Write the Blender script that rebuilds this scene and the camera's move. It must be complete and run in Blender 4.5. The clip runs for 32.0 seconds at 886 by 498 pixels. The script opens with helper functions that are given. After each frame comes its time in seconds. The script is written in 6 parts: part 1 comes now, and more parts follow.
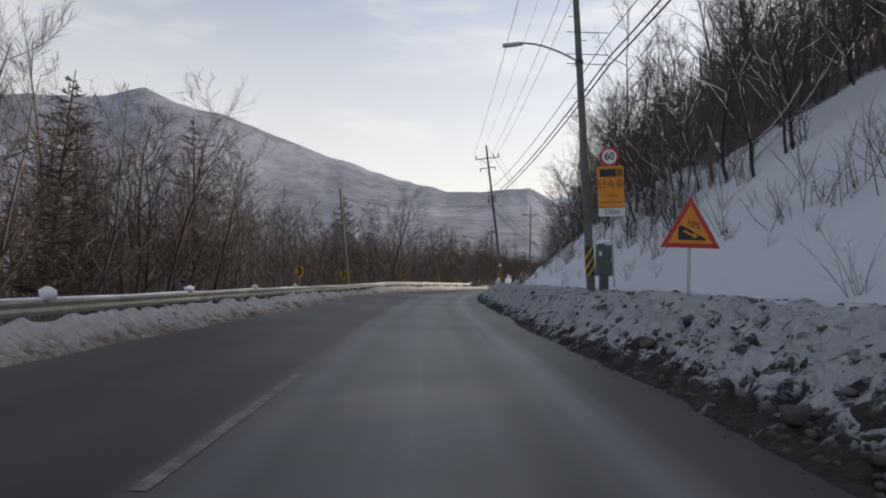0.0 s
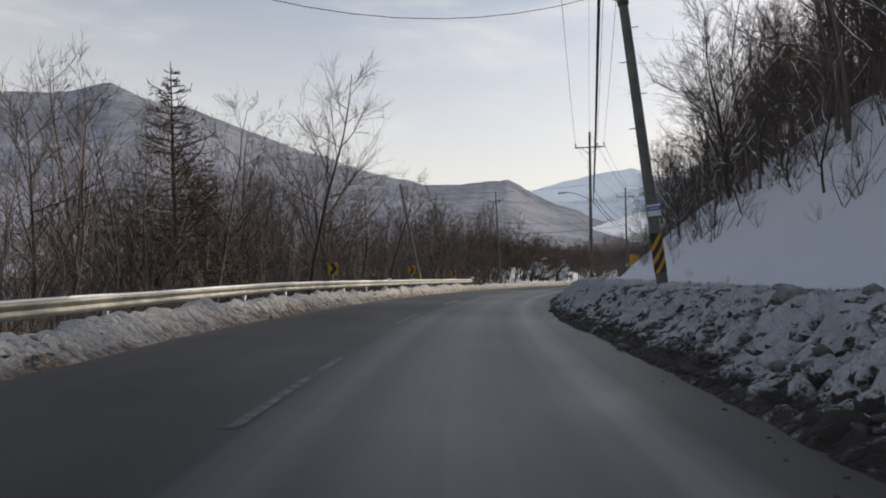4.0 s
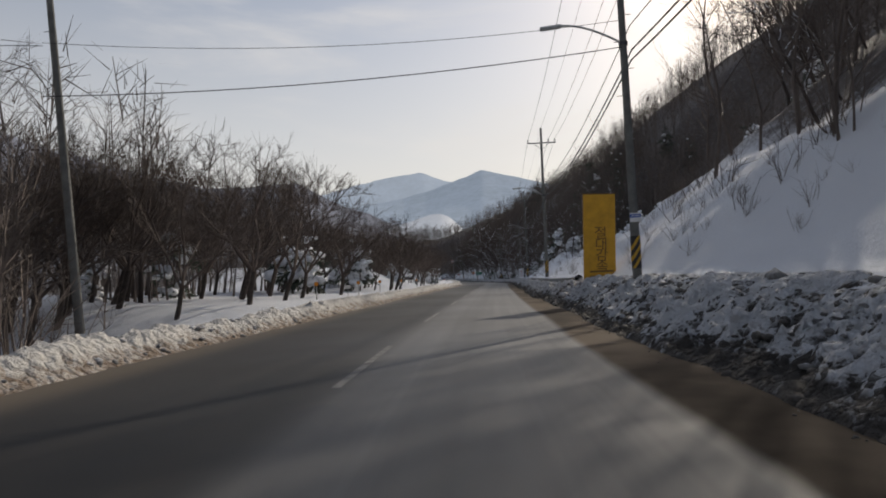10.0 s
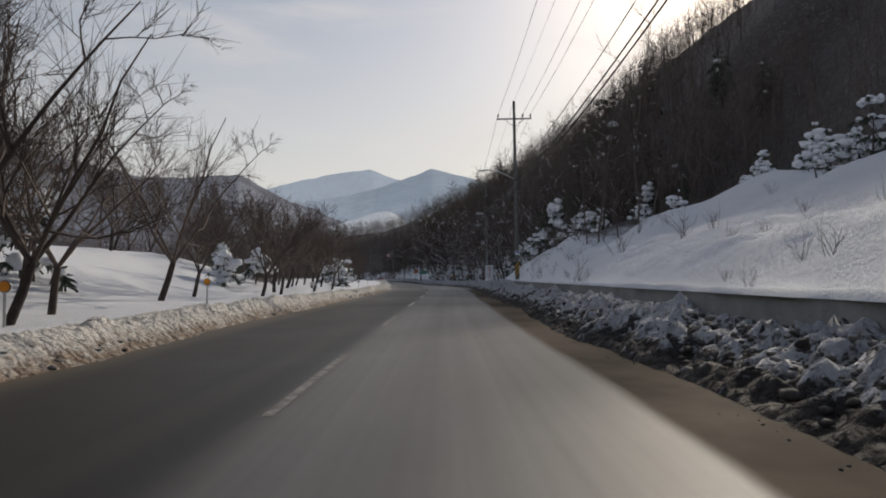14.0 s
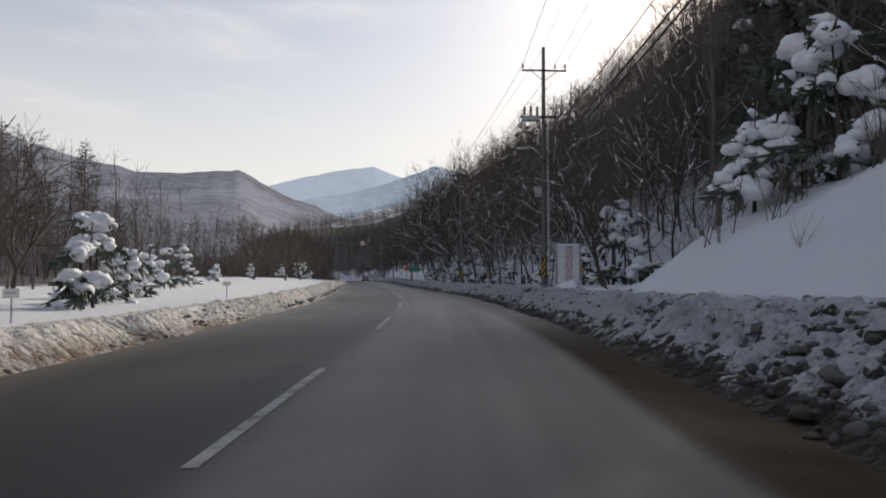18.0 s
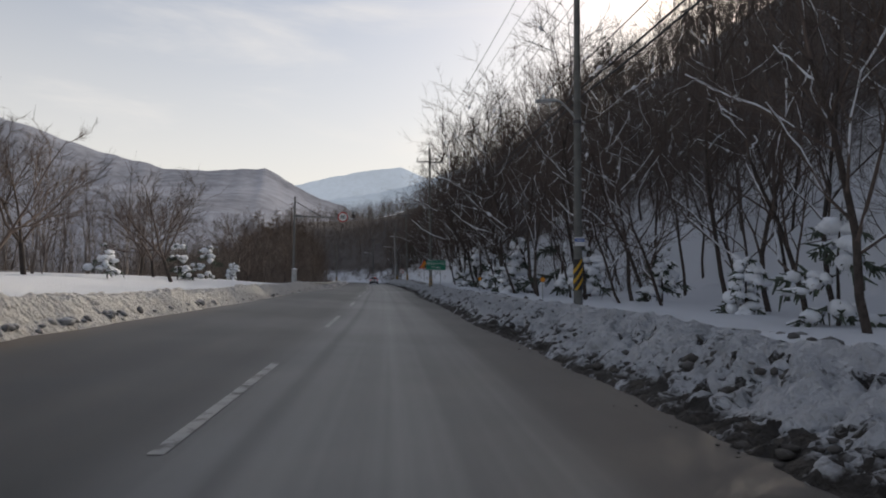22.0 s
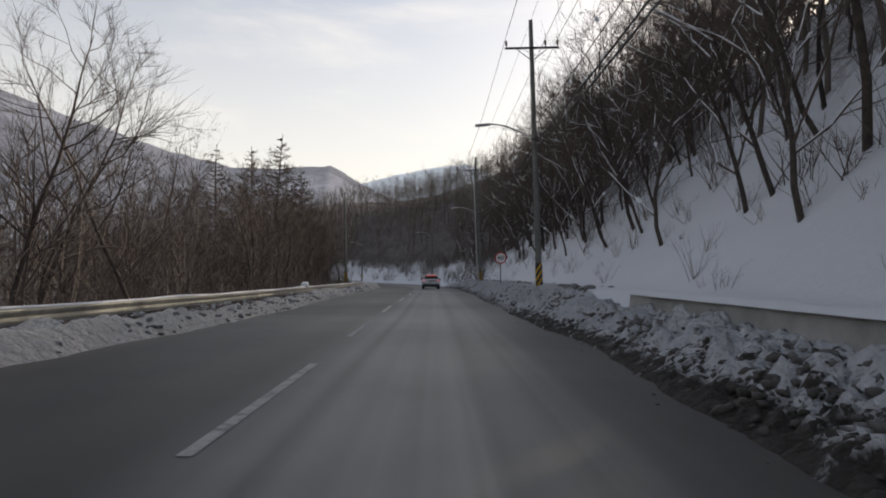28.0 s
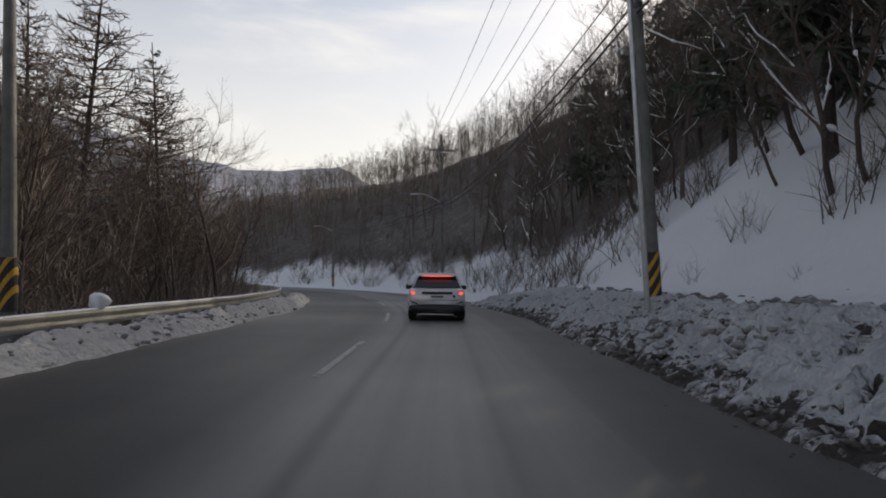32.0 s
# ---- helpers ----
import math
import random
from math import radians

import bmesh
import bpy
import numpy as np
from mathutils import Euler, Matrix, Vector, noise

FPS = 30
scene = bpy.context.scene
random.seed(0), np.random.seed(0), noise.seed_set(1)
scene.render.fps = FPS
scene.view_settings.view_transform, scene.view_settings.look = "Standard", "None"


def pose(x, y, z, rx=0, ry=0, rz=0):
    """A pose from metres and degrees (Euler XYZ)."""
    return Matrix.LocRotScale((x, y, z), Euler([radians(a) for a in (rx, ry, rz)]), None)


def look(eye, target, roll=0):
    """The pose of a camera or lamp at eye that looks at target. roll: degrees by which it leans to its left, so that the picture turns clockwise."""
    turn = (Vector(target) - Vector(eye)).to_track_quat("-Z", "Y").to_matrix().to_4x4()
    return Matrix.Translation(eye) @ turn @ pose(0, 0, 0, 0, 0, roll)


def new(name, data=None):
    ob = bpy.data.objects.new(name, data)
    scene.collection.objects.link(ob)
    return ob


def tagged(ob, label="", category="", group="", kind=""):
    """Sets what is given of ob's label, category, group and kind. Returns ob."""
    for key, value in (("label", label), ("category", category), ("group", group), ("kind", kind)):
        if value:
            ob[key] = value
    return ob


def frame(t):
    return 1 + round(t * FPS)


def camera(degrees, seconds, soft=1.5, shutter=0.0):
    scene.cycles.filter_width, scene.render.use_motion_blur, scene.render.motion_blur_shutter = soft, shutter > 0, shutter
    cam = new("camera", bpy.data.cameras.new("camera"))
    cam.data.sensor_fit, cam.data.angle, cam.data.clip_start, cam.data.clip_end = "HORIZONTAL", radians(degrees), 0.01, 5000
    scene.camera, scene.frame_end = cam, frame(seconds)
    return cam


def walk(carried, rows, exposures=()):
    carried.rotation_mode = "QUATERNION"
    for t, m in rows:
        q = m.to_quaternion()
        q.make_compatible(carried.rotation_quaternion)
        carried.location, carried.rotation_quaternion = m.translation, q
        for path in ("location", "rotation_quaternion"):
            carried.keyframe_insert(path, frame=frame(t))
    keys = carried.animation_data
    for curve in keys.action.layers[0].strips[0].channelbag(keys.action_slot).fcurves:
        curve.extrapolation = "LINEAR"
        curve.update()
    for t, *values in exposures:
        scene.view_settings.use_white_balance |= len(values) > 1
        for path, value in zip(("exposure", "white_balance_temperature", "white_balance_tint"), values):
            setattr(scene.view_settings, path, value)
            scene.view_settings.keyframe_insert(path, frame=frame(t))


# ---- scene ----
# ================= camera and drive =================
cam = camera(68.0, 32.0, soft=1.9)
PATH = [
    (0, (-0.76, 2.71, 1.40), (-0.764, 12.702, 1.883), 1.68),
    (0.5, (-0.88, 8.31, 1.40), (-0.904, 18.297, 1.872), 1.51),
    (1, (-1.00, 14.08, 1.40), (-1.035, 24.067, 1.873), 1.39),
    (1.5, (-1.11, 20.03, 1.40), (-1.151, 30.017, 1.863), 1.30),
    (2, (-1.21, 26.17, 1.40), (-1.227, 36.163, 1.849), 1.19),
    (2.5, (-1.27, 32.53, 1.40), (-1.253, 42.522, 1.840), 1.04),
    (3, (-1.29, 39.11, 1.40), (-1.189, 49.098, 1.832), 0.83),
    (3.5, (-1.22, 45.87, 1.40), (-1.015, 55.858, 1.830), 0.64),
    (4.5, (-0.71, 59.65, 1.40), (-0.264, 69.631, 1.781), 0.23),
    (5.5, (0.48, 73.13, 1.40), (1.253, 83.089, 1.765), -0.46),
    (6, (1.36, 79.57, 1.40), (2.376, 89.510, 1.786), -0.93),
    (6.5, (2.45, 85.81, 1.40), (3.754, 95.715, 1.781), -1.37),
    (7, (3.73, 91.90, 1.40), (5.540, 101.724, 1.768), -1.61),
    (7.5, (5.19, 97.90, 1.40), (7.313, 107.665, 1.775), -1.61),
    (8, (6.82, 103.87, 1.40), (9.202, 113.575, 1.813), -1.60),
    (8.5, (8.63, 109.83, 1.40), (11.197, 119.488, 1.830), -1.73),
    (9, (10.62, 115.80, 1.40), (13.373, 125.408, 1.839), -1.95),
    (9.5, (12.79, 121.81, 1.40), (15.878, 131.306, 1.844), -2.12),
    (10, (15.13, 127.86, 1.40), (18.508, 137.257, 1.849), -2.15),
    (10.5, (17.61, 133.97, 1.40), (21.145, 143.314, 1.845), -2.04),
    (11, (20.23, 140.14, 1.40), (23.910, 149.432, 1.833), -1.77),
    (11.5, (22.93, 146.36, 1.40), (26.725, 155.599, 1.843), -1.41),
    (12, (25.68, 152.56, 1.40), (29.584, 161.755, 1.882), -1.09),
    (12.5, (28.44, 158.70, 1.40), (32.414, 167.867, 1.894), -0.87),
    (13, (31.18, 164.77, 1.40), (35.213, 173.909, 1.867), -0.75),
    (13.5, (33.89, 170.78, 1.40), (37.962, 179.901, 1.844), -0.71),
    (14, (36.59, 176.77, 1.40), (40.699, 185.871, 1.829), -0.72),
    (14.5, (39.29, 182.77, 1.40), (43.406, 191.876, 1.815), -0.76),
    (15, (42.03, 188.82, 1.40), (46.127, 197.927, 1.799), -0.84),
    (15.5, (44.80, 194.89, 1.40), (48.885, 204.009, 1.803), -0.94),
    (16.5, (50.42, 207.05, 1.40), (54.505, 216.170, 1.820), -0.86),
    (17.5, (56.06, 219.12, 1.40), (60.133, 228.243, 1.818), -0.51),
    (18, (58.83, 225.11, 1.40), (62.893, 234.241, 1.815), -0.32),
    (18.5, (61.57, 231.08, 1.40), (65.598, 240.223, 1.821), -0.10),
    (19, (64.23, 237.01, 1.40), (68.231, 246.163, 1.818), 0.13),
    (19.5, (66.79, 242.85, 1.40), (70.768, 252.020, 1.809), 0.43),
    (20, (69.21, 248.60, 1.40), (73.154, 257.781, 1.805), 0.80),
    (20.5, (71.47, 254.24, 1.40), (75.401, 263.425, 1.817), 0.80),
    (21, (73.56, 259.79, 1.40), (77.446, 268.993, 1.827), 0.80),
    (21.5, (75.50, 265.29, 1.40), (79.321, 274.520, 1.842), 0.75),
    (22, (77.32, 270.82, 1.40), (81.009, 280.103, 1.852), 0.70),
    (22.5, (79.10, 276.47, 1.40), (82.467, 285.877, 1.853), 0.65),
    (23, (80.90, 282.31, 1.40), (84.142, 291.762, 1.843), 0.60),
    (23.5, (82.74, 288.35, 1.40), (85.936, 297.815, 1.835), 0.50),
    (24, (84.60, 294.58, 1.40), (87.744, 304.057, 1.824), 0.40),
    (24.5, (86.45, 300.99, 1.40), (89.299, 310.565, 1.824), 0.40),
    (25, (88.32, 307.60, 1.40), (91.129, 317.191, 1.827), 0.40),
    (25.5, (90.26, 314.40, 1.40), (93.044, 323.996, 1.843), 0.50),
    (26.5, (94.33, 328.25, 1.40), (97.145, 337.835, 1.936), 0.60),
    (27.5, (98.28, 341.54, 1.40), (101.075, 351.132, 1.900), 0.80),
    (28, (100.07, 347.74, 1.40), (102.811, 357.352, 1.820), 0.80),
    (28.5, (101.74, 353.72, 1.40), (104.454, 363.330, 1.808), 0.78),
    (29, (103.34, 359.61, 1.40), (106.037, 369.225, 1.820), 0.72),
    (29.5, (104.94, 365.56, 1.40), (107.660, 375.168, 1.836), 0.60),
    (30, (106.56, 371.63, 1.40), (109.281, 381.239, 1.861), 0.28),
    (30.5, (108.22, 377.81, 1.40), (110.921, 387.431, 1.867), -0.03),
    (31, (109.91, 384.08, 1.40), (112.566, 393.715, 1.837), -0.18),
    (31.5, (111.61, 390.41, 1.40), (114.226, 400.054, 1.821), -0.04),
    (32, (113.33, 396.79, 1.40), (115.905, 406.441, 1.860), 0.50),
]
walk(cam, [(t, look(eye, target, roll)) for t, eye, target, roll in PATH], exposures=[(0.0, 0.24, 6600, 10), (1.0, 0.07, 6600, 10), (5.0, 0.05, 6600, 10), (9.0, -0.14, 6600, 10), (11.0, -0.30, 6600, 10), (13.0, -0.36, 6600, 10), (15.0, -0.22, 6600, 10), (18.0, 0.05, 6600, 10), (20.0, -0.02, 6600, 10), (24.0, 0.15, 6850, 10), (32.0, 0.32, 6950, 10)])

# ================= sky and sun =================
SUN_AZ, SUN_EL = 54.0, 27.0          # degrees clockwise from +y, above the horizon
world = bpy.data.worlds.new("winter_sky")
scene.world = world
world.use_nodes = True
wn, wl = world.node_tree.nodes, world.node_tree.links
sky = wn.new("ShaderNodeTexSky")
sky.sky_type, sky.sun_disc = "NISHITA", False
sky.sun_elevation, sky.sun_rotation = radians(SUN_EL), radians(SUN_AZ)
sky.air_density, sky.dust_density, sky.ozone_density, sky.altitude = 1.0, 2.2, 1.0, 600
haze = wn.new("ShaderNodeMix")
haze.data_type = "RGBA"
haze.inputs[7].default_value = (10.7, 10.05, 9.3, 1)
sky_dir, sky_sep, sky_low = wn.new("ShaderNodeTexCoord"), wn.new("ShaderNodeSeparateXYZ"), wn.new("ShaderNodeMapRange")
sky_low.inputs["From Min"].default_value, sky_low.inputs["From Max"].default_value = 0.0, 0.48
sky_low.inputs["To Min"].default_value, sky_low.inputs["To Max"].default_value = 0.94, 0.10
wl.new(sky_dir.outputs["Generated"], sky_sep.inputs[0])
wl.new(sky_sep.outputs["Z"], sky_low.inputs["Value"])
wl.new(sky_low.outputs[0], haze.inputs[0])
wn["Background"].inputs["Strength"].default_value = 0.084
gain = wn.new("ShaderNodeMix")
gain.data_type, gain.blend_type = "RGBA", "MULTIPLY"
gain.inputs[0].default_value, gain.inputs[7].default_value = 1.0, (1.44, 1.40, 1.36, 1)
wl.new(sky.outputs[0], gain.inputs[6])
wl.new(gain.outputs[2], haze.inputs[6])
# thin cirrus, streaked along the valley
cloud_map = wn.new("ShaderNodeMapping")
cloud_map.inputs["Rotation"].default_value, cloud_map.inputs["Scale"].default_value = (0, 0, radians(35)), (1.0, 1.9, 5.0)
cloud = wn.new("ShaderNodeTexNoise")
cloud.inputs["Scale"].default_value, cloud.inputs["Detail"].default_value, cloud.inputs["Roughness"].default_value, cloud.inputs["Distortion"].default_value = 2.1, 7, 0.58, 0.35
cloud_fac = wn.new("ShaderNodeMapRange")
cloud_fac.interpolation_type = "SMOOTHSTEP"
cloud_fac.inputs["From Min"].default_value, cloud_fac.inputs["From Max"].default_value = 0.46, 0.80
cloud_fac.inputs["To Max"].default_value = 0.55
cloud_mix = wn.new("ShaderNodeMix")
cloud_mix.data_type = "RGBA"
cloud_mix.inputs[7].default_value = (10.9, 10.5, 10.1, 1)
wl.new(sky_dir.outputs["Generated"], cloud_map.inputs["Vector"])
wl.new(cloud_map.outputs[0], cloud.inputs["Vector"])
wl.new(cloud.outputs["Fac"], cloud_fac.inputs["Value"])
wl.new(cloud_fac.outputs[0], cloud_mix.inputs[0])
wl.new(haze.outputs[2], cloud_mix.inputs[6])
wl.new(cloud_mix.outputs[2], wn["Background"].inputs[0])
sun = new("sun", bpy.data.lights.new("sun", "SUN"))
sun.data.energy, sun.data.angle, sun.data.color = 3.3, radians(0.8), (1.0, 0.9, 0.76)
_a, _e = radians(SUN_AZ), radians(SUN_EL)
sun.matrix_world = look((math.sin(_a) * math.cos(_e) * 100, math.cos(_a) * math.cos(_e) * 100, math.sin(_e) * 100), (0, 0, 0))

# ================= the drive line: s metres along it, u metres to its right =================
LINE = np.array([
    (0.42, -77.28), (0.12, -57.28), (-0.17, -37.28), (-0.46, -17.28), (-0.76, 2.71), (-1.15, 22.71), (-1.25,
    42.71), (-0.49, 62.69), (1.88, 82.54), (6.32, 102.03), (12.51, 121.04), (19.99, 139.59), (28.07, 157.88),
    (36.29, 176.11), (44.54, 194.33), (52.96, 212.48), (61.36, 230.63), (69.35, 248.96), (76.29, 267.71), (82.27,
    286.80), (87.87, 306.00), (93.43, 325.21), (99.10, 344.39), (104.43, 363.66), (109.61, 382.98), (114.81,
    402.29), (119.66, 421.69), (122.05, 441.53), (121.59, 461.51), (118.28, 481.22), (112.21, 500.25), (103.49,
    518.23), (92.30, 534.79), (78.86, 549.58)])
def _dense():
    s = np.arange(-80.0, 580.01, 1.0)
    k = np.clip(((s + 80) / 20).astype(int), 0, len(LINE) - 2)
    f = ((s + 80) / 20 - k)[:, None]
    p = lambda i: LINE[np.clip(i, 0, len(LINE) - 1)]
    a, b, c, d = p(k - 1), p(k), p(k + 1), p(k + 2)
    q = 0.5 * (2 * b + (c - a) * f + (2 * a - 5 * b + 4 * c - d) * f ** 2 + (3 * b - a - 3 * c + d) * f ** 3)
    return s, q
DS, DXY = _dense()
DT = np.gradient(DXY, axis=0)
DT /= np.linalg.norm(DT, axis=1)[:, None]

def spot(s, u):
    """World x, y of places along the drive line (arrays or numbers)."""
    s, u = np.asarray(s, float), np.asarray(u, float)
    x, y = np.interp(s, DS, DXY[:, 0]), np.interp(s, DS, DXY[:, 1])
    tx, ty = np.interp(s, DS, DT[:, 0]), np.interp(s, DS, DT[:, 1])
    return x + ty * u, y - tx * u

def turn(s):
    """Turn about z, in degrees, of a thing whose +y runs along the road."""
    return math.degrees(math.atan2(-float(np.interp(s, DS, DT[:, 0])), float(np.interp(s, DS, DT[:, 1]))))

def ramp(x, a, b):
    t = np.clip((np.asarray(x, float) - a) / (b - a), 0, 1)
    return t * t * (3 - 2 * t)

def vnoise(x, y, seed=0):
    """Smooth value noise, -1 to 1."""
    x, y = np.asarray(x, float), np.asarray(y, float)
    xi, yi = np.floor(x).astype(np.int64), np.floor(y).astype(np.int64)
    fx, fy = x - xi, y - yi
    fx, fy = fx * fx * (3 - 2 * fx), fy * fy * (3 - 2 * fy)
    def h(a, b):
        v = (a * 374761393 + b * 668265263 + seed * 974711) & 0x7FFFFFFF
        v = ((v ^ (v >> 13)) * 1274126177) & 0x7FFFFFFF
        return ((v ^ (v >> 16)) & 0xFFFF) / 32767.5 - 1
    return (h(xi, yi) * (1 - fx) + h(xi + 1, yi) * fx) * (1 - fy) + (h(xi, yi + 1) * (1 - fx) + h(xi + 1, yi + 1) * fx) * fy

def fbm(x, y, seed=0, octaves=4):
    return sum(vnoise(np.asarray(x) * 2 ** k, np.asarray(y) * 2 ** k, seed + k) / 2 ** k for k in range(octaves)) / 1.8

def shelf(s):
    """Height of the snow beside the right verge."""
    return 1.25 - 0.14 * ramp(s, 150, 190) - 0.26 * ramp(s, 236, 258) + 0.24 * ramp(s, 344, 362) - 0.75 * ramp(s, 440, 456)

def foot(s):
    """Where the right hillside starts."""
    return 7.2 - 1.5 * ramp(s, 138, 156) + 0.6 * ramp(s, 232, 244) + 7.2 * ramp(s, 255, 270) - 6.9 * ramp(s, 336, 362)

def walled(s):
    """Where a low concrete wall holds the snow behind the right bank."""
    return ramp(s, 158, 168) * (1 - ramp(s, 222, 238)) + ramp(s, 352, 357) * (1 - ramp(s, 379, 388))

EDGE_R = 3.1
def edge_left(s):
    """Where the asphalt ends on the left."""
    return -6.45 + 0.6 * (1 - ramp(s, 50, 80)) + 0.5 * ramp(s, 345, 365)

def ground_z(s, u):
    s, u = np.asarray(s, float), np.asarray(u, float)
    hs = shelf(s)
    wl_ = walled(s)
    up = ramp(u, EDGE_R + 0.9, 5.6) * (1 - wl_) + ramp(u, 4.5, 5.15) * wl_
    low = hs * up - 0.06 * (1 - up)
    d = np.maximum(u - foot(s), 0)
    steep = (0.86 + 0.16 * ramp(s, 340, 380)) * d
    k0 = ramp(s, 230, 242)
    bench = 0.38 * np.minimum(d, 12.5) * (1 - k0) + (0.62 * np.minimum(d, 5.5) + 0.2 * np.clip(d - 5.5, 0, 7)) * k0 + 0.10 * np.clip(d - 12.5, 0, 10) + 1.36 * np.maximum(d - 22, 0)
    wood = 0.3 * np.minimum(d, 3) + 1.4 * np.maximum(d - 3, 0)
    k1 = ramp(s, 160, 182) * (1 - ramp(s, 257, 270))
    k2 = ramp(s, 257, 270) * (1 - ramp(s, 336, 362))
    hill = steep * (1 - k1 - k2) + bench * k1 + wood * k2
    top = 46 + 74 * ramp(s, 125, 220) - 50 * ramp(s, 370, 440) - 37 * ramp(s, 470, 540) + 4 * vnoise(s / 70, u * 0, 5)
    hill = top * (1 - np.exp(-hill / top * 1.02))
    rough = fbm(s / 9, u / 9, 3) * np.clip(d / 8, 0, 1) * 1.1 + fbm(s / 2.8, u / 2.8, 4, 3) * np.clip(d / 2, 0.15, 1) * 0.42
    furrow = np.abs(vnoise(s / 0.9 + 0.25 * u, u / 5.0, 14)) * 0.16 + np.abs(vnoise(s / 2.4 + 0.2 * u, u / 8.0, 15)) * 0.28
    rough = rough + (0.10 * np.abs(fbm(s / 1.1, u / 1.1, 17, 3)) + 0.05 * vnoise(s / 0.45, u / 0.45, 19)) * ramp(d, 0.0, 1.0) * (1 - ramp(d, 9, 14))
    rough = rough + furrow * ramp(d, 0.3, 2.0) * ramp(s, 150, 170) * (1 - ramp(s, 250, 262))
    right = low + hill + rough
    v = np.maximum(-u + edge_left(s), 0)
    drop = -0.15 * ramp(v, 0, 1) - 3.4 * ramp(v, 2.2, 14) + 0.6 * fbm(s / 12, u / 12, 7) * ramp(v, 1.5, 5)
    park = 0.55 * ramp(v, 0.1, 1.6) + 0.03 * np.maximum(v - 4, 0) + (2.6 * ramp(v, 5, 15)) * ramp(s, 196, 212) * (1 - ramp(s, 226, 246))
    park = park + 0.12 * fbm(s / 6, u / 6, 8) * ramp(v, 1, 4) - 4 * ramp(v, 40, 70)
    kp = ramp(s, 146, 158) * (1 - ramp(s, 340, 352))
    left = drop * (1 - kp) + park * kp - 0.05
    return np.where(u > -1.6, right, left)

def at(s, u, dz=0.0):
    x, y = spot(s, u)
    return (float(x), float(y), float(ground_z(s, u)) + dz)

# ================= materials =================
def mat(name, colour, rough=0.7, metal=0.0, var=0.25, scale=8.0, bump=0.0, fine=4.0, coat=0.0, spec=0.5, per_object=0.0):
    m = bpy.data.materials.new(name)
    m.use_nodes = True
    n, l = m.node_tree.nodes, m.node_tree.links
    b = n["Principled BSDF"]
    b.inputs["Roughness"].default_value, b.inputs["Metallic"].default_value = rough, metal
    b.inputs["Specular IOR Level"].default_value, b.inputs["Coat Weight"].default_value = spec, coat
    tc = n.new("ShaderNodeTexCoord")
    tex = n.new("ShaderNodeTexNoise")
    tex.inputs["Scale"].default_value, tex.inputs["Detail"].default_value, tex.inputs["Roughness"].default_value = scale, 7, 0.65
    l.new(tc.outputs["Object"], tex.inputs["Vector"])
    rampn = n.new("ShaderNodeValToRGB")
    c = np.array(colour)
    rampn.color_ramp.elements[0].position, rampn.color_ramp.elements[1].position = 0.3, 0.7
    rampn.color_ramp.elements[0].color = (*np.clip(c * (1 - var), 0, 1), 1)
    rampn.color_ramp.elements[1].color = (*np.clip(c * (1 + var), 0, 1), 1)
    l.new(tex.outputs["Fac"], rampn.inputs["Fac"])
    out = rampn.outputs["Color"]
    if per_object:
        oi = n.new("ShaderNodeObjectInfo")
        hsv = n.new("ShaderNodeHueSaturation")
        mr = n.new("ShaderNodeMapRange")
        mr.inputs["To Min"].default_value, mr.inputs["To Max"].default_value = 1 - per_object, 1 + per_object
        l.new(oi.outputs["Random"], mr.inputs["Value"])
        l.new(mr.outputs["Result"], hsv.inputs["Value"])
        l.new(out, hsv.inputs["Color"])
        out = hsv.outputs["Color"]
    l.new(out, b.inputs["Base Color"])
    if bump:
        t2 = n.new("ShaderNodeTexNoise")
        t2.inputs["Scale"].default_value, t2.inputs["Detail"].default_value = scale * fine, 6
        l.new(tc.outputs["Object"], t2.inputs["Vector"])
        bp = n.new("ShaderNodeBump")
        bp.inputs["Strength"].default_value, bp.inputs["Distance"].default_value = bump, 0.05
        l.new(t2.outputs["Fac"], bp.inputs["Height"])
        l.new(bp.outputs["Normal"], b.inputs["Normal"])
    return m

def mix_node(n, l, fac, a, b):
    m = n.new("ShaderNodeMix")
    m.data_type = "RGBA"
    for sock, v in ((m.inputs[0], fac), (m.inputs[6], a), (m.inputs[7], b)):
        if hasattr(v, "links"):
            l.new(v, sock)
        else:
            sock.default_value = v if not isinstance(v, tuple) else (*v, 1)
    return m.outputs[2]

def noise_node(n, l, vec, scale, detail=5.0, rough=0.6):
    t = n.new("ShaderNodeTexNoise")
    t.inputs["Scale"].default_value, t.inputs["Detail"].default_value, t.inputs["Roughness"].default_value = scale, detail, rough
    l.new(vec, t.inputs["Vector"])
    return t.outputs["Fac"]

def steps(n, l, fac, lo, hi):
    m = n.new("ShaderNodeMapRange")
    m.interpolation_type = "SMOOTHSTEP"
    m.inputs["From Min"].default_value, m.inputs["From Max"].default_value = lo, hi
    l.new(fac, m.inputs["Value"])
    return m.outputs["Result"]

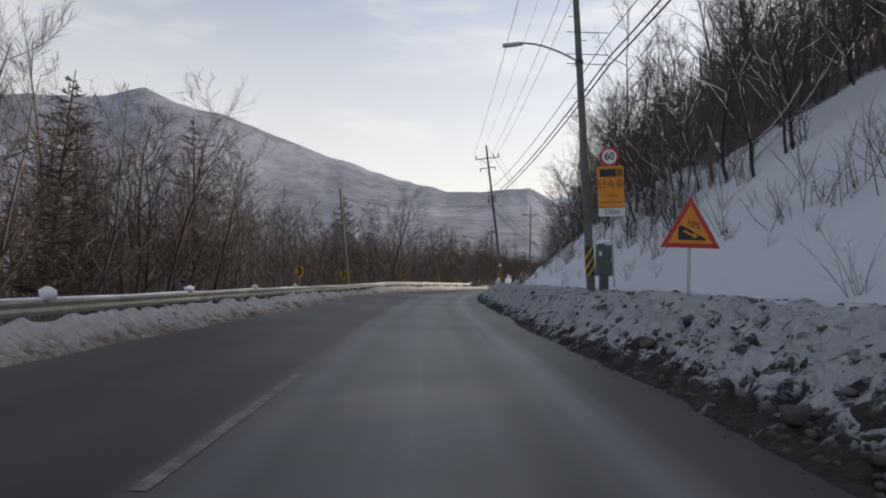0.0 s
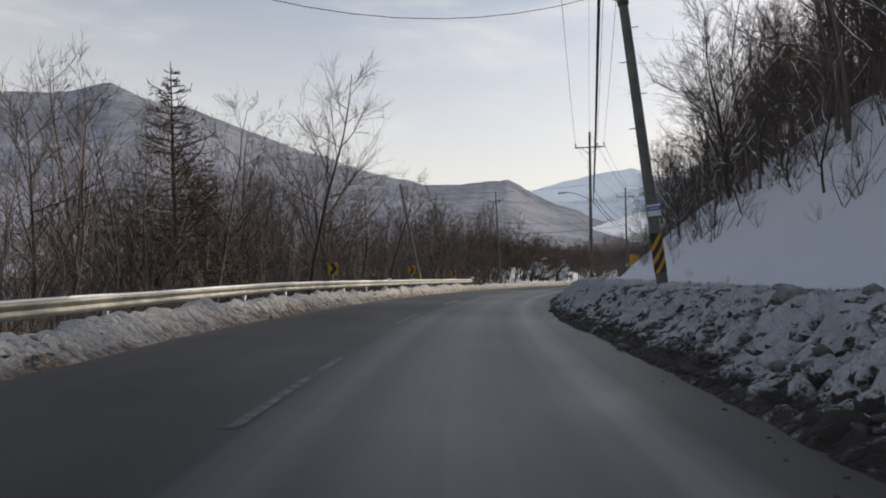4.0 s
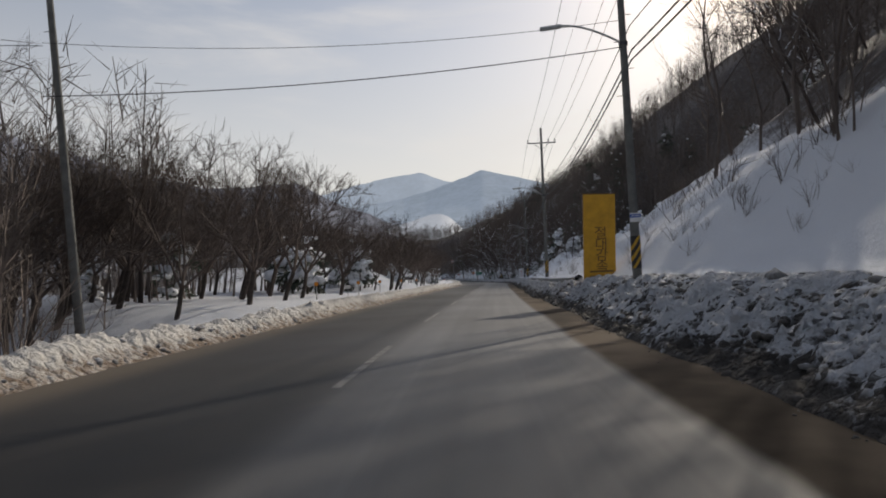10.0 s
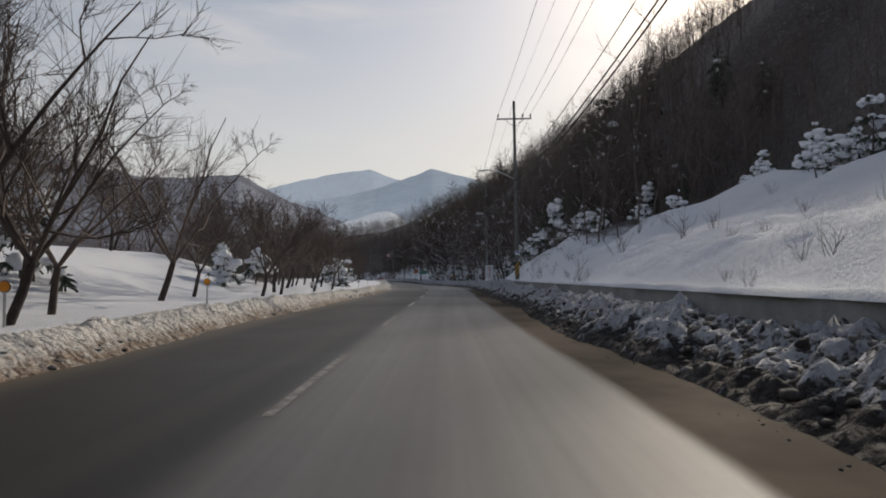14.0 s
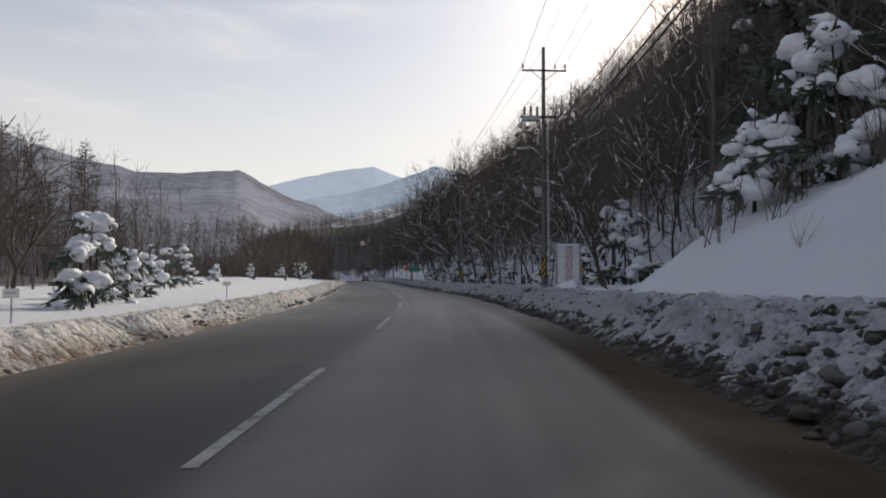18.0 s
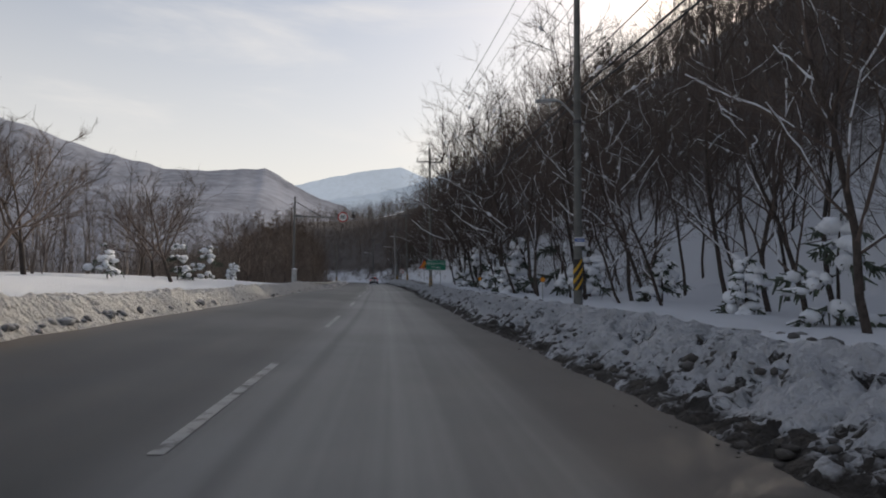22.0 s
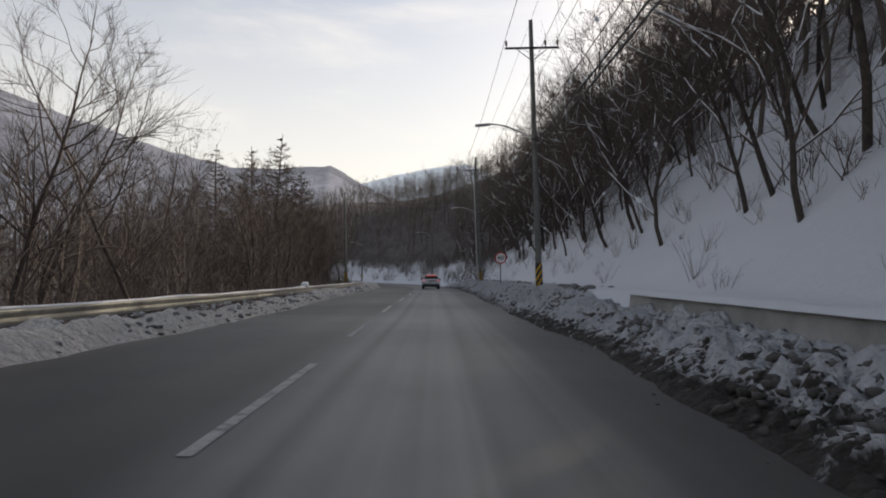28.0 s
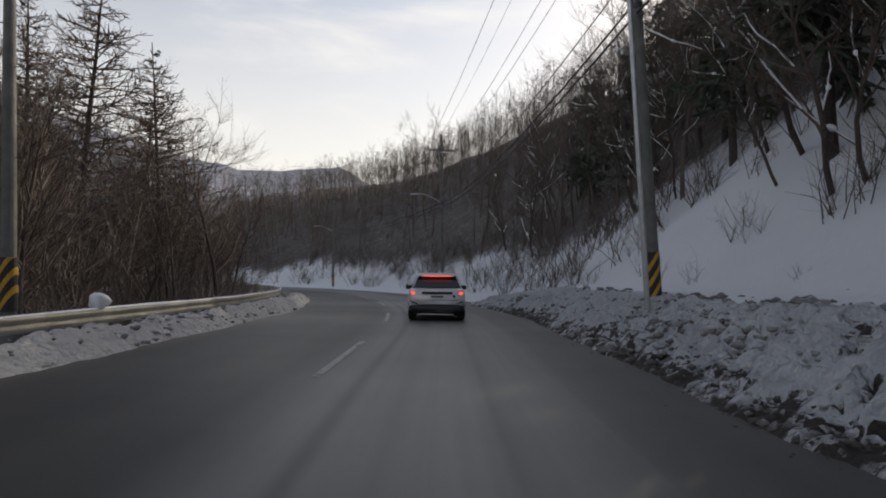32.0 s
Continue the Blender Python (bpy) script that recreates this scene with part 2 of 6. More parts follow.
def snow_material(name, clean, dirt, attr_lo, attr_hi, bump=0.5, deep=0.06, cells=0.0):
    """Snow with dirt where the mesh's 'dirt' attribute and a noise say so."""
    m = bpy.data.materials.new(name)
    m.use_nodes = True
    n, l = m.node_tree.nodes, m.node_tree.links
    b = n["Principled BSDF"]
    b.inputs["Roughness"].default_value, b.inputs["Specular IOR Level"].default_value = 0.75, 0.25
    tc = n.new("ShaderNodeTexCoord")
    at_ = n.new("ShaderNodeAttribute")
    at_.attribute_name = "dirt"
    n1 = noise_node(n, l, tc.outputs["Object"], 1.3, 8, 0.7)
    n2 = noise_node(n, l, tc.outputs["Object"], 6.0, 8, 0.7)
    add = n.new("ShaderNodeMath"); add.operation = "ADD"
    l.new(n1, add.inputs[0]); l.new(n2, add.inputs[1])
    add2 = n.new("ShaderNodeMath"); add2.operation = "MULTIPLY_ADD"
    l.new(add.outputs[0], add2.inputs[0]); add2.inputs[1].default_value = 0.55
    l.new(at_.outputs["Fac"], add2.inputs[2])
    total = add2.outputs[0]
    if cells:
        # clods: some clean, some grimy, with gaps between them
        warp = n.new("ShaderNodeMix"); warp.data_type = "RGBA"; warp.inputs[0].default_value = 0.12
        wt = n.new("ShaderNodeTexNoise"); wt.inputs["Scale"].default_value = 5.0
        l.new(tc.outputs["Object"], wt.inputs["Vector"]); l.new(tc.outputs["Object"], warp.inputs[6]); l.new(wt.outputs["Color"], warp.inputs[7])
        heights = []
        for sc, wgt in ((5.0, 1.0), (11.0, 0.6), (25.0, 0.4)):
            vo = n.new("ShaderNodeTexVoronoi"); vo.inputs["Scale"].default_value = sc
            l.new(warp.outputs[2], vo.inputs["Vector"])
            sp = n.new("ShaderNodeSeparateColor"); l.new(vo.outputs["Color"], sp.inputs[0])
            k = n.new("ShaderNodeMath"); k.operation = "MULTIPLY_ADD"
            l.new(steps(n, l, sp.outputs[0], 0.55, 1.0), k.inputs[0]); k.inputs[1].default_value = cells * wgt; l.new(total, k.inputs[2])
            total = k.outputs[0]
            hgt = n.new("ShaderNodeMath"); hgt.operation = "MULTIPLY_ADD"
            l.new(vo.outputs["Distance"], hgt.inputs[0]); hgt.inputs[1].default_value = -2.2 * wgt; l.new(sp.outputs[1], hgt.inputs[2])
            heights.append((hgt.outputs[0], wgt))
    fac = steps(n, l, total, attr_lo, attr_hi)
    n3 = noise_node(n, l, tc.outputs["Object"], 0.35, 6)
    pale = mix_node(n, l, n3, clean, tuple(np.array(clean) * 0.93))
    dark = mix_node(n, l, n2, dirt, tuple(np.array(dirt) * 1.9))
    l.new(mix_node(n, l, fac, pale, dark), b.inputs["Base Color"])
    bp = n.new("ShaderNodeBump")
    bp.inputs["Strength"].default_value, bp.inputs["Distance"].default_value = bump, deep
    hb = n.new("ShaderNodeMath"); hb.operation = "MULTIPLY_ADD"
    l.new(n1, hb.inputs[0]); hb.inputs[1].default_value = 1.6; l.new(n2, hb.inputs[2])
    hout = hb.outputs[0]
    if cells:
        for hgt, wgt in heights:
            k = n.new("ShaderNodeMath"); k.operation = "MULTIPLY_ADD"
            l.new(hgt, k.inputs[0]); k.inputs[1].default_value = 1.1 * wgt; l.new(hout, k.inputs[2])
            hout = k.outputs[0]
    l.new(hout, bp.inputs["Height"])
    l.new(bp.outputs["Normal"], b.inputs["Normal"])
    return m

M_SNOW = snow_material("snow", (0.72, 0.74, 0.78), (0.060, 0.051, 0.047), 1.0, 1.38, 0.55, 0.16)
M_BANK = snow_material("ploughed_snow", (0.76, 0.77, 0.80), (0.045, 0.040, 0.036), 0.98, 1.34, 1.0, 0.14, 0.46)
M_BERM = snow_material("sanded_snow", (0.62, 0.60, 0.57), (0.15, 0.11, 0.078), 0.86, 1.45, 0.9, 0.07, 0.24)
def lump_material():
    """Grimy ploughed lumps, paler where fresh snow lies on them."""
    m = bpy.data.materials.new("grimy_snow_lumps")
    m.use_nodes = True
    n, l = m.node_tree.nodes, m.node_tree.links
    b = n["Principled BSDF"]
    b.inputs["Roughness"].default_value = 0.8
    tc, geo = n.new("ShaderNodeTexCoord"), n.new("ShaderNodeNewGeometry")
    at_ = n.new("ShaderNodeAttribute"); at_.attribute_name = "dirt"
    grain = noise_node(n, l, tc.outputs["Object"], 14, 6, 0.7)
    c = mix_node(n, l, steps(n, l, at_.outputs["Fac"], 0.0, 1.0), (0.42, 0.42, 0.43), (0.065, 0.058, 0.052))
    c = mix_node(n, l, steps(n, l, grain, 0.45, 0.7), c, (0.10, 0.092, 0.085))
    up = n.new("ShaderNodeSeparateXYZ"); l.new(geo.outputs["Normal"], up.inputs[0])
    k = n.new("ShaderNodeMath"); k.operation = "MULTIPLY_ADD"
    l.new(at_.outputs["Fac"], k.inputs[0]); k.inputs[1].default_value = -0.8; l.new(up.outputs["Z"], k.inputs[2])
    c = mix_node(n, l, steps(n, l, k.outputs[0], 0.35, 0.8), c, (0.50, 0.51, 0.53))
    l.new(c, b.inputs["Base Color"])
    bp = n.new("ShaderNodeBump"); bp.inputs["Strength"].default_value, bp.inputs["Distance"].default_value = 0.7, 0.03
    l.new(grain, bp.inputs["Height"]); l.new(bp.outputs[0], b.inputs["Normal"])
    return m
M_LUMP = lump_material()
M_CLEAN = mat("fresh_snow", (0.80, 0.82, 0.86), 0.7, var=0.06, scale=4, bump=0.3)
M_BARK = mat("bark", (0.055, 0.043, 0.037), 0.9, var=0.45, scale=6, bump=0.5, per_object=0.3)
M_TWIG = mat("twigs", (0.098, 0.074, 0.062), 0.85, var=0.35, scale=3, per_object=0.35)
M_LARCH = mat("larch_twigs", (0.10, 0.068, 0.048), 0.85, var=0.35, scale=3, per_object=0.3)
M_WOOD = mat("wood_twigs", (0.13, 0.106, 0.093), 0.9, var=0.4, scale=0.6)
M_NEEDLE = mat("pine_needles", (0.06, 0.076, 0.054), 0.7, var=0.5, scale=5, per_object=0.3)
M_POLE = mat("pole_concrete", (0.14, 0.14, 0.132), 0.85, var=0.3, scale=2.5, bump=0.3, fine=10)
M_STEEL = mat("galvanised_steel", (0.42, 0.43, 0.44), 0.45, 0.7, var=0.2, scale=5)
M_GANTRY = mat("weathered_grey_steel", (0.17, 0.172, 0.175), 0.55, 0.5, var=0.25, scale=4)
M_DARKSTEEL = mat("dark_steel", (0.06, 0.06, 0.065), 0.5, 0.4, var=0.3, scale=6)
M_WIRE = mat("cable", (0.025, 0.025, 0.028), 0.6, var=0.2)
M_CERAMIC = mat("insulator_ceramic", (0.10, 0.085, 0.075), 0.25, var=0.2)
M_BLACK = mat("black_paint", (0.018, 0.018, 0.02), 0.5, var=0.3, scale=10)
M_YELLOW = mat("yellow_paint", (0.52, 0.30, 0.02), 0.5, var=0.25, scale=7)
M_ORANGE = mat("orange_sheeting", (0.72, 0.27, 0.02), 0.4, var=0.12, scale=6)
M_RED = mat("red_sheeting", (0.45, 0.035, 0.03), 0.4, var=0.15, scale=6)
M_WHITE = mat("white_paint", (0.70, 0.70, 0.69), 0.5, var=0.08, scale=5)
M_BLUE = mat("blue_plate", (0.05, 0.12, 0.42), 0.45, var=0.12, scale=6)
M_GREEN = mat("green_sheeting", (0.0, 0.16, 0.095), 0.45, var=0.12, scale=5)
M_CABINET = mat("grey_green_enamel", (0.075, 0.10, 0.10), 0.5, var=0.2, scale=5)
M_BANNER = mat("faded_yellow_vinyl", (0.62, 0.33, 0.02), 0.6, var=0.18, scale=2.5)
M_BROWNINK = mat("faded_brown_ink", (0.16, 0.085, 0.02), 0.6, var=0.2, scale=8)
M_CONCRETE = mat("weathered_concrete", (0.27, 0.265, 0.25), 0.85, var=0.3, scale=1.2, bump=0.4, fine=12)
M_STONE = mat("pale_panel", (0.62, 0.63, 0.66), 0.6, var=0.12, scale=2.5, bump=0.1)
M_REDINK = mat("faded_red_ink", (0.45, 0.20, 0.19), 0.6, var=0.35, scale=9)
M_RAIL = mat("weathered_guardrail", (0.30, 0.29, 0.25), 0.5, 0.45, var=0.3, scale=1.6, bump=0.1)

def asphalt():
    """Salted asphalt; the pattern across the lanes runs in soft streaks along the road."""
    m = bpy.data.materials.new("salted_asphalt")
    m.use_nodes = True
    n, l = m.node_tree.nodes, m.node_tree.links
    b = n["Principled BSDF"]
    b.inputs["Specular IOR Level"].default_value = 0.55
    uv = n.new("ShaderNodeUVMap")
    sep = n.new("ShaderNodeSeparateXYZ"); l.new(uv.outputs[0], sep.inputs[0])
    def stretched(k, scale, detail, rough=0.5):
        mp = n.new("ShaderNodeMapping"); mp.inputs["Scale"].default_value = (1.0, k, 1.0)
        l.new(uv.outputs[0], mp.inputs["Vector"])
        return noise_node(n, l, mp.outputs[0], scale, detail, rough)
    def maths(op, a, c, d=0.0):
        k = n.new("ShaderNodeMath"); k.operation = op
        for sock, v in zip(k.inputs, (a, c, d)):
            if hasattr(v, "links"):
                l.new(v, sock)
            else:
                sock.default_value = v
        return k.outputs[0]
    wander = stretched(0.05, 0.5, 2)
    streak = stretched(0.006, 2.6, 2)
    thin = stretched(0.004, 9.0, 2)
    blot = noise_node(n, l, uv.outputs[0], 0.11, 5)
    grit = noise_node(n, l, uv.outputs[0], 60, 3, 0.7)
    # place across the road, drifting a little
    across = maths("ADD", sep.outputs[0], maths("MULTIPLY_ADD", wander, 0.5, -0.25))
    pos = maths("MULTIPLY_ADD", across, 1 / 12.0, 7.5 / 12.0)
    def profile(stops):
        r = n.new("ShaderNodeValToRGB")
        e = r.color_ramp.elements
        r.color_ramp.interpolation = "EASE"
        while len(e) < len(stops):
            e.new(0.5)
        for k, (u, v) in enumerate(stops):
            e[k].position, e[k].color = (u + 7.5) / 12.0, (v, v, v, 1)
        l.new(pos, r.inputs["Fac"])
        return r.outputs["Color"]
    shade = profile([(-6.4, .10), (-4.7, .30), (-4.0, .12), (-3.2, .28), (-2.3, .12), (-1.98, .0), (-1.85, .30), (-1.35, .42), (-1.05, .22), (-.5, .45), (0, .62), (.5, .42), (1.0, .22), (1.35, .45), (1.7, .95), (1.95, .5), (2.2, .10), (3.2, .06)])
    # sunny: salt, plus the right lane's sunlit sheen put into the colour
    sunny = profile([(-6.4, .16), (-4.0, .08), (-2.1, .10), (-1.7, .40), (-1.0, .45), (-.3, .28), (.2, .38), (.7, .42), (1.9, .40), (2.06, .04), (3.2, .0)])
    last = profile([(-6.4, .12), (-4.7, .26), (-4.0, .14), (-3.1, .30), (-2.3, .16), (-1.75, .34), (-1.32, .55), (-1.15, .12), (-.95, .55), (-.1, .62), (.0, .78), (.45, .72), (.55, .50), (.9, .62), (1.45, .55), (1.8, .20), (2.4, .16), (3.2, .24)])
    k_sun = maths("MULTIPLY", steps(n, l, sep.outputs[1], 112, 126), steps(n, l, sep.outputs[1], 258, 244))
    salt = mix_node(n, l, steps(n, l, sep.outputs[1], 250, 272), mix_node(n, l, k_sun, shade, sunny), last)
    salt = maths("MULTIPLY", salt, maths("MULTIPLY_ADD", streak, 1.1, 0.45))
    salt = maths("MULTIPLY", salt, maths("MULTIPLY_ADD", thin, 0.5, 0.75))
    salt = maths("MULTIPLY", salt, maths("MULTIPLY_ADD", blot, 0.9, 0.55))
    left = steps(n, l, sep.outputs[0], -1.3, -2.4)
    dark = mix_node(n, l, left, (0.024, 0.024, 0.025), (0.020, 0.018, 0.016))
    pale = mix_node(n, l, left, (0.175, 0.173, 0.168), (0.085, 0.074, 0.062))
    col = mix_node(n, l, salt, dark, pale)
    # sand and meltwater along both edges
    edge_r = maths("MULTIPLY", steps(n, l, maths("MULTIPLY_ADD", blot, 0.5, maths("ADD", across, -0.25)), 1.95, 2.2), k_sun)
    col = mix_node(n, l, edge_r, col, mix_node(n, l, steps(n, l, blot, 0.4, 0.6), (0.034, 0.024, 0.016), (0.108, 0.081, 0.057)))
    col = mix_node(n, l, steps(n, l, across, -5.2, -6.5), col, (0.11, 0.088, 0.062))
    hv = n.new("ShaderNodeHueSaturation")
    l.new(maths("MULTIPLY_ADD", grit, 0.7, 0.65), hv.inputs["Value"]); l.new(col, hv.inputs["Color"])
    l.new(hv.outputs[0], b.inputs["Base Color"])
    ro = maths("MULTIPLY_ADD", blot, -0.30, 0.66)
    ro = maths("MULTIPLY_ADD", edge_r, 0.18, maths("MULTIPLY_ADD", k_sun, 0.10, ro))
    l.new(ro, b.inputs["Roughness"])
    l.new(maths("MULTIPLY_ADD", left, -0.24, maths("MULTIPLY_ADD", edge_r, -0.45, 0.5)), b.inputs["Specular IOR Level"])
    bp = n.new("ShaderNodeBump"); bp.inputs["Strength"].default_value, bp.inputs["Distance"].default_value = 0.35, 0.008
    l.new(grit, bp.inputs["Height"]); l.new(bp.outputs[0], b.inputs["Normal"])
    return m

M_ROAD = asphalt()

def worn_paint(name, colour, cover):
    m = bpy.data.materials.new(name)
    m.use_nodes = True
    n, l = m.node_tree.nodes, m.node_tree.links
    b = n["Principled BSDF"]
    b.inputs["Roughness"].default_value = 0.7
    tc = n.new("ShaderNodeTexCoord")
    a = noise_node(n, l, tc.outputs["Object"], 3.0, 10, 0.75)
    c = mix_node(n, l, steps(n, l, a, cover - 0.12, cover + 0.12), colour, (0.085, 0.08, 0.074))
    l.new(c, b.inputs["Base Color"])
    return m

M_LINE = worn_paint("worn_line_paint", (0.36, 0.355, 0.34), 0.56)
M_FAINT = worn_paint("faint_line_paint", (0.20, 0.195, 0.185), 0.50)

# Far ground; air haze is put into its emission colour and strength.
def far_material(name, dark, pale, haze_glow, strength, scale):
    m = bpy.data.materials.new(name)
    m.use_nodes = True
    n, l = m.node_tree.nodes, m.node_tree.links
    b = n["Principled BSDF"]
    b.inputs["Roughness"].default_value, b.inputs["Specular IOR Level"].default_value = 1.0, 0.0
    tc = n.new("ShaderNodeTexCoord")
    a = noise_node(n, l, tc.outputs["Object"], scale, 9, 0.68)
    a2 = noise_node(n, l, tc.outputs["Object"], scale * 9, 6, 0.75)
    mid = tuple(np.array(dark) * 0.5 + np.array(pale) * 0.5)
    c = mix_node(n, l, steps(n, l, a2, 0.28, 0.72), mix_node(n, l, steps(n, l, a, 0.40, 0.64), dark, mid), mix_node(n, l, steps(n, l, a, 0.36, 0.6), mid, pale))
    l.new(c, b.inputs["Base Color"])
    b.inputs["Emission Color"].default_value = (*haze_glow, 1)
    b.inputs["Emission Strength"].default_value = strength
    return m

# Haze by colour: farther ridges get paler, bluer bases and more emission.
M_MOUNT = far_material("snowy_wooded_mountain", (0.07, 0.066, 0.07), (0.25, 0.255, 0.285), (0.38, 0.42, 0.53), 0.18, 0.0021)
M_MOUNT2 = far_material("haze_painted_ridge", (0.16, 0.18, 0.21), (0.28, 0.31, 0.36), (0.42, 0.50, 0.60), 0.46, 0.004)
M_MOUNT3 = far_material("haze_painted_far_ridge", (0.2, 0.22, 0.25), (0.3, 0.33, 0.38), (0.50, 0.57, 0.66), 0.56, 0.003)
# The snowfield's brightness is partly emission.
M_FIELD = far_material("glowing_far_snowfield", (0.7, 0.7, 0.7), (0.8, 0.8, 0.8), (0.78, 0.8, 0.84), 0.26, 0.01)
M_PLAIN = far_material("valley_floor", (0.09, 0.08, 0.075), (0.22, 0.21, 0.21), (0, 0, 0), 0.0, 0.02)

# ================= mesh helpers =================
def mesh_from(name, verts, faces, material=None, smooth=False, uv=None, attr=None):
    me = bpy.data.meshes.new(name)
    verts, faces = np.asarray(verts, np.float32), np.asarray(faces, np.int32)
    k = faces.shape[1]
    me.vertices.add(len(verts)); me.vertices.foreach_set("co", verts.ravel())
    me.loops.add(faces.size); me.loops.foreach_set("vertex_index", faces.ravel())
    me.polygons.add(len(faces))
    me.polygons.foreach_set("loop_start", np.arange(0, faces.size, k, dtype=np.int32))
    me.polygons.foreach_set("loop_total", np.full(len(faces), k, np.int32))
    if smooth:
        me.polygons.foreach_set("use_smooth", np.ones(len(faces), bool))
    if uv is not None:
        lay = me.uv_layers.new(name="UVMap")
        lay.data.foreach_set("uv", np.asarray(uv, np.float32)[faces.ravel()].ravel())
    if attr is not None:
        a = me.attributes.new("dirt", "FLOAT", "POINT")
        a.data.foreach_set("value", np.asarray(attr, np.float32))
    me.update(calc_edges=True)
    if material:
        me.materials.append(material)
    return me

def grid_faces(rows, cols):
    i = np.arange((rows - 1) * cols).reshape(rows - 1, cols)[:, :-1].ravel()
    return np.stack([i, i + 1, i + cols + 1, i + cols], 1)

def bm_mesh(name, bm, material, smooth=False):
    me = bpy.data.meshes.new(name)
    bmesh.ops.recalc_face_normals(bm, faces=bm.faces[:])
    if smooth:
        for f in bm.faces:
            f.smooth = True
    bm.to_mesh(me); bm.free()
    if material:
        me.materials.append(material)
    return me

def part(name, bm, material, parent, label="", smooth=False):
    ob = new(name, bm_mesh(name, bm, material, smooth) if isinstance(bm, bmesh.types.BMesh) else bm)
    ob.parent = parent
    if label:
        tagged(ob, label)
    return ob

def thing(name, m, label, category, group="", kind=""):
    ob = new(name)
    ob.empty_display_size = 0.2
    ob.matrix_world = m
    return tagged(ob, label, category, group, kind)

def add_box(bm, size, m=Matrix(), bevel=0.0):
    r = bmesh.ops.create_cube(bm, size=1.0, matrix=m @ Matrix.Diagonal((*size, 1)))
    if bevel:
        edges = list({e for v in r["verts"] for e in v.link_edges})
        bmesh.ops.bevel(bm, geom=edges, offset=bevel, segments=2, affect="EDGES", profile=0.6)

def box(size, m=Matrix(), bevel=0.0):
    bm = bmesh.new(); add_box(bm, size, m, bevel); return bm

def add_cyl(bm, r1, r2, h, m=Matrix(), seg=12):
    bmesh.ops.create_cone(bm, cap_ends=True, segments=seg, radius1=r1, radius2=r2, depth=h, matrix=m @ pose(0, 0, h / 2))

def cyl(r1, r2, h, m=Matrix(), seg=12):
    bm = bmesh.new(); add_cyl(bm, r1, r2, h, m, seg); return bm

def tube(pts, radii, sides=6):
    """Vertices and quads of a tube along points."""
    pts = np.asarray(pts, float)
    radii = np.broadcast_to(radii, len(pts))
    d = np.gradient(pts, axis=0)
    d /= np.maximum(np.linalg.norm(d, axis=1), 1e-9)[:, None]
    ref = np.where(np.abs(d[:, 2:3]) > 0.9, [[1.0, 0, 0]], [[0, 0, 1.0]])
    a = np.cross(d, ref); a /= np.linalg.norm(a, axis=1)[:, None]
    b = np.cross(d, a)
    th = np.arange(sides) * 2 * np.pi / sides
    v = pts[:, None] + radii[:, None, None] * (np.cos(th)[None, :, None] * a[:, None] + np.sin(th)[None, :, None] * b[:, None])
    n = len(pts)
    i = np.arange(n - 1)[:, None] * sides + np.arange(sides)[None]
    j = np.arange(n - 1)[:, None] * sides + (np.arange(sides)[None] + 1) % sides
    return v.reshape(-1, 3), np.stack([i, j, j + sides, i + sides], -1).reshape(-1, 4)

class Soup:
    """Collects tubes and blades into one mesh."""
    def __init__(self):
        self.v, self.f, self.n = [], [], 0
    def add(self, v, f):
        self.v.append(np.asarray(v, np.float32)); self.f.append(np.asarray(f, np.int64) + self.n); self.n += len(v)
    def tube(self, pts, radii, sides=3):
        self.add(*tube(pts, radii, sides))
    def blade(self, rng, a, b, r):
        """A thin flat twig from a to b."""
        w = np.cross(b - a, rng.normal(0, 1, 3))
        w *= r / max(np.linalg.norm(w), 1e-6)
        self.add([a - w, a + w, b + w * 0.35, b - w * 0.35], [[0, 1, 2, 3]])
    def arrays(self):
        return np.concatenate(self.v), np.concatenate(self.f)
    def mesh(self, name, material, smooth=False):
        return mesh_from(name, *self.arrays(), material, smooth)

# ================= setting: ground, road, banks =================
def strip(name, s, us, z_of, material, kind="structure", label="", smooth=True, dirt=None):
    S, U = np.meshgrid(s, us, indexing="ij") if np.ndim(us) == 1 else (np.repeat(np.asarray(s)[:, None], us.shape[1], 1), us)
    x, y = spot(S, U)
    z = z_of(S, U)
    me = mesh_from(name, np.stack([x, y, z], -1).reshape(-1, 3), grid_faces(*S.shape)[:, ::-1], material, smooth,
                   uv=np.stack([U, S], -1).reshape(-1, 2), attr=None if dirt is None else dirt(S, U).ravel())
    return tagged(new(name, me), label, name.replace("_", " "), kind=kind)

def brush_cover(S, U):
    """Leaf litter and brush showing through the snow in the woods."""
    bench = ramp(S, 165, 185) * (1 - ramp(S, 232, 242))
    start = 3.2 + 4.5 * (1 - ramp(S, 95, 140)) + 2.2 * vnoise(S / 8, U / 8, 76) - 0.6 * ramp(S, 388, 420) - 3.4 * ramp(S, 438, 452) - 2.4 * ramp(S, 240, 262) * (1 - ramp(S, 336, 356))
    right = ramp(U - foot(S), start, start + 6) * (1 - bench) + ramp(U - foot(S), 19, 25) * bench
    left = ramp(-U, 9.5, 13) * (1 - ramp(S, 146, 158) * (1 - ramp(S, 340, 352)) * (1 - ramp(-U, 26 - 8 * ramp(S, 258, 275), 38 - 14 * ramp(S, 258, 275))))
    return 0.82 * right * (1 - 0.4 * ramp(S, 246, 262) * (1 - ramp(S, 336, 352)) * (1 - ramp(U - foot(S), 5, 11))) * (1 - 0.2 * ramp(S, 352, 372) * (1 - ramp(S, 424, 440))) + 0.8 * left

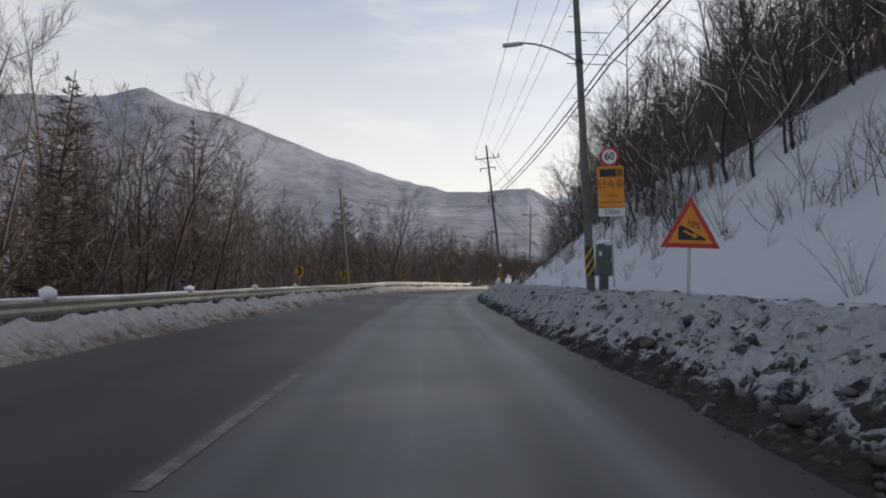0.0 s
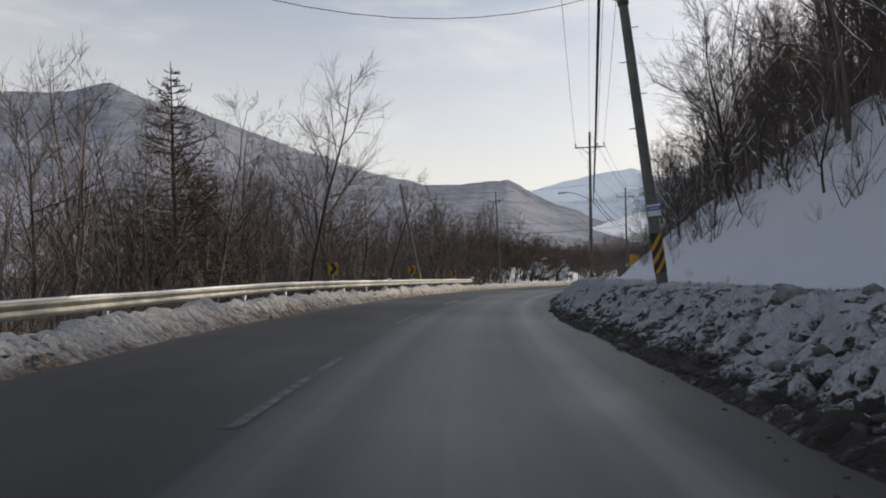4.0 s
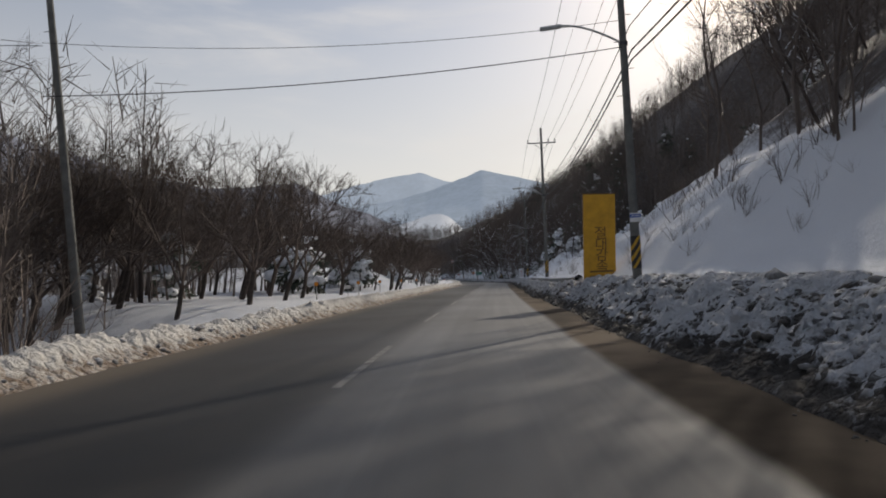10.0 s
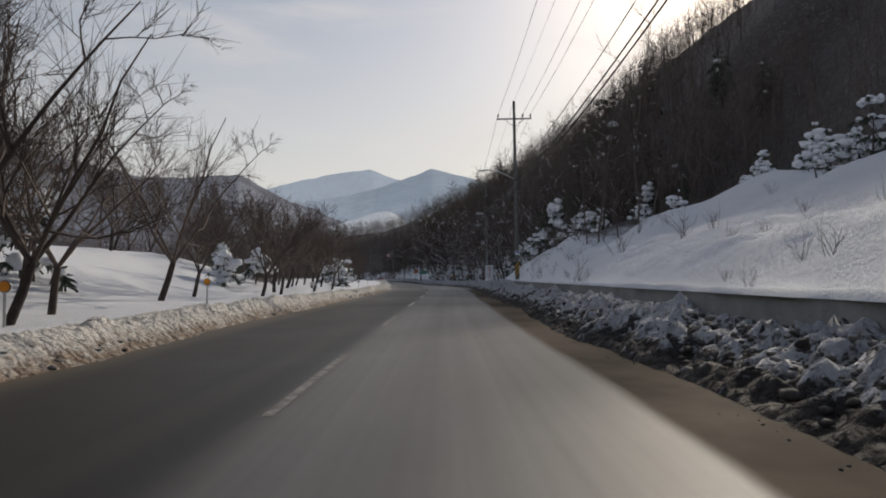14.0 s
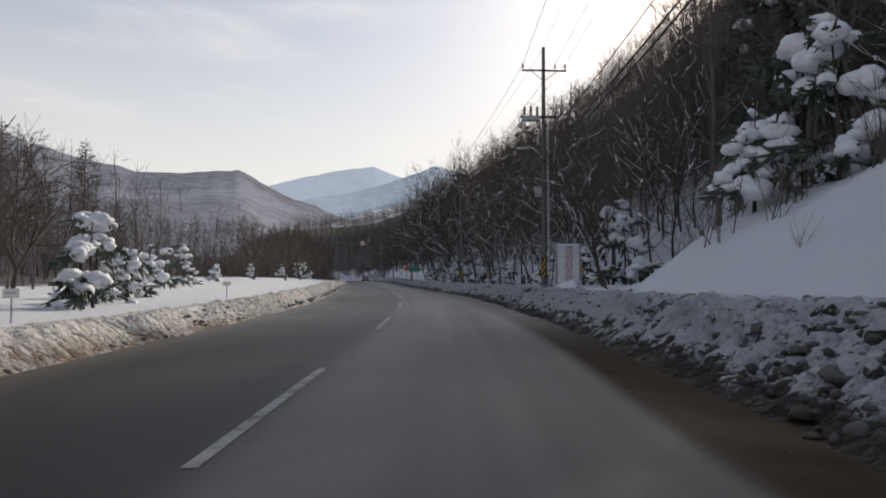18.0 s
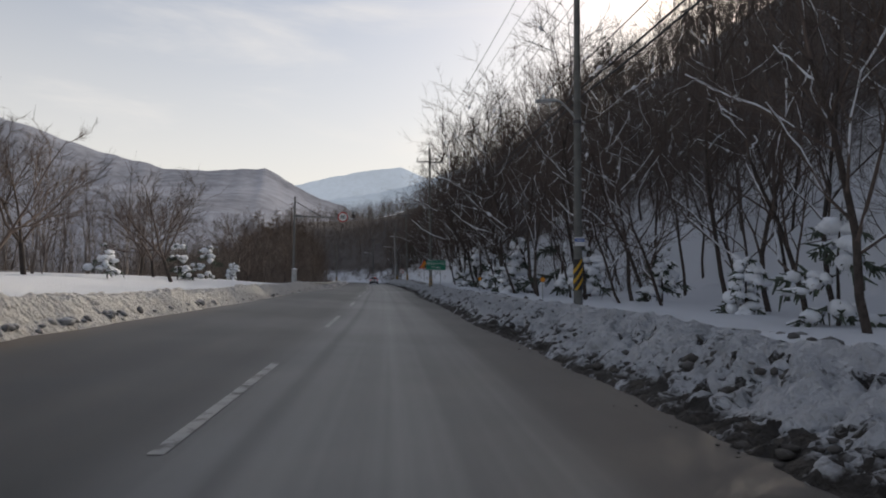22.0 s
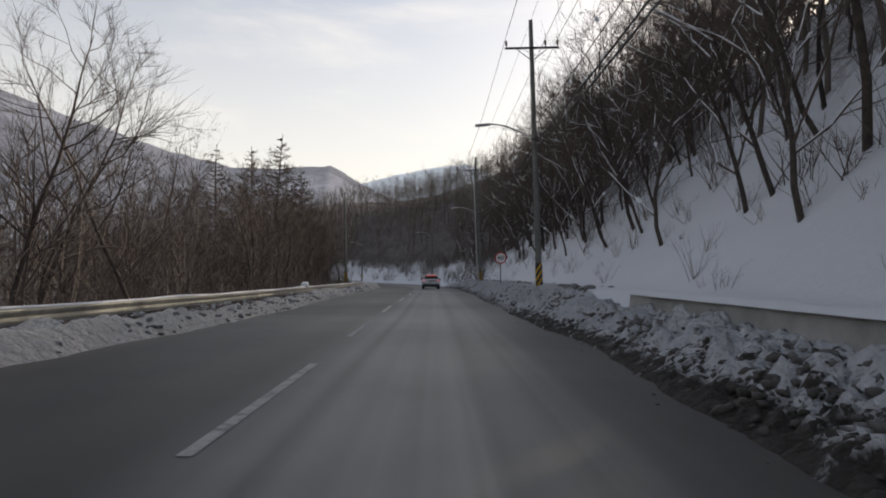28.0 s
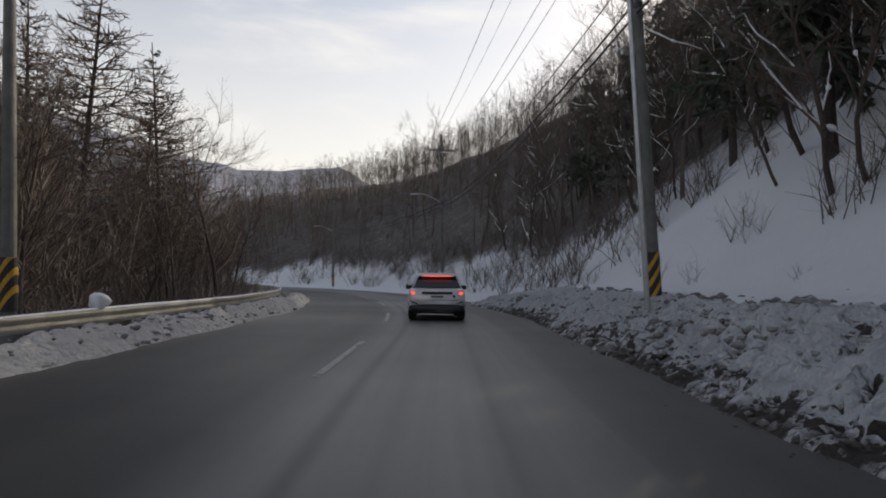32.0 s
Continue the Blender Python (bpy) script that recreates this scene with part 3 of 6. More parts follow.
US = np.concatenate([-np.geomspace(130, 6.9, 46), [-6.4, -4, -1.7, 1, 2.7], np.linspace(3.0, 7.4, 9), 7.4 + np.geomspace(0.5, 150, 62)])
strip("ground", np.concatenate([np.arange(-80, -10, 1.4), np.arange(-10, 450, 0.6), np.arange(450, 580.1, 1.4)]), US, ground_z, M_SNOW, label="snow-covered roadside ground rising to a wooded hillside", dirt=brush_cover)
bm = bmesh.new()
bmesh.ops.create_circle(bm, cap_ends=True, segments=64, radius=4900)
tagged(part("valley_floor", bm, M_PLAIN, None), "snowy wooded valley floor in the distance", "ground", kind="structure").location = (0, 200, -6)

def edge_wave(s):
    return 0.16 * fbm(np.asarray(s) / 2.3, np.asarray(s) * 0, 11) + 0.22 * vnoise(np.asarray(s) / 9, np.asarray(s) * 0, 12)

strip("road", np.arange(-80, 580.1, 2.0), np.array([-7.2, -6.5, -4.2, -1.7, 0.8, 2.4, 3.9]), lambda S, U: 0.0 * S, M_ROAD, label="grey asphalt two-lane road streaked with salt", smooth=False)

def bank_right():
    s = np.arange(-12, 450, 0.105)
    v = np.linspace(0, 1, 31)
    S = np.repeat(s[:, None], len(v), 1)
    U = EDGE_R - 0.1 + edge_wave(s)[:, None] + v[None] * 3.0
    V = np.repeat(v[None], len(s), 0)
    hs, wl_ = shelf(s)[:, None], walled(s)[:, None]
    rise = hs * ramp(V, -0.05, 0.78) ** 0.85 * (1 - wl_) + 0.62 * hs * ramp(V, -0.06, 0.50) ** 0.9 * wl_
    clod = (1 - np.abs(vnoise(S / 0.34, U / 0.34, 27))) ** 2 * ramp(vnoise(S / 0.8, U / 0.8, 28), -0.2, 0.5)
    lump = 0.55 * fbm(S / 1.5, U / 1.5, 21, 3) + 0.8 * np.abs(fbm(S / 0.62, U / 0.62, 22, 3)) + 0.6 * np.abs(vnoise(S / 0.27, U / 0.27, 24)) + 0.35 * vnoise(S / 0.14, U / 0.14, 25) + 0.45 * clod
    calm = 0.45 + 0.55 * (1 - ramp(V, 0.35, 0.75))
    Z = rise + 0.40 * (lump - 0.5) * calm * np.sin(np.pi * np.clip(V * 1.02, 0, 1)) ** 0.6
    # the plough's cut: a small step towards the back of the bank
    cut = ramp(fbm(s / 16, s * 0, 26), -0.1, 0.15)[:, None] * (1 - wl_)
    Z -= 0.16 * cut * ramp(V, 0.70, 0.74) * (1 - ramp(V, 0.80, 0.92))
    Z -= 0.9 * wl_ * ramp(U, 4.9, 5.1)
    Z[:, 0] = -0.02
    Z[:, -1] -= 0.12
    x, y = spot(S, U)
    # Highest by the asphalt; also rises in the hollows between lumps.
    dirt = 0.66 * (1 - ramp(V, 0.03, 0.30)) + 0.18 * (1 - ramp(V, 0.5, 0.8)) + 0.15 * fbm(S / 8, V * 2, 23) - 0.50 * (lump - 0.5) - 0.17 * ramp(S, 372, 390) + 0.05 * ramp(S, 120, 150) * (1 - ramp(S, 236, 256))
    me = mesh_from("snow_bank", np.stack([x, y, Z], -1).reshape(-1, 3), grid_faces(*S.shape)[:, ::-1], M_BANK, False, attr=dirt.ravel())
    return tagged(new("snow_bank", me), "lumpy ploughed snow bank, dirty along the asphalt", "snow bank", kind="structure")

def low_wall(s0, s1):
    """A low concrete wall with snow lying on its top."""
    s = np.arange(s0, s1 + 0.1, 0.5)
    prof = [(4.86, 0.35), (4.90, -0.06), (4.93, -0.03), (5.12, -0.03), (5.12, -0.6)]
    top = shelf(s)[:, None]
    S = np.repeat(s[:, None], len(prof), 1)
    U = np.array([q[0] for q in prof])[None] + 0 * S
    Z = top + np.array([q[1] for q in prof])[None] + 0 * S
    Z[:, 0] = 0.35
    x, y = spot(S, U)
    wall = tagged(new("retaining_wall", mesh_from("retaining_wall", np.stack([x, y, Z], -1).reshape(-1, 3), grid_faces(*S.shape)[:, ::-1], M_CONCRETE)), "low grey concrete retaining wall behind the snow bank", "wall", kind="structure")
    t = np.linspace(0, 1, 9)
    S, T = np.meshgrid(np.arange(s0, s1 + 0.1, 0.14), t, indexing="ij")
    U = 4.84 + 0.05 * vnoise(S / 0.7, T, 95) + 0.62 * T
    Z = shelf(S) - 0.05 + (0.13 + 0.05 * vnoise(S / 1.3, T * 2, 96)) * np.sin(np.pi * np.minimum(T * 1.15, 1)) ** 0.5 - 0.14 * ramp(T, 0.7, 1.0)
    x, y = spot(S, U)
    me = mesh_from("wall_snow", np.stack([x, y, Z], -1).reshape(-1, 3), grid_faces(*S.shape)[:, ::-1], M_SNOW, True, attr=np.zeros(S.size))
    tagged(new("wall_snow", me), "soft lip of snow lying on the concrete wall", "snow", kind="stuff")
    return wall

def bank_left():
    s = np.arange(-12, 460, 0.17)
    v = np.linspace(0, 1, 15)
    S = np.repeat(s[:, None], len(v), 1)
    U = edge_left(s)[:, None] + 0.1 - edge_wave(s + 500)[:, None] - v[None] * 1.75
    V = np.repeat(v[None], len(s), 0)
    h = 0.50 - 0.13 * (1 - ramp(s, 50, 80)) - 0.18 * ramp(s, 345, 365) + 0.12 * vnoise(s / 11, s * 0, 31)
    end = ground_z(S, U)
    prof = np.minimum(ramp(V, -0.02, 0.5) * h[:, None], 9)
    back = np.maximum(end + 0.02, 0.1)
    Z = prof * (1 - ramp(V, 0.55, 1.0)) + back * ramp(V, 0.55, 1.0)
    bumps = fbm(S / 0.9, U / 0.9, 32, 4) + 0.8 * np.abs(vnoise(S / 0.4, U / 0.4, 34)) + 0.6 * np.abs(vnoise(S / 0.22, U / 0.22, 35)) - 0.4
    Z += 0.19 * bumps * np.sin(np.pi * V) ** 0.7
    Z[:, 0] = -0.02
    x, y = spot(S, U)
    # Highest at the sandy foot, and raised again wherever the bumps dip.
    dirt = (0.66 - 0.34 * ramp(S, 246, 275)) * (1 - ramp(V, 0.05, 0.52)) - 0.12 * ramp(S, 246, 275) + 0.1 * fbm(S / 9, V, 33) - 0.2 * bumps
    me = mesh_from("snow_berm", np.stack([x, y, Z], -1).reshape(-1, 3), grid_faces(*S.shape), M_BERM, False, attr=dirt.ravel())
    return tagged(new("snow_berm", me), "low ploughed snow berm, sand-brown at its foot", "snow bank", kind="structure")

bank_right()
bank_left()
low_wall(164, 230)
low_wall(353, 380)

def mountain(name, label, eye, crest, depth, rows, material, seed, rough):
    """A ridge: crest rows are degrees clockwise from +y, tangent of the height angle, distance."""
    c = np.array(crest)
    az = np.arange(c[0, 0], c[-1, 0], 0.25)
    tn = np.interp(az, c[:, 0], c[:, 1]); d = np.interp(az, c[:, 0], c[:, 2])
    tn = tn + rough * fbm(az / 2.2, az * 0, seed, 5)
    a = np.radians(az)
    q = np.linspace(0, 1, rows)
    A, Q = np.meshgrid(a, q, indexing="ij")
    D = d[:, None] * (1 - depth * Q)
    X, Y = eye[0] + np.sin(A) * D, eye[1] + np.cos(A) * D
    H = (tn * d)[:, None] * (1 - Q) ** 1.25
    H = H + (tn * d)[:, None] * 0.15 * fbm(X / 620, Y / 620, seed + 9, 4) * np.sin(np.pi * Q) - 8 * Q
    me = mesh_from(name, np.stack([X, Y, H + 1.4], -1).reshape(-1, 3), grid_faces(*A.shape), material, True)
    return tagged(new(name, me), label, "mountain", kind="structure")

# The ridges carry the distance haze in their own glowing materials.
mountain("backdrop_mountain", "snow-dusted wooded mountain slope across the valley with a faint haze glow", (0, 0),
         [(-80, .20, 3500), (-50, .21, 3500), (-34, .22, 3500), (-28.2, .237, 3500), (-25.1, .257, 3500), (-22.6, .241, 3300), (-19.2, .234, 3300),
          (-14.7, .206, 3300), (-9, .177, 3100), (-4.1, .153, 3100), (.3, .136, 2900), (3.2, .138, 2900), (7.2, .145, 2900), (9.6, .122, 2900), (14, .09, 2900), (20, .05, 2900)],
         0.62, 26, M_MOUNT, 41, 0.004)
mountain("backdrop_ridge", "wooded ridge far up the valley, coloured and glowing as haze", (31, 165),
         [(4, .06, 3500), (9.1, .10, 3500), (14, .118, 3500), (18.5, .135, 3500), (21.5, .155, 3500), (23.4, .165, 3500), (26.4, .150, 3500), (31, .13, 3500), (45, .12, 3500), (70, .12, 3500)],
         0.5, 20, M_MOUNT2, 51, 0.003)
mountain("backdrop_far_ridge", "far mountain ridge, coloured and glowing pale as haze", (31, 165),
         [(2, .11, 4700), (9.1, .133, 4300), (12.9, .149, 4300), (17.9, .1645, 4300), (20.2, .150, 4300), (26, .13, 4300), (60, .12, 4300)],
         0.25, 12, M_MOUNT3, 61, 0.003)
mountain("backdrop_snowfield", "open snow slope far up the valley with an added glow", (31, 165),
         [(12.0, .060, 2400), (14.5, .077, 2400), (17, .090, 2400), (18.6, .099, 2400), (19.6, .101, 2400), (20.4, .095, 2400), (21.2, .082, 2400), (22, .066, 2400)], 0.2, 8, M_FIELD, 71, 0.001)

# ================= trees: meshes shared by many =================
def bough(rng, p, d, length, r0, n, lift=0.12, wander=0.18, r1=0.35):
    """A tapered, bending branch: points and radii."""
    pts, d = [np.array(p, float)], np.array(d, float)
    for k in range(n):
        d = d + rng.normal(0, wander, 3) + (0, 0, lift)
        d /= np.linalg.norm(d)
        pts.append(pts[-1] + d * length / n)
    return np.array(pts), np.linspace(r0, r0 * r1, n + 1), d

def side_dir(rng, d, angle):
    a = np.cross(d, rng.normal(0, 1, 3)); a /= np.linalg.norm(a)
    v = d * math.cos(angle) + a * math.sin(angle)
    return v / np.linalg.norm(v)

def bare_tree(seed, height, prim=12, sec=5, twig=4, clear=0.28, fork=False, spread=0.42, snowy=0.0, lean=0.0, twig_r=0.011, thick=0.0105, fine=4, light=False, wander=0.09):
    """Trunk, crown and snow soups of a leafless broadleaf tree."""
    rng = np.random.default_rng(seed)
    trunk, crown, snow = Soup(), Soup(), Soup()
    r0 = height * thick + 0.025
    d0 = np.array([lean + rng.normal(0, 0.05), rng.normal(0, 0.05), 1.0])
    stems = []
    if fork:
        pts, rad, d = bough(rng, (0, 0, -0.5), d0, height * clear + 0.5, r0 * 1.2, 3, 0.1, 0.06, 0.8)
        trunk.tube(pts, rad, 7)
        for k in range(4):
            a = k * 1.57 + rng.uniform(-0.4, 0.4)
            dd = np.array([math.cos(a) * 0.75, math.sin(a) * 0.75, 1.0]) + (lean * 0.8, 0, 0)
            stems.append(bough(rng, pts[-1], dd / np.linalg.norm(dd), height * (1 - clear) * rng.uniform(0.75, 1.05), r0 * 0.62, 5, 0.02, 0.10, 0.2))
        for q in stems:
            crown.tube(q[0], q[1], 5)
    else:
        pts, rad, d = bough(rng, (0, 0, -0.5), d0, height + 0.5, r0, 8, 0.12, wander, 0.12)
        k = 5
        trunk.tube(pts[:k + 1], rad[:k + 1], 4 if light else 7)
        crown.tube(pts[k:], rad[k:], 4)
        stems.append((pts, rad, d))
    for si, (pts, rad, d) in enumerate(stems):
        n = len(pts) - 1
        count = prim if not fork else max(3, prim // 3)
        for i in range(count):
            f = (clear + (1 - clear) * (i + rng.uniform(0, 1)) / count) if not fork else rng.uniform(0.15, 1)
            k = min(int(f * n), n - 1)
            p = pts[k] + (pts[k + 1] - pts[k]) * (f * n - k)
            dd = pts[k + 1] - pts[k]; dd /= np.linalg.norm(dd)
            L = height * spread * (1.15 - 0.75 * f) * rng.uniform(0.7, 1.3)
            b, br, bd = bough(rng, p, side_dir(rng, dd, rng.uniform(0.6, 1.15)), L, rad[k] * 0.5 + 0.006, 4, 0.12, 0.16, 0.3)
            if light:
                crown.tube(b[::2], br[::2], 3)
            else:
                crown.tube(b, br, fine)
            if snowy and rng.random() < snowy:
                k0, k1 = (0, 4) if rng.random() < 0.5 else (1, 5)
                seg = b[k0:k1]
                mid = (seg[:-1] + seg[1:]) / 2 + rng.normal(0, 0.03, (len(seg) - 1, 3))
                run = np.concatenate([seg, mid])[[0, 4, 1, 5, 2, 6, 3]]
                snow.tube(run + (0, 0, br[k0] * 0.6 + 0.008), np.minimum(np.linspace(br[k0] * 0.5, br[k0] * 0.25, 7), 0.02) + rng.uniform(0.003, 0.02, 7), 4)
                if rng.random() < 0.35:
                    w = rng.uniform(0.05, 0.12)
                    e = (b[k0 + 2] - b[k0 + 1]) / np.linalg.norm(b[k0 + 2] - b[k0 + 1]) * w
                    snow.tube(b[k0 + 1] + (0, 0, 0.04) + np.outer([-1.6, -0.8, 0.3, 1.2, 1.8], e), w * np.array([0.2, 0.8, 1.0, 0.7, 0.15]), 5)
            for j in range(sec):
                g = rng.uniform(0.2, 1.0) * 4
                m = min(int(g), 3)
                q = b[m] + (b[m + 1] - b[m]) * (g - m)
                e = b[m + 1] - b[m]; e /= np.linalg.norm(e)
                c, cr, cd = bough(rng, q, side_dir(rng, e, rng.uniform(0.4, 0.9)), L * rng.uniform(0.3, 0.55), max(br[m] * 0.5, twig_r * 1.3), 2, 0.10, 0.16, 0.5)
                if light:
                    crown.blade(rng, c[0], c[1], cr[0]); crown.blade(rng, c[1], c[2], cr[0] * 0.7)
                else:
                    crown.tube(c[::2], cr[::2], 3)
                for w in range(twig):
                    h = rng.uniform(0.15, 1.0) * 2
                    m2 = min(int(h), 1)
                    q2 = c[m2] + (c[m2 + 1] - c[m2]) * (h - m2)
                    e2 = side_dir(rng, cd, rng.uniform(0.3, 0.8)) + (0, 0, 0.12)
                    t2 = q2 + e2 * L * rng.uniform(0.14, 0.34)
                    crown.blade(rng, q2, t2, twig_r)
    return trunk, crown, snow

def fuzz_tree(seed, height, twigs=46):
    """A far bare tree: a stem and a dense upright crown of fine twigs."""
    rng = np.random.default_rng(seed)
    trunk, crown, snow = Soup(), Soup(), Soup()
    pts, rad, _ = bough(rng, (0, 0, -0.5), (rng.normal(0, .06), rng.normal(0, .06), 1), height + 0.5, height * 0.010, 4, 0.12, 0.07, 0.25)
    for k in range(4):
        crown.blade(rng, pts[k], pts[k + 1], rad[k])
    for i in range(twigs):
        f = rng.uniform(0.25, 0.95)
        k = min(int(f * 4), 3)
        q = pts[k] + (pts[k + 1] - pts[k]) * (f * 4 - k)
        a = rng.uniform(0, 6.28)
        d = np.array([math.cos(a), math.sin(a), rng.uniform(0.4, 1.6)])
        d /= np.linalg.norm(d)
        L = height * rng.uniform(0.14, 0.30) * (1.25 - 0.7 * f)
        e = q + d * L
        if i % 2:
            q = q + d * L * 0.6 + rng.normal(0, 0.15, 3) * L
            e = q + (d + rng.normal(0, 0.35, 3)) * L * 0.6
        crown.blade(rng, q, e, rng.uniform(0.012, 0.024))
    return trunk, crown, snow

def larch(seed, height, whorls=32, per=7, twig=11):
    """A bare larch: straight trunk and tiers of thin, level side branches."""
    rng = np.random.default_rng(seed)
    trunk, crown, snow = Soup(), Soup(), Soup()
    pts, rad, _ = bough(rng, (0, 0, -0.5), (0, 0, 1), height + 0.5, height * 0.011 + 0.04, 8, 0.2, 0.02, 0.1)
    trunk.tube(pts, rad, 7)
    for i in range(whorls):
        f = 0.22 + 0.76 * i / whorls
        z = f * height
        L = height * 0.36 * (1.02 - f) ** 0.85 * rng.uniform(0.7, 1.2)
        p = np.array([np.interp(z, pts[:, 2], pts[:, 0]), np.interp(z, pts[:, 2], pts[:, 1]), z])
        for j in range(per):
            a = rng.uniform(0, 6.28)
            d = np.array([math.cos(a), math.sin(a), rng.uniform(-0.05, 0.25)])
            b, br, bd = bough(rng, p, d / np.linalg.norm(d), L * rng.uniform(0.6, 1.1), 0.036 * (1.2 - f) + 0.016, 3, 0.05, 0.09, 0.4)
            crown.tube(b, br, 3)
            for w in range(twig):
                g = rng.uniform(0.25, 1.0) * 3
                m = min(int(g), 2)
                q = b[m] + (b[m + 1] - b[m]) * (g - m)
                e = side_dir(rng, bd, 0.8) + (0, 0, 0.15)
                crown.blade(rng, q, q + e * L * rng.uniform(0.14, 0.34), 0.02)
    return trunk, crown, snow

def blob(rng, centre, size, squash=0.45, sub=1, rough=0.13):
    bm = bmesh.new()
    bmesh.ops.create_icosphere(bm, subdivisions=sub, radius=1.0)
    v = np.array([x.co[:] for x in bm.verts])
    f = np.array([[x.index for x in q.verts] for q in bm.faces])
    bm.free()
    v = v * (1 + rng.normal(0, rough, (len(v), 1))) * (size * rng.uniform(0.8, 1.3), size * rng.uniform(0.8, 1.3), size * squash)
    a = rng.uniform(0, 6.28)
    c, s = math.cos(a), math.sin(a)
    v = np.stack([v[:, 0] * c - v[:, 1] * s, v[:, 0] * s + v[:, 1] * c, v[:, 2]], 1)
    return v + centre, f

def pine(seed, height, tiers=9, load=0.75, width=0.34):
    """A ragged conifer bowed with snow: trunk, needle sprays and snow clumps."""
    rng = np.random.default_rng(seed)
    trunk, crown, snow = Soup(), Soup(), Soup()
    pts, rad, _ = bough(rng, (0, 0, -0.4), (rng.normal(0, .06), rng.normal(0, .06), 1), height + 0.4, height * 0.014 + 0.025, 6, 0.2, 0.04, 0.15)
    trunk.tube(pts, rad, 7)
    for i in range(tiers):
        f = np.clip(0.24 + 0.72 * (i + rng.uniform(-0.4, 0.4)) / (tiers - 1), 0.2, 0.97)
        n = rng.integers(4, 8) if f < 0.8 else 3
        p0 = np.array([np.interp(f * height, pts[:, 2], pts[:, 0]), np.interp(f * height, pts[:, 2], pts[:, 1]), f * height])
        for j in range(n):
            L = height * width * (1.0 - 0.72 * f ** 1.6) * rng.uniform(0.35, 1.15) + 0.12
            a = rng.uniform(0, 6.28)
            d = np.array([math.cos(a), math.sin(a), rng.uniform(-0.45, 0.3)])
            b, br, bd = bough(rng, p0, d / np.linalg.norm(d), L, 0.018, 3, -0.13, 0.12, 0.5)
            trunk.tube(b, br, 3)
            for k in range(26):
                g = rng.uniform(0.15, 1.1) * 3
                m = min(int(g), 2)
                q = b[m] + (b[m + 1] - b[m]) * (g - m)
                e = side_dir(rng, bd, rng.uniform(0.4, 1.2)) + (0, 0, -0.25)
                e /= np.linalg.norm(e)
                w = np.cross(e, rng.normal(0, 1, 3)); w /= np.linalg.norm(w)
                l, ww = L * rng.uniform(0.16, 0.36) + 0.06, 0.03 + 0.022 * L
                crown.add([q + w * ww, q - w * ww, q + e * l - w * ww * 0.4, q + e * l + w * ww * 0.4], [[0, 1, 2, 3]])
            if rng.random() < load:
                for g in (rng.uniform(0.9, 1.9), rng.uniform(2.0, 2.95))[: 1 + int(rng.random() < load * 0.7)]:
                    m = int(g)
                    q = b[m] + (b[m + 1] - b[m]) * (g - m)
                    snow.add(*blob(rng, q + (0, 0, 0.02), min(L, 1.1) * rng.uniform(0.16, 0.36) + 0.05, rng.uniform(0.5, 0.95), 2, 0.10))
    return trunk, crown, snow

def shrub(seed, height, stems=7, twig=7):
    rng = np.random.default_rng(seed)
    trunk, crown, snow = Soup(), Soup(), Soup()
    for i in range(stems):
        a = rng.uniform(0, 6.28)
        d = np.array([math.cos(a) * 0.55, math.sin(a) * 0.55, 1.0])
        b, br, bd = bough(rng, (rng.normal(0, 0.15), rng.normal(0, 0.15), -0.2), d / np.linalg.norm(d), height * rng.uniform(0.6, 1.1), 0.016, 4, 0.02, 0.15, 0.3)
        crown.tube(b[::2], br[::2], 3)
        for w in range(twig):
            g = rng.uniform(0.8, 4.0)
            m = min(int(g), 3)
            q = b[m] + (b[m + 1] - b[m]) * (g - m)
            e = side_dir(rng, bd, rng.uniform(0.4, 1.0)) + (0, 0, 0.1)
            crown.blade(rng, q, q + e * height * rng.uniform(0.15, 0.4), 0.006)
    return trunk, crown, snow

def tree_meshes(name, soups, crown_mat, bark=None):
    t, c, s = soups
    out = []
    for part_name, soup, m in (("trunk", t, bark or M_BARK), ("crown", c, crown_mat), ("snow_cap", s, M_CLEAN)):
        if soup.n:
            out.append((part_name, soup.mesh(name + "_" + part_name, m, part_name != "crown")))
    return out

FOREST = [bare_tree(100 + i, 10.5 + i % 3 * 1.5, 13, 5, 7, 0.22, spread=0.34, twig_r=0.0085, thick=0.0075, light=True) for i in range(7)]
FUZZ = [fuzz_tree(150 + i, 7.5 + 0.8 * (i % 4)) for i in range(8)]
ROADTREE = [tree_meshes("bare_tree", bare_tree(160 + i, 10.5 + (i % 4), 17, 8, 8, 0.2, spread=0.40, twig_r=0.0062, fine=3, thick=0.0085, wander=0.11), M_TWIG) for i in range(6)]
HILLTREE = [tree_meshes("hill_tree", bare_tree(180 + i, 8.5 + (i % 3), 16, 7, 7, 0.16, spread=0.46, twig_r=0.0065, fine=3, snowy=0.55, lean=-0.30, thick=0.008, wander=0.12), M_TWIG) for i in range(5)]
TALLTREE = [tree_meshes("tall_tree", bare_tree(190 + i, 12.0 + (i % 3), 18, 6, 7, 0.2, spread=0.34, snowy=0.6, fine=3, thick=0.0050, twig_r=0.007, lean=-0.20, wander=0.13), M_TWIG) for i in range(5)]
PARKTREE = [tree_meshes("park_tree", bare_tree(200 + i, 5.8 + 0.4 * (i % 4), 20, 7, 9, 0.2, True, 0.40, lean=0.22, twig_r=0.0055, fine=3), M_TWIG) for i in range(5)]
LARCH = [tree_meshes("larch", larch(220 + i, 15 + 2 * (i % 3)), M_LARCH) for i in range(3)]
PINE = [tree_meshes("snowy_pine", pine(240 + i, 3.0 + 0.7 * (i % 4), 6, 0.8, 0.46), M_NEEDLE) for i in range(5)]
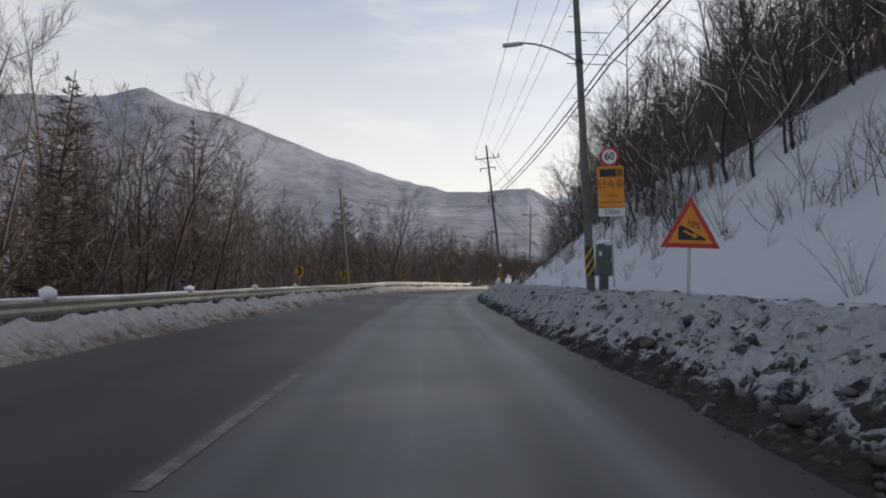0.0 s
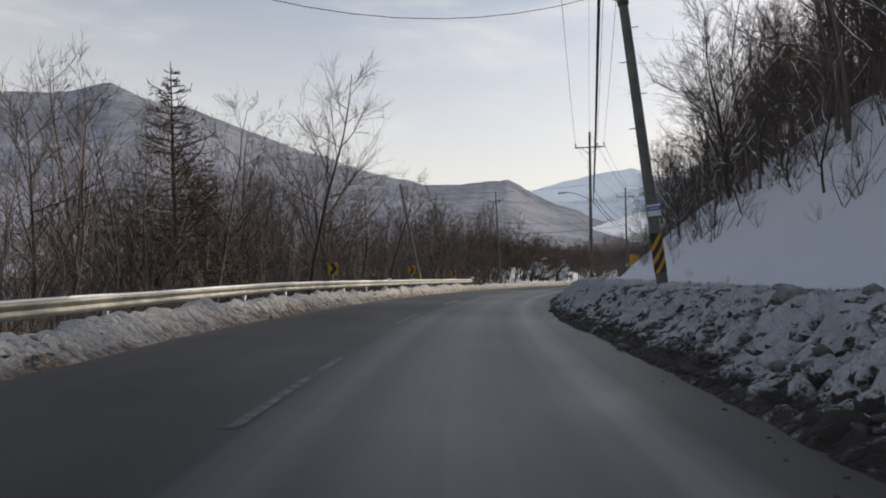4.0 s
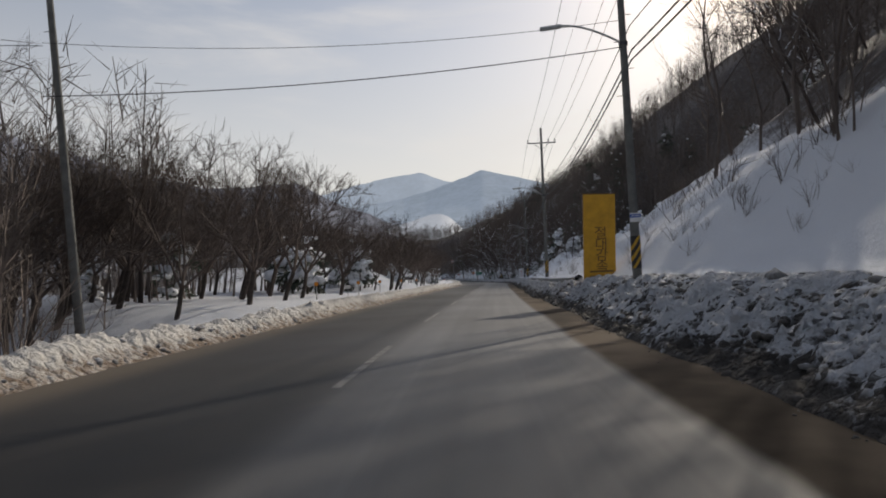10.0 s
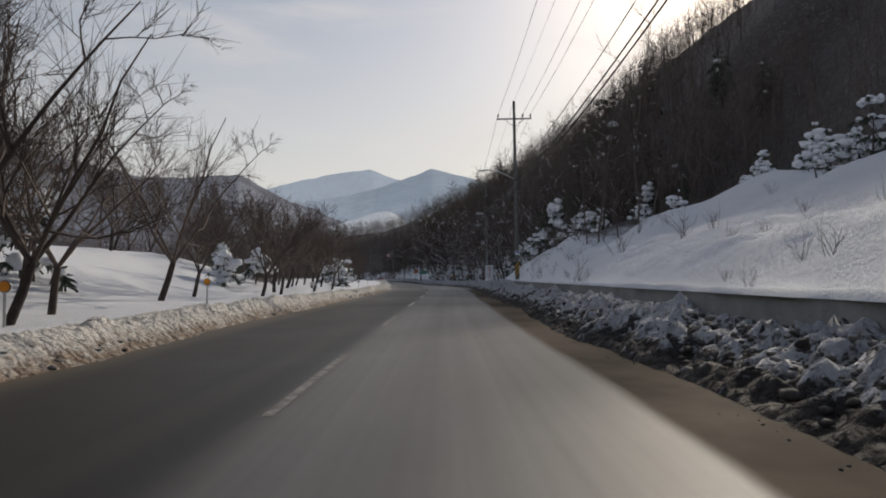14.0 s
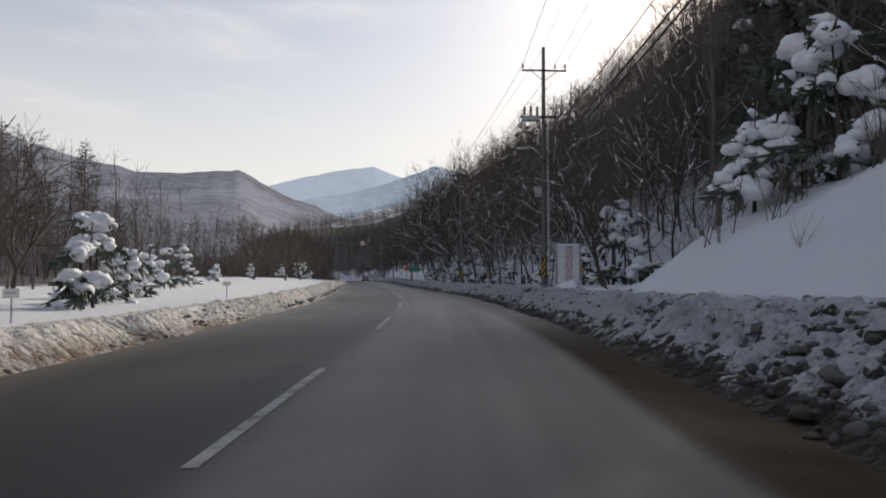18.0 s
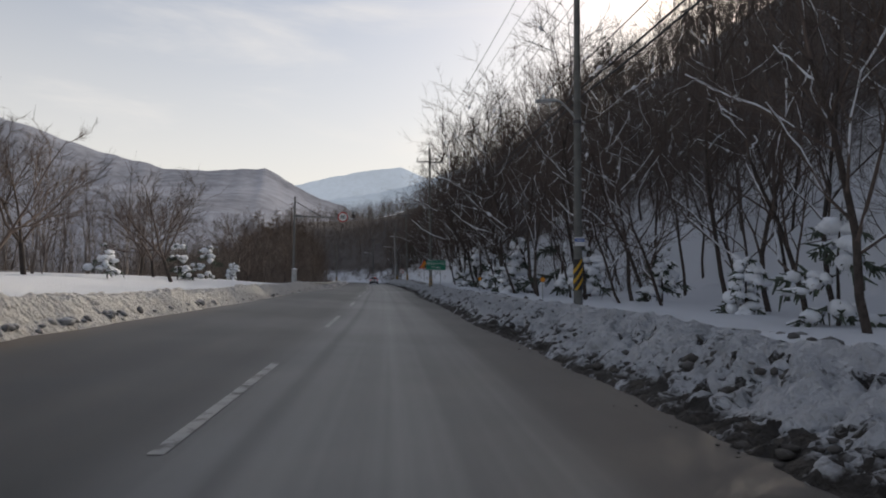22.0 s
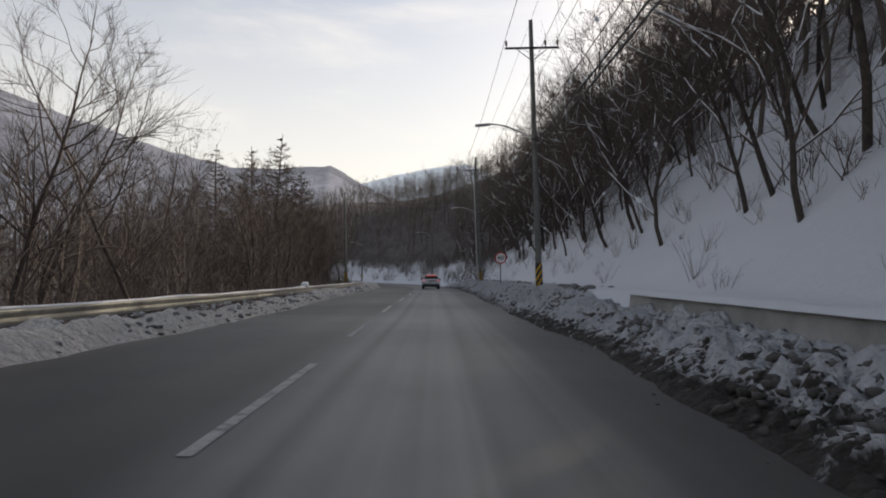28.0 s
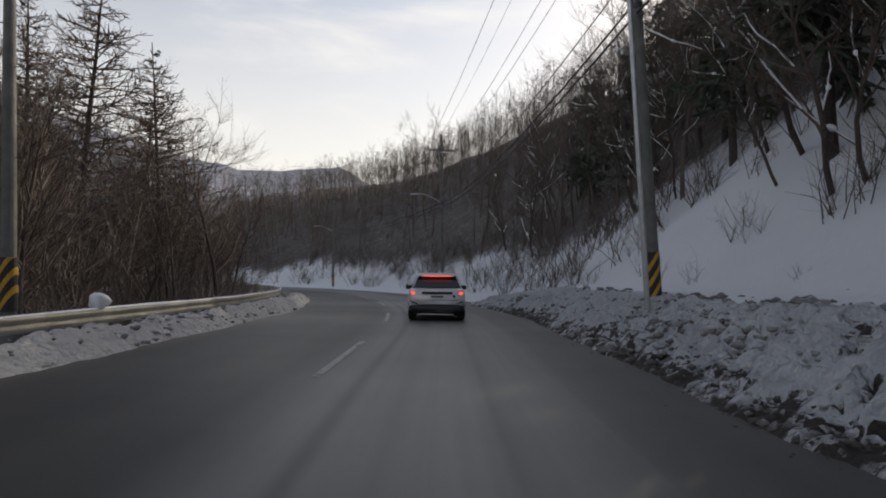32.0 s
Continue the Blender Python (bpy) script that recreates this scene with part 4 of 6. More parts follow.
HILLPINE = [tree_meshes("hill_pine", pine(260 + i, 9.0 + i, 12, 0.07, 0.24), M_NEEDLE) for i in range(3)]
SHRUB = [shrub(280 + i, 1.5 + 0.4 * (i % 3)) for i in range(5)]
SHRUBS = [tree_meshes("shrub", q, M_TWIG) for q in SHRUB]

def plant(kind, meshes, s, u, size, spin, label, category="tree", group="", dz=-0.05, x_lean=0.0):
    x, y, z = at(s, u, dz)
    ob = thing(kind, pose(x, y, z, 0, x_lean, spin) @ Matrix.Diagonal((size, size, size, 1)), label, category, group)
    for name, me in meshes:
        p = part(name, me, None, ob)
        if name == "snow_cap":
            tagged(p, kind="stuff")
    return ob

def wood(name, label, soups, places, material, size=(0.8, 1.25), grow=lambda s: 1.0, seed=1):
    """Many trees far from the road, joined into one mesh."""
    rng = np.random.default_rng(seed)
    arrs = []
    for t, c, _ in soups:
        both = [q.arrays() for q in (t, c) if q.n]
        v = np.concatenate([a for a, _ in both])
        off = np.cumsum([0] + [len(a) for a, _ in both])
        f = np.concatenate([b + off[i] for i, (_, b) in enumerate(both)])
        arrs.append((v, f))
    V, F, n = [], [], 0
    x, y = spot(places[:, 0], places[:, 1])
    z = ground_z(places[:, 0], places[:, 1])
    for i in range(len(places)):
        v, f = arrs[rng.integers(len(arrs))]
        a, k = rng.uniform(0, 6.28), rng.uniform(*size) * grow(places[i, 0])
        c, s_ = math.cos(a), math.sin(a)
        w = np.stack([v[:, 0] * c - v[:, 1] * s_ + x[i] / k, v[:, 0] * s_ + v[:, 1] * c + y[i] / k, v[:, 2] * rng.uniform(0.9, 1.15) + z[i] / k], 1) * k
        V.append(w.astype(np.float32)); F.append(f + n); n += len(v)
    ob = new(name, mesh_from(name, np.concatenate(V), np.concatenate(F), material))
    return tagged(ob, label, "forest", kind="stuff")

def scatter(seed, s0, s1, u0, u1, gap, keep=lambda s, u: True):
    rng = np.random.default_rng(seed)
    n = int((s1 - s0) * abs(u1 - u0) / gap ** 2)
    p = np.stack([rng.uniform(s0, s1, n), rng.uniform(min(u0, u1), max(u0, u1), n)], 1)
    return np.array([q for q in p if keep(*q)])

# ---- the woods on the right hillside ----
def near_keep(s, u):
    d = u - float(foot(s))
    bench = 165 < s < 236
    return d > (20 if bench else (0.6 if s > 435 else 6.0 if 236 < s < 258 else 3.6 if 246 < s < 345 else 7.5 if 345 < s < 430 else 3.5 if s > 262 else 5.5) + (0.6 if s > 435 else 1.8) * vnoise(s / 14, 0, 77)) and d < (40 if s < 110 else 50)
grow_right = lambda s: 0.85 if s > 458 else 1.12 if 295 < s < 425 else 0.75 if 130 < s < 240 else 1.25 if s < 295 and s > 240 else 1.0
wood("hillside_wood", "leafless brown wood on the snowy hillside", FOREST, scatter(1, -10, 572, 9, 20, 3.5, near_keep), M_WOOD, (0.7, 1.15), grow_right, seed=2)
wood("inner_wood", "dense fine-twigged wood up the hillside", FUZZ, scatter(101, -10, 572, 19, 36, 1.9, near_keep), M_WOOD, (0.75, 1.2), grow_right, seed=102)
wood("middle_wood", "leafless brown wood higher on the hillside", FUZZ, np.concatenate([scatter(2, 110, 262, 30, 60, 1.9, near_keep), scatter(104, 262, 572, 34, 60, 2.6)]), M_WOOD, (0.7, 1.1), lambda s: 0.85 if s > 458 else 0.62 if s < 255 else 1.05, seed=3)
wood("crest_wood", "dense leafless wood over the road cut", FUZZ, scatter(15, -5, 135, 19, 52, 1.9), M_WOOD, (0.75, 1.1), seed=16)
wood("upper_wood", "leafless wood along the upper hillside and its crest", FUZZ, scatter(3, 120, 575, 52, 130, 3.3, lambda s, u: u - float(foot(s)) > 46), M_WOOD, (0.75, 1.15), lambda s: 0.85 if s > 458 else 0.62 if s < 255 else 1.05, seed=4)
wood("hillside_brush", "brown brush and saplings on the lower snowy slope", SHRUB, np.concatenate([scatter(16, 438, 565, 6.3, 10.5, 1.5), scatter(5, -10, 560, 8.5, 32, 2.7, lambda s, u: u - float(foot(s)) > (21 if 165 < s < 236 else (0.3 if s > 430 else 1.2 if s > 395 else 0.8 if 246 < s < 345 else 3.2) + 2.6 * vnoise(s / 9, u / 9, 78)) and vnoise(s / 6, u / 6, 79) > -0.4)]), M_WOOD, (0.8, 1.8), seed=6)
# ---- the woods on the left, below the road and beyond the snowfield ----
wood("valley_wood", "leafless brown wood below the road", FOREST, np.concatenate([scatter(7, -20, 150, -13, -24, 4.4), scatter(8, 402, 540, -14, -24, 4.2), scatter(14, 345, 404, -13, -24, 3.8)]), M_WOOD, (0.7, 1.05), lambda s: 0.68 if 340 < s < 404 else 1.0, seed=8)
wood("lower_wood", "fine-twigged brown wood farther below the road", FUZZ, np.concatenate([scatter(107, -20, 152, -22, -48, 2.3), scatter(108, 345, 540, -22, -48, 2.5)]), M_WOOD, (0.9, 1.4), lambda s: 0.75 if 340 < s < 404 else 1.0, seed=108)
wood("thicket", "dense brown thicket just below the guardrail", FUZZ, np.concatenate([scatter(17, -5, 146, -11.5, -28, 1.75), scatter(117, 60, 146, -10.8, -20, 2.2), scatter(18, 346, 510, -11.5, -28, 2.0)]), M_WOOD, (0.45, 0.85), seed=18)
wood("field_wood", "leafless wood beyond the snowfield", FUZZ, np.concatenate([scatter(9, 140, 350, -34, -75, 2.6), scatter(20, 262, 347, -19, -35, 2.2)]), M_WOOD, (0.55, 0.95), seed=10)
wood("park_edge_wood", "dark fine-twigged wood behind the park trees", FUZZ, scatter(201, 132, 192, -18, -36, 2.0), M_WOOD, (0.95, 1.45), seed=202)
wood("verge_brush", "brown brush behind the guardrail", SHRUB, np.concatenate([scatter(11, -20, 146, -9.6, -17, 1.9), scatter(12, 346, 500, -9.6, -17, 1.9), scatter(13, 150, 345, -27, -36, 2.6)]), M_WOOD, (0.9, 1.9), seed=12)

rng = np.random.default_rng(5)
for i, (s, u) in enumerate(scatter(21, 8, 122, -10.5, -17, 4.4)):
    plant("bare_tree", ROADTREE[i % 6], s, u, rng.uniform(0.6, 0.95), rng.uniform(0, 360), "leafless dark grey-brown tree below the road", group="trees behind the guardrail")
for i, (s, u) in enumerate(scatter(22, 350, 490, -10.5, -18, 3.9)):
    plant("bare_tree", ROADTREE[i % 6], s, u, rng.uniform(0.45, 0.7) if s < 405 else rng.uniform(0.6, 1.0), rng.uniform(0, 360), "leafless dark grey-brown tree below the road", group="trees behind the guardrail")
for i, (s, u, k) in enumerate([(26, -15, .8), (31, -17, .75), (36, -13, .62), (80, -15, .95), (92, -21, .8), (150, -24, .6), (416, -24, .75), (298, -30, .75), (292, -34, .7)]):
    plant("larch_tree", LARCH[i % 3], s, u, k, 40 * i, "tall bare larch with level thin branches", group="larches")
for i, (s, u) in enumerate([(88, -11.5), (96, -13), (139, -12.5), (133, -11.5), (144, -15)]):
    plant("bare_tree", ROADTREE[(i + 2) % 6], s, u, (1.15, 1.05, 0.72, 0.66, 0.6)[i], 70 * i, "large leafless tree with spreading dark limbs", group="trees behind the guardrail")
def near_road(x, y):
    """Along and across the drive line for a place in the world."""
    k = int(np.argmin((DXY[:, 0] - x) ** 2 + (DXY[:, 1] - y) ** 2))
    return float(DS[k]), float((x - DXY[k, 0]) * DT[k, 1] - (y - DXY[k, 1]) * DT[k, 0])
for i, (x, y, h) in enumerate([(102.5, 440, 24.5), (99.5, 440, 22.5), (95, 439.3, 22), (106.6, 442, 19), (98, 446, 19.5), (91, 444, 19), (104.5, 447, 18.5)]):
    plant("larch_tree", LARCH[i % 3], *near_road(x, y), h / (15 + 2 * (i % 3)), 55 * i, "tall bare larch with level thin branches", group="larches")
# ---- the park trees on the snowfield ----
parks = [(154, -13), (157, -11), (162.1, -11), (165, -14.5), (168.8, -12.2), (173, -10.5), (190, -9.7), (192.5, -9.6), (195, -9.6), (191.9, -11.7), (186, -13.5), (199, -11), (213, -12.5), (208, -12), (215.6, -10), (219.8, -10), (224, -11.5), (229, -10), (233, -13), (239, -10.5), (243, -13), (251, -13.5), (255, -17)]
parks += [tuple(q) for q in scatter(31, 152, 205, -14, -27, 3.7)] + [tuple(q) for q in scatter(32, 212, 262, -15, -26, 5.4)]
for i, (s, u) in enumerate(parks):
    plant("park_tree", PARKTREE[i % 5], s, u, rng.uniform(0.85, 1.15) * (1.32 if s < 180 else 1.1), rng.uniform(-40, 40) + turn(s), "leafless spreading park tree standing in clean snow", group="park trees")
for i, (s, u, k) in enumerate([(177, -14, 1.5), (180, -16, 1.3), (184, -18, 1.0), (170, -21, 1.0), (164, -23, .9), (185, -11.5, 1.2), (198, -15, 1.5), (201, -18, 1.3), (206, -16, 1.0), (222, -14, .9), (226, -15.5, .8), (230, -14.5, .9),
                               (255.2, -11.2, .75), (258, -12.5, .7), (262, -13, .75), (266, -14.3, .7), (270, -15, .7), (275, -16, .6), (281, -16.5, .6), (288, -16, .5), (309.7, -16.7, .55), (318, -14, .5), (326, -13, .55), (331, -12.5, .5), (337, -12, .5)]):
    plant("snowy_pine", PINE[i % 5], s, u, k, 53 * i, "small dark pine bowed under clumps of snow", group="pines on the snowfield")
for i, (s, u, k) in enumerate([(300, -15, .6), (305, -12.5, .55), (316, -17, .7), (322, -12, .55), (328, -15, .6), (334, -18, .7), (340, -12.5, .6), (347, -13, .7)]):
    plant("bare_tree", PARKTREE[i % 5], s, u, k * 1.75, 61 * i, "leafless young tree at the edge of the snowfield", group="snowfield trees")
# ---- right verge: trunks, pines and shrubs on the flat snow and the lower slope ----
for i, (s, u, k) in enumerate([(262.8, 7.6, .62), (266, 8.4, .7), (270.7, 8.2, .6), (276, 9.8, .7), (279, 8.6, .55), (283.4, 8.7, .6), (288, 11, .7), (294.3, 8.5, .65), (299, 10.5, .7), (303, 12, .75), (307.2, 10.4, .62), (308.5, 9.3, .5), (313, 11.5, .75), (318, 10, .6), (322, 12.5, .8), (327, 9.0, .75),
                               (332.8, 8.9, .6), (338, 11, .7), (343, 12, .75), (350, 11, .7), (356, 10.5, .8)]):
    plant("bare_tree", HILLTREE[i % 5], s, u, k * 1.25, rng.uniform(-35, 35) + turn(s), "leafless roadside tree with snow lying on its limbs", group="verge trees")
for i, (s, u, k) in enumerate([(272, 11.5, 1.0), (277, 12.5, 1.2), (283, 10.5, .7), (285, 12, 1.35), (290, 11, .7), (292, 12.5, 1.0), (297, 9.8, .55), (302, 10.5, .6), (311, 12, .8), (316, 10.2, .75), (325, 11.5, 1.2), (330.3, 9.45, .85), (328, 8.6, .9), (336, 9.5, .6), (340, 9, .55), (344, 10.2, .8), (348, 9.2, .9), (352, 9.6, 1.0), (355, 8.4, .55), (255.5, 10.3, 1.0), (254, 12.2, 1.15), (256.5, 12.6, 1.25), (251.5, 14.2, 1.1), (248, 16, 1.0), (253, 15, 1.2), (246, 19.5, .8), (243, 19, .8), (205, 19.5, .6), (209, 20.5, .7), (214, 19.5, .55), (201, 20, .6)]):
    plant("snowy_pine", PINE[(i + 2) % 5], s, u, k, 71 * i, "small pine half buried in heavy snow", group="verge pines")
for i, (s, u, k) in enumerate([(262, 21, 1.35), (266, 23, 1.5), (269, 20.5, 1.3), (272, 24, 1.45), (277, 22.5, 1.3), (282, 25, 1.4), (424, 10.2, 1.0), (428, 11.5, 1.1), (431, 10.0, .95), (434, 12.5, 1.15), (438, 11, 1.0), (442, 13, 1.1), (446, 11, .9), (450, 13.5, 1.0), (455, 12, .9), (461, 14, 1.0), (420, 13, 1.1), (426, 14.5, 1.2)]):
    plant("hillside_pine", HILLPINE[i % 3], s, u, k, 65 * i, "dark green pine on the wooded hillside", group="hillside pines")
for i, (s, u, k) in enumerate([(350, 8.6, 0.8), (354, 8.0, 0.9), (358, 8.8, 0.95), (362, 8.2, 0.9), (366, 8.9, 1.0), (371, 8.4, 0.9), (374, 8.8, 0.95), (378, 8.2, 0.8), (382, 8.9, 0.9), (388, 8.6, 0.9), (392, 9.2, 0.8), (396, 8.7, 0.85), (402, 9.0, 0.9), (406, 8.6, 0.75), (411, 8.9, 0.8), (416, 9.0, 0.85)]):
    plant("hillside_tree", HILLTREE[i % 5], s, u, k, rng.uniform(-25, 25) + turn(s), "large leafless tree leaning over the snowy slope", group="hillside trees")
for i, (s, u, k) in enumerate([(311, 11.5, 1.1), (315, 9.8, 1.1), (319, 11, 1.25), (322, 9.2, 1.2), (326, 10.2, 1.3), (330, 11.2, 1.35), (333, 9.3, 1.25), (337, 10.2, 1.35), (341, 9.0, 1.3), (344, 10.8, 1.4), (347, 9.2, 1.4), (351, 9.7, 1.4), (355, 8.9, 1.45), (360, 9.8, 1.45), (365, 9.2, 1.45), (371, 9.8, 1.4), (378, 9.6, 1.35), (306, 12.3, 1.05), (300, 12, 1.0), (293, 12.6, 1.0), (286, 12.8, .95), (279, 13, 1.0)]):
    plant("tall_tree", TALLTREE[i % 5], s, u, k * 0.95, 67 * i % 100 - 50 + turn(s), "tall slender leafless tree with snow along its limbs", group="tall slope trees", x_lean=-5.0)
for i, (s, u, k) in enumerate([(383, -13, .95), (388, -15, 1.05), (392, -12.5, .9), (379, -17, 1.0), (372, -12.2, .8), (397, -15, .95)]):
    plant("bare_tree", ROADTREE[(i + 1) % 6], s, u, k, 63 * i, "tall leafless grey-brown tree below the road", group="trees behind the guardrail")
tall = list(scatter(48, 250, 345, 13.6, 24, 4.2)) + list(scatter(49, 338, 402, 12.0, 18, 4.4)) + list(scatter(50, 402, 436, 10.5, 18, 4.4))
for i, (s, u) in enumerate(tall):
    plant("tall_tree", TALLTREE[i % 5], s, u, rng.uniform(0.7, 1.05), rng.uniform(-60, 60) + turn(s), "tall slender leafless tree with snow along its limbs", group="tall slope trees")
for i, (s, u) in enumerate(scatter(52, 165, 240, 16.6, 21, 2.9)):
    plant("snowy_pine", PINE[(i + 1) % 5], s, u, rng.uniform(0.35, 0.75), 47 * i, "low pine bush bent under heavy snow", group="pine bushes on the bench")
hill = [(s, u) for s, u in scatter(41, 4, 165, 11.5, 21, 3.9)] + [(s, u) for s, u in scatter(42, 346, 470, 9.0, 19, 3.1)] + [(s, u) for s, u in scatter(43, 262, 345, 15, 26, 6.5)] + [(s, u) for s, u in scatter(242, 396, 434, 8.7, 14, 2.6)]
sapling = [(s, u) for s, u in scatter(243, 22, 118, 9.6, 14.5, 2.7)]
for i, (s, u) in enumerate(hill):
    plant("hillside_tree", HILLTREE[i % 5], s, u, rng.uniform(0.55, 1.0), rng.uniform(-50, 50) + turn(s), "leafless tree leaning from the snowy slope", group="hillside trees")
for i, (s, u) in enumerate(sapling):
    plant("hillside_sapling", HILLTREE[i % 5], s, u, rng.uniform(0.25, 0.5), rng.uniform(-70, 70) + turn(s), "young leafless tree rooted in the snowy cut", group="hillside saplings")
for i, (s, u) in enumerate(list(scatter(44, 252, 300, 22, 40, 6.5)) + list(scatter(45, 362, 470, 19, 40, 10))):
    plant("hillside_pine", HILLPINE[i % 3], s, u, rng.uniform(0.7, 1.1), rng.uniform(0, 360), "dark green pine on the wooded hillside", group="hillside pines")
low = [(s, u) for s, u in scatter(46, 4, 165, 8.6, 13, 2.6)] + [(s, u) for s, u in scatter(47, 362, 450, 8.0, 12, 2.3)] + [(213, 8.6), (211, 11), (222, 12), (190, 15), (236, 13)]
for i, (s, u) in enumerate(low):
    plant("shrub", SHRUBS[i % 5], s, u, rng.uniform(0.6, 1.3), rng.uniform(0, 360), "bare brown shrub poking through the snow", "shrub", "slope shrubs")

# ---- dead stalks on the open slopes ----
def slope_spots(seed, n):
    r = np.random.default_rng(seed)
    s = np.where(r.random(n) < 0.6, r.uniform(-5, 250, n), r.uniform(345, 452, n))
    d = r.gamma(2.0, 2.2, n) - 0.8
    return s, foot(s) + d
s_, u_ = slope_spots(83, 520)
wood("dead_stalks", "dry stalks and twigs poking through the snow", SHRUB[:3], np.stack([s_, u_], 1), M_WOOD, (0.2, 0.6), seed=84)

# ================= road markings =================
def dash_mark(s0, length, u, width, material, name, label, group, z=0.006):
    s = np.linspace(s0, s0 + length, max(2, int(length / 2) + 1))
    S, U = np.meshgrid(s, [u - width / 2, u + width / 2], indexing="ij")
    x, y = spot(S, U)
    me = mesh_from(name, np.stack([x, y, 0 * x + z], -1).reshape(-1, 3), grid_faces(*S.shape)[:, ::-1], material)
    return tagged(new(name, me), label, "road marking", group, "structure")
for s0 in (-9, 4.3, 17.5, 30, 43, 56, 69, 82, 95.3, 109.5, 123, 136, 149, 162, 175, 187.5, 200, 213, 226, 238.8, 251.6, 263.9, 276, 288.4, 301, 314.5, 328, 341.5, 355, 368.5, 378.5, 389, 400.2, 411.6, 423.7, 436, 449, 462):
    dash_mark(s0, 5.3, float(np.interp(s0 + 2, [0, 60, 80, 100, 125, 200, 245, 276, 290, 310, 350, 390, 415], [-1.8, -2.0, -2.2, -2.2, -1.9, -1.8, -1.95, -1.65, -1.8, -1.65, -1.75, -2.0, -1.8])), 0.13, M_FAINT if s0 < 80 or 120 < s0 < 205 else M_LINE, "lane_mark", "worn pale dashed centre line", "centre line dashes")

# ================= snow lumps along the banks =================
def lumps(name, label, places, seed, size, material, dirt):
    rng = np.random.default_rng(seed)
    soup = Soup(); at_ = []
    for s, u, z in places:
        k = size * min(rng.lognormal(0, 0.45), 1.7)
        x, y = spot(s, u)
        v, f = blob(rng, (float(x), float(y), z + k * 0.15), k, rng.uniform(0.5, 0.85), 2 if size > 0.1 else 1, 0.22)
        soup.add(v, f); at_.append(np.full(len(v), dirt(s, u) + rng.normal(0, 0.12)))
    me = mesh_from(name, *soup.arrays(), material, False, attr=np.concatenate(at_))
    return tagged(new(name, me), label, "snow lumps", kind="stuff")
def lump_places(seed, n, s0, s1):
    rng = np.random.default_rng(seed)
    s = rng.uniform(s0, s1, n)
    v = rng.beta(1.4, 2.2, n)
    u = EDGE_R - 0.05 + edge_wave(s) + v * 2.4
    z = shelf(s) * (ramp(v * 0.8, -0.05, 0.78) ** 0.85 * (1 - walled(s)) + 0.62 * ramp(v * 0.8, -0.06, 0.50) ** 0.9 * walled(s)) - 0.02
    keep = (walled(s) < 0.05) | (u < 4.7)
    s, u, z = s[keep], u[keep], z[keep]
    return list(zip(s, u, z))
def grime(s, u):
    return (1.0 - 0.2 * (u - EDGE_R)) * (1 - 0.35 * float(ramp(s, 372, 390)))
lumps("snow_lumps", "broken lumps of grimy ploughed snow", lump_places(61, 13000, -5, 445), 62, 0.045, M_LUMP, grime)
lumps("snow_blocks", "larger blocks of ploughed snow and ice", [(s, u, z) for s, u, z in lump_places(63, 2600, -5, 445)], 64, 0.068, M_LUMP, grime)
lumps("ice_blocks", "big grey blocks of ploughed snow and ice", lump_places(65, 90, -5, 445), 66, 0.12, M_LUMP, grime)
def berm_places(seed, n):
    r = np.random.default_rng(seed)
    s, v = r.uniform(-5, 445, n), r.beta(1.2, 1.8, n)
    return list(zip(s, edge_left(s) - edge_wave(s + 500) - v * 1.3, 0.38 * ramp(v, -0.1, 0.6)))
lumps("berm_lumps", "sandy lumps of ploughed snow", berm_places(67, 3500), 68, 0.05, M_LUMP, lambda s, u: 0.55 + 0.5 * (u - float(edge_left(s))))
r3 = np.random.default_rng(171)
shelf_s = np.concatenate([r3.uniform(-5, 135, 1500), r3.uniform(238, 352, 900), r3.uniform(386, 446, 1300)])
shelf_u = 4.5 + np.abs(r3.normal(0, 0.65, len(shelf_s)))
lumps("shelf_clods", "half-buried clods of snow thrown onto the verge", [(a, c, float(ground_z(a, c)) - 0.02) for a, c in zip(shelf_s, shelf_u)], 172, 0.075, M_LUMP, lambda s, u: 0.62)
r2 = np.random.default_rng(167)
lumps("field_lumps", "grey broken lumps of ploughed snow along the snowfield", [(a, float(edge_left(a)) - 0.1 - abs(c), 0.12 + 0.22 * min(abs(c), 1)) for a, c in zip(r2.uniform(262, 345, 900), r2.normal(0, 0.7, 900))], 168, 0.085, M_LUMP, lambda s, u: 0.35)
rr = np.random.default_rng(69)
lumps("road_grit", "crumbs of dirt and ice on the asphalt edge", [(s, EDGE_R - abs(rr.normal(0, 0.22)) + edge_wave(s), 0.0) for s in rr.uniform(-5, 440, 1200)], 70, 0.014, M_LUMP, lambda s, u: 1.0)

# ================= poles, lamps and wires =================
def stripe_band(parent, r, z0, z1):
    """A black guard with slanting yellow stripes round a pole."""
    part("guard", cyl(r + 0.012, r + 0.008, z1 - z0, pose(0, 0, z0), 16), M_BLACK, parent, "black striped guard band")
    h = (z1 - z0) / 3
    for k in range(3):
        soup = Soup()
        a = np.linspace(-math.pi, math.pi, 25)
        zz = z0 + h * (k - 0.45) + h * 1.5 * (0.5 + 0.5 * np.cos(a))
        R = r + 0.016
        p = np.stack([np.cos(a) * R, np.sin(a) * R, np.clip(zz, z0, z1)], 1)
        q = np.stack([p[:, 0], p[:, 1], np.clip(zz + h * 0.42, z0, z1)], 1)
        v = np.stack([p, q], 1).reshape(-1, 3)
        i = np.arange(24) * 2
        soup.add(v, np.stack([i, i + 2, i + 3, i + 1], 1))
        part("stripe", soup.mesh("stripe", M_YELLOW), None, parent, "slanting yellow stripe")

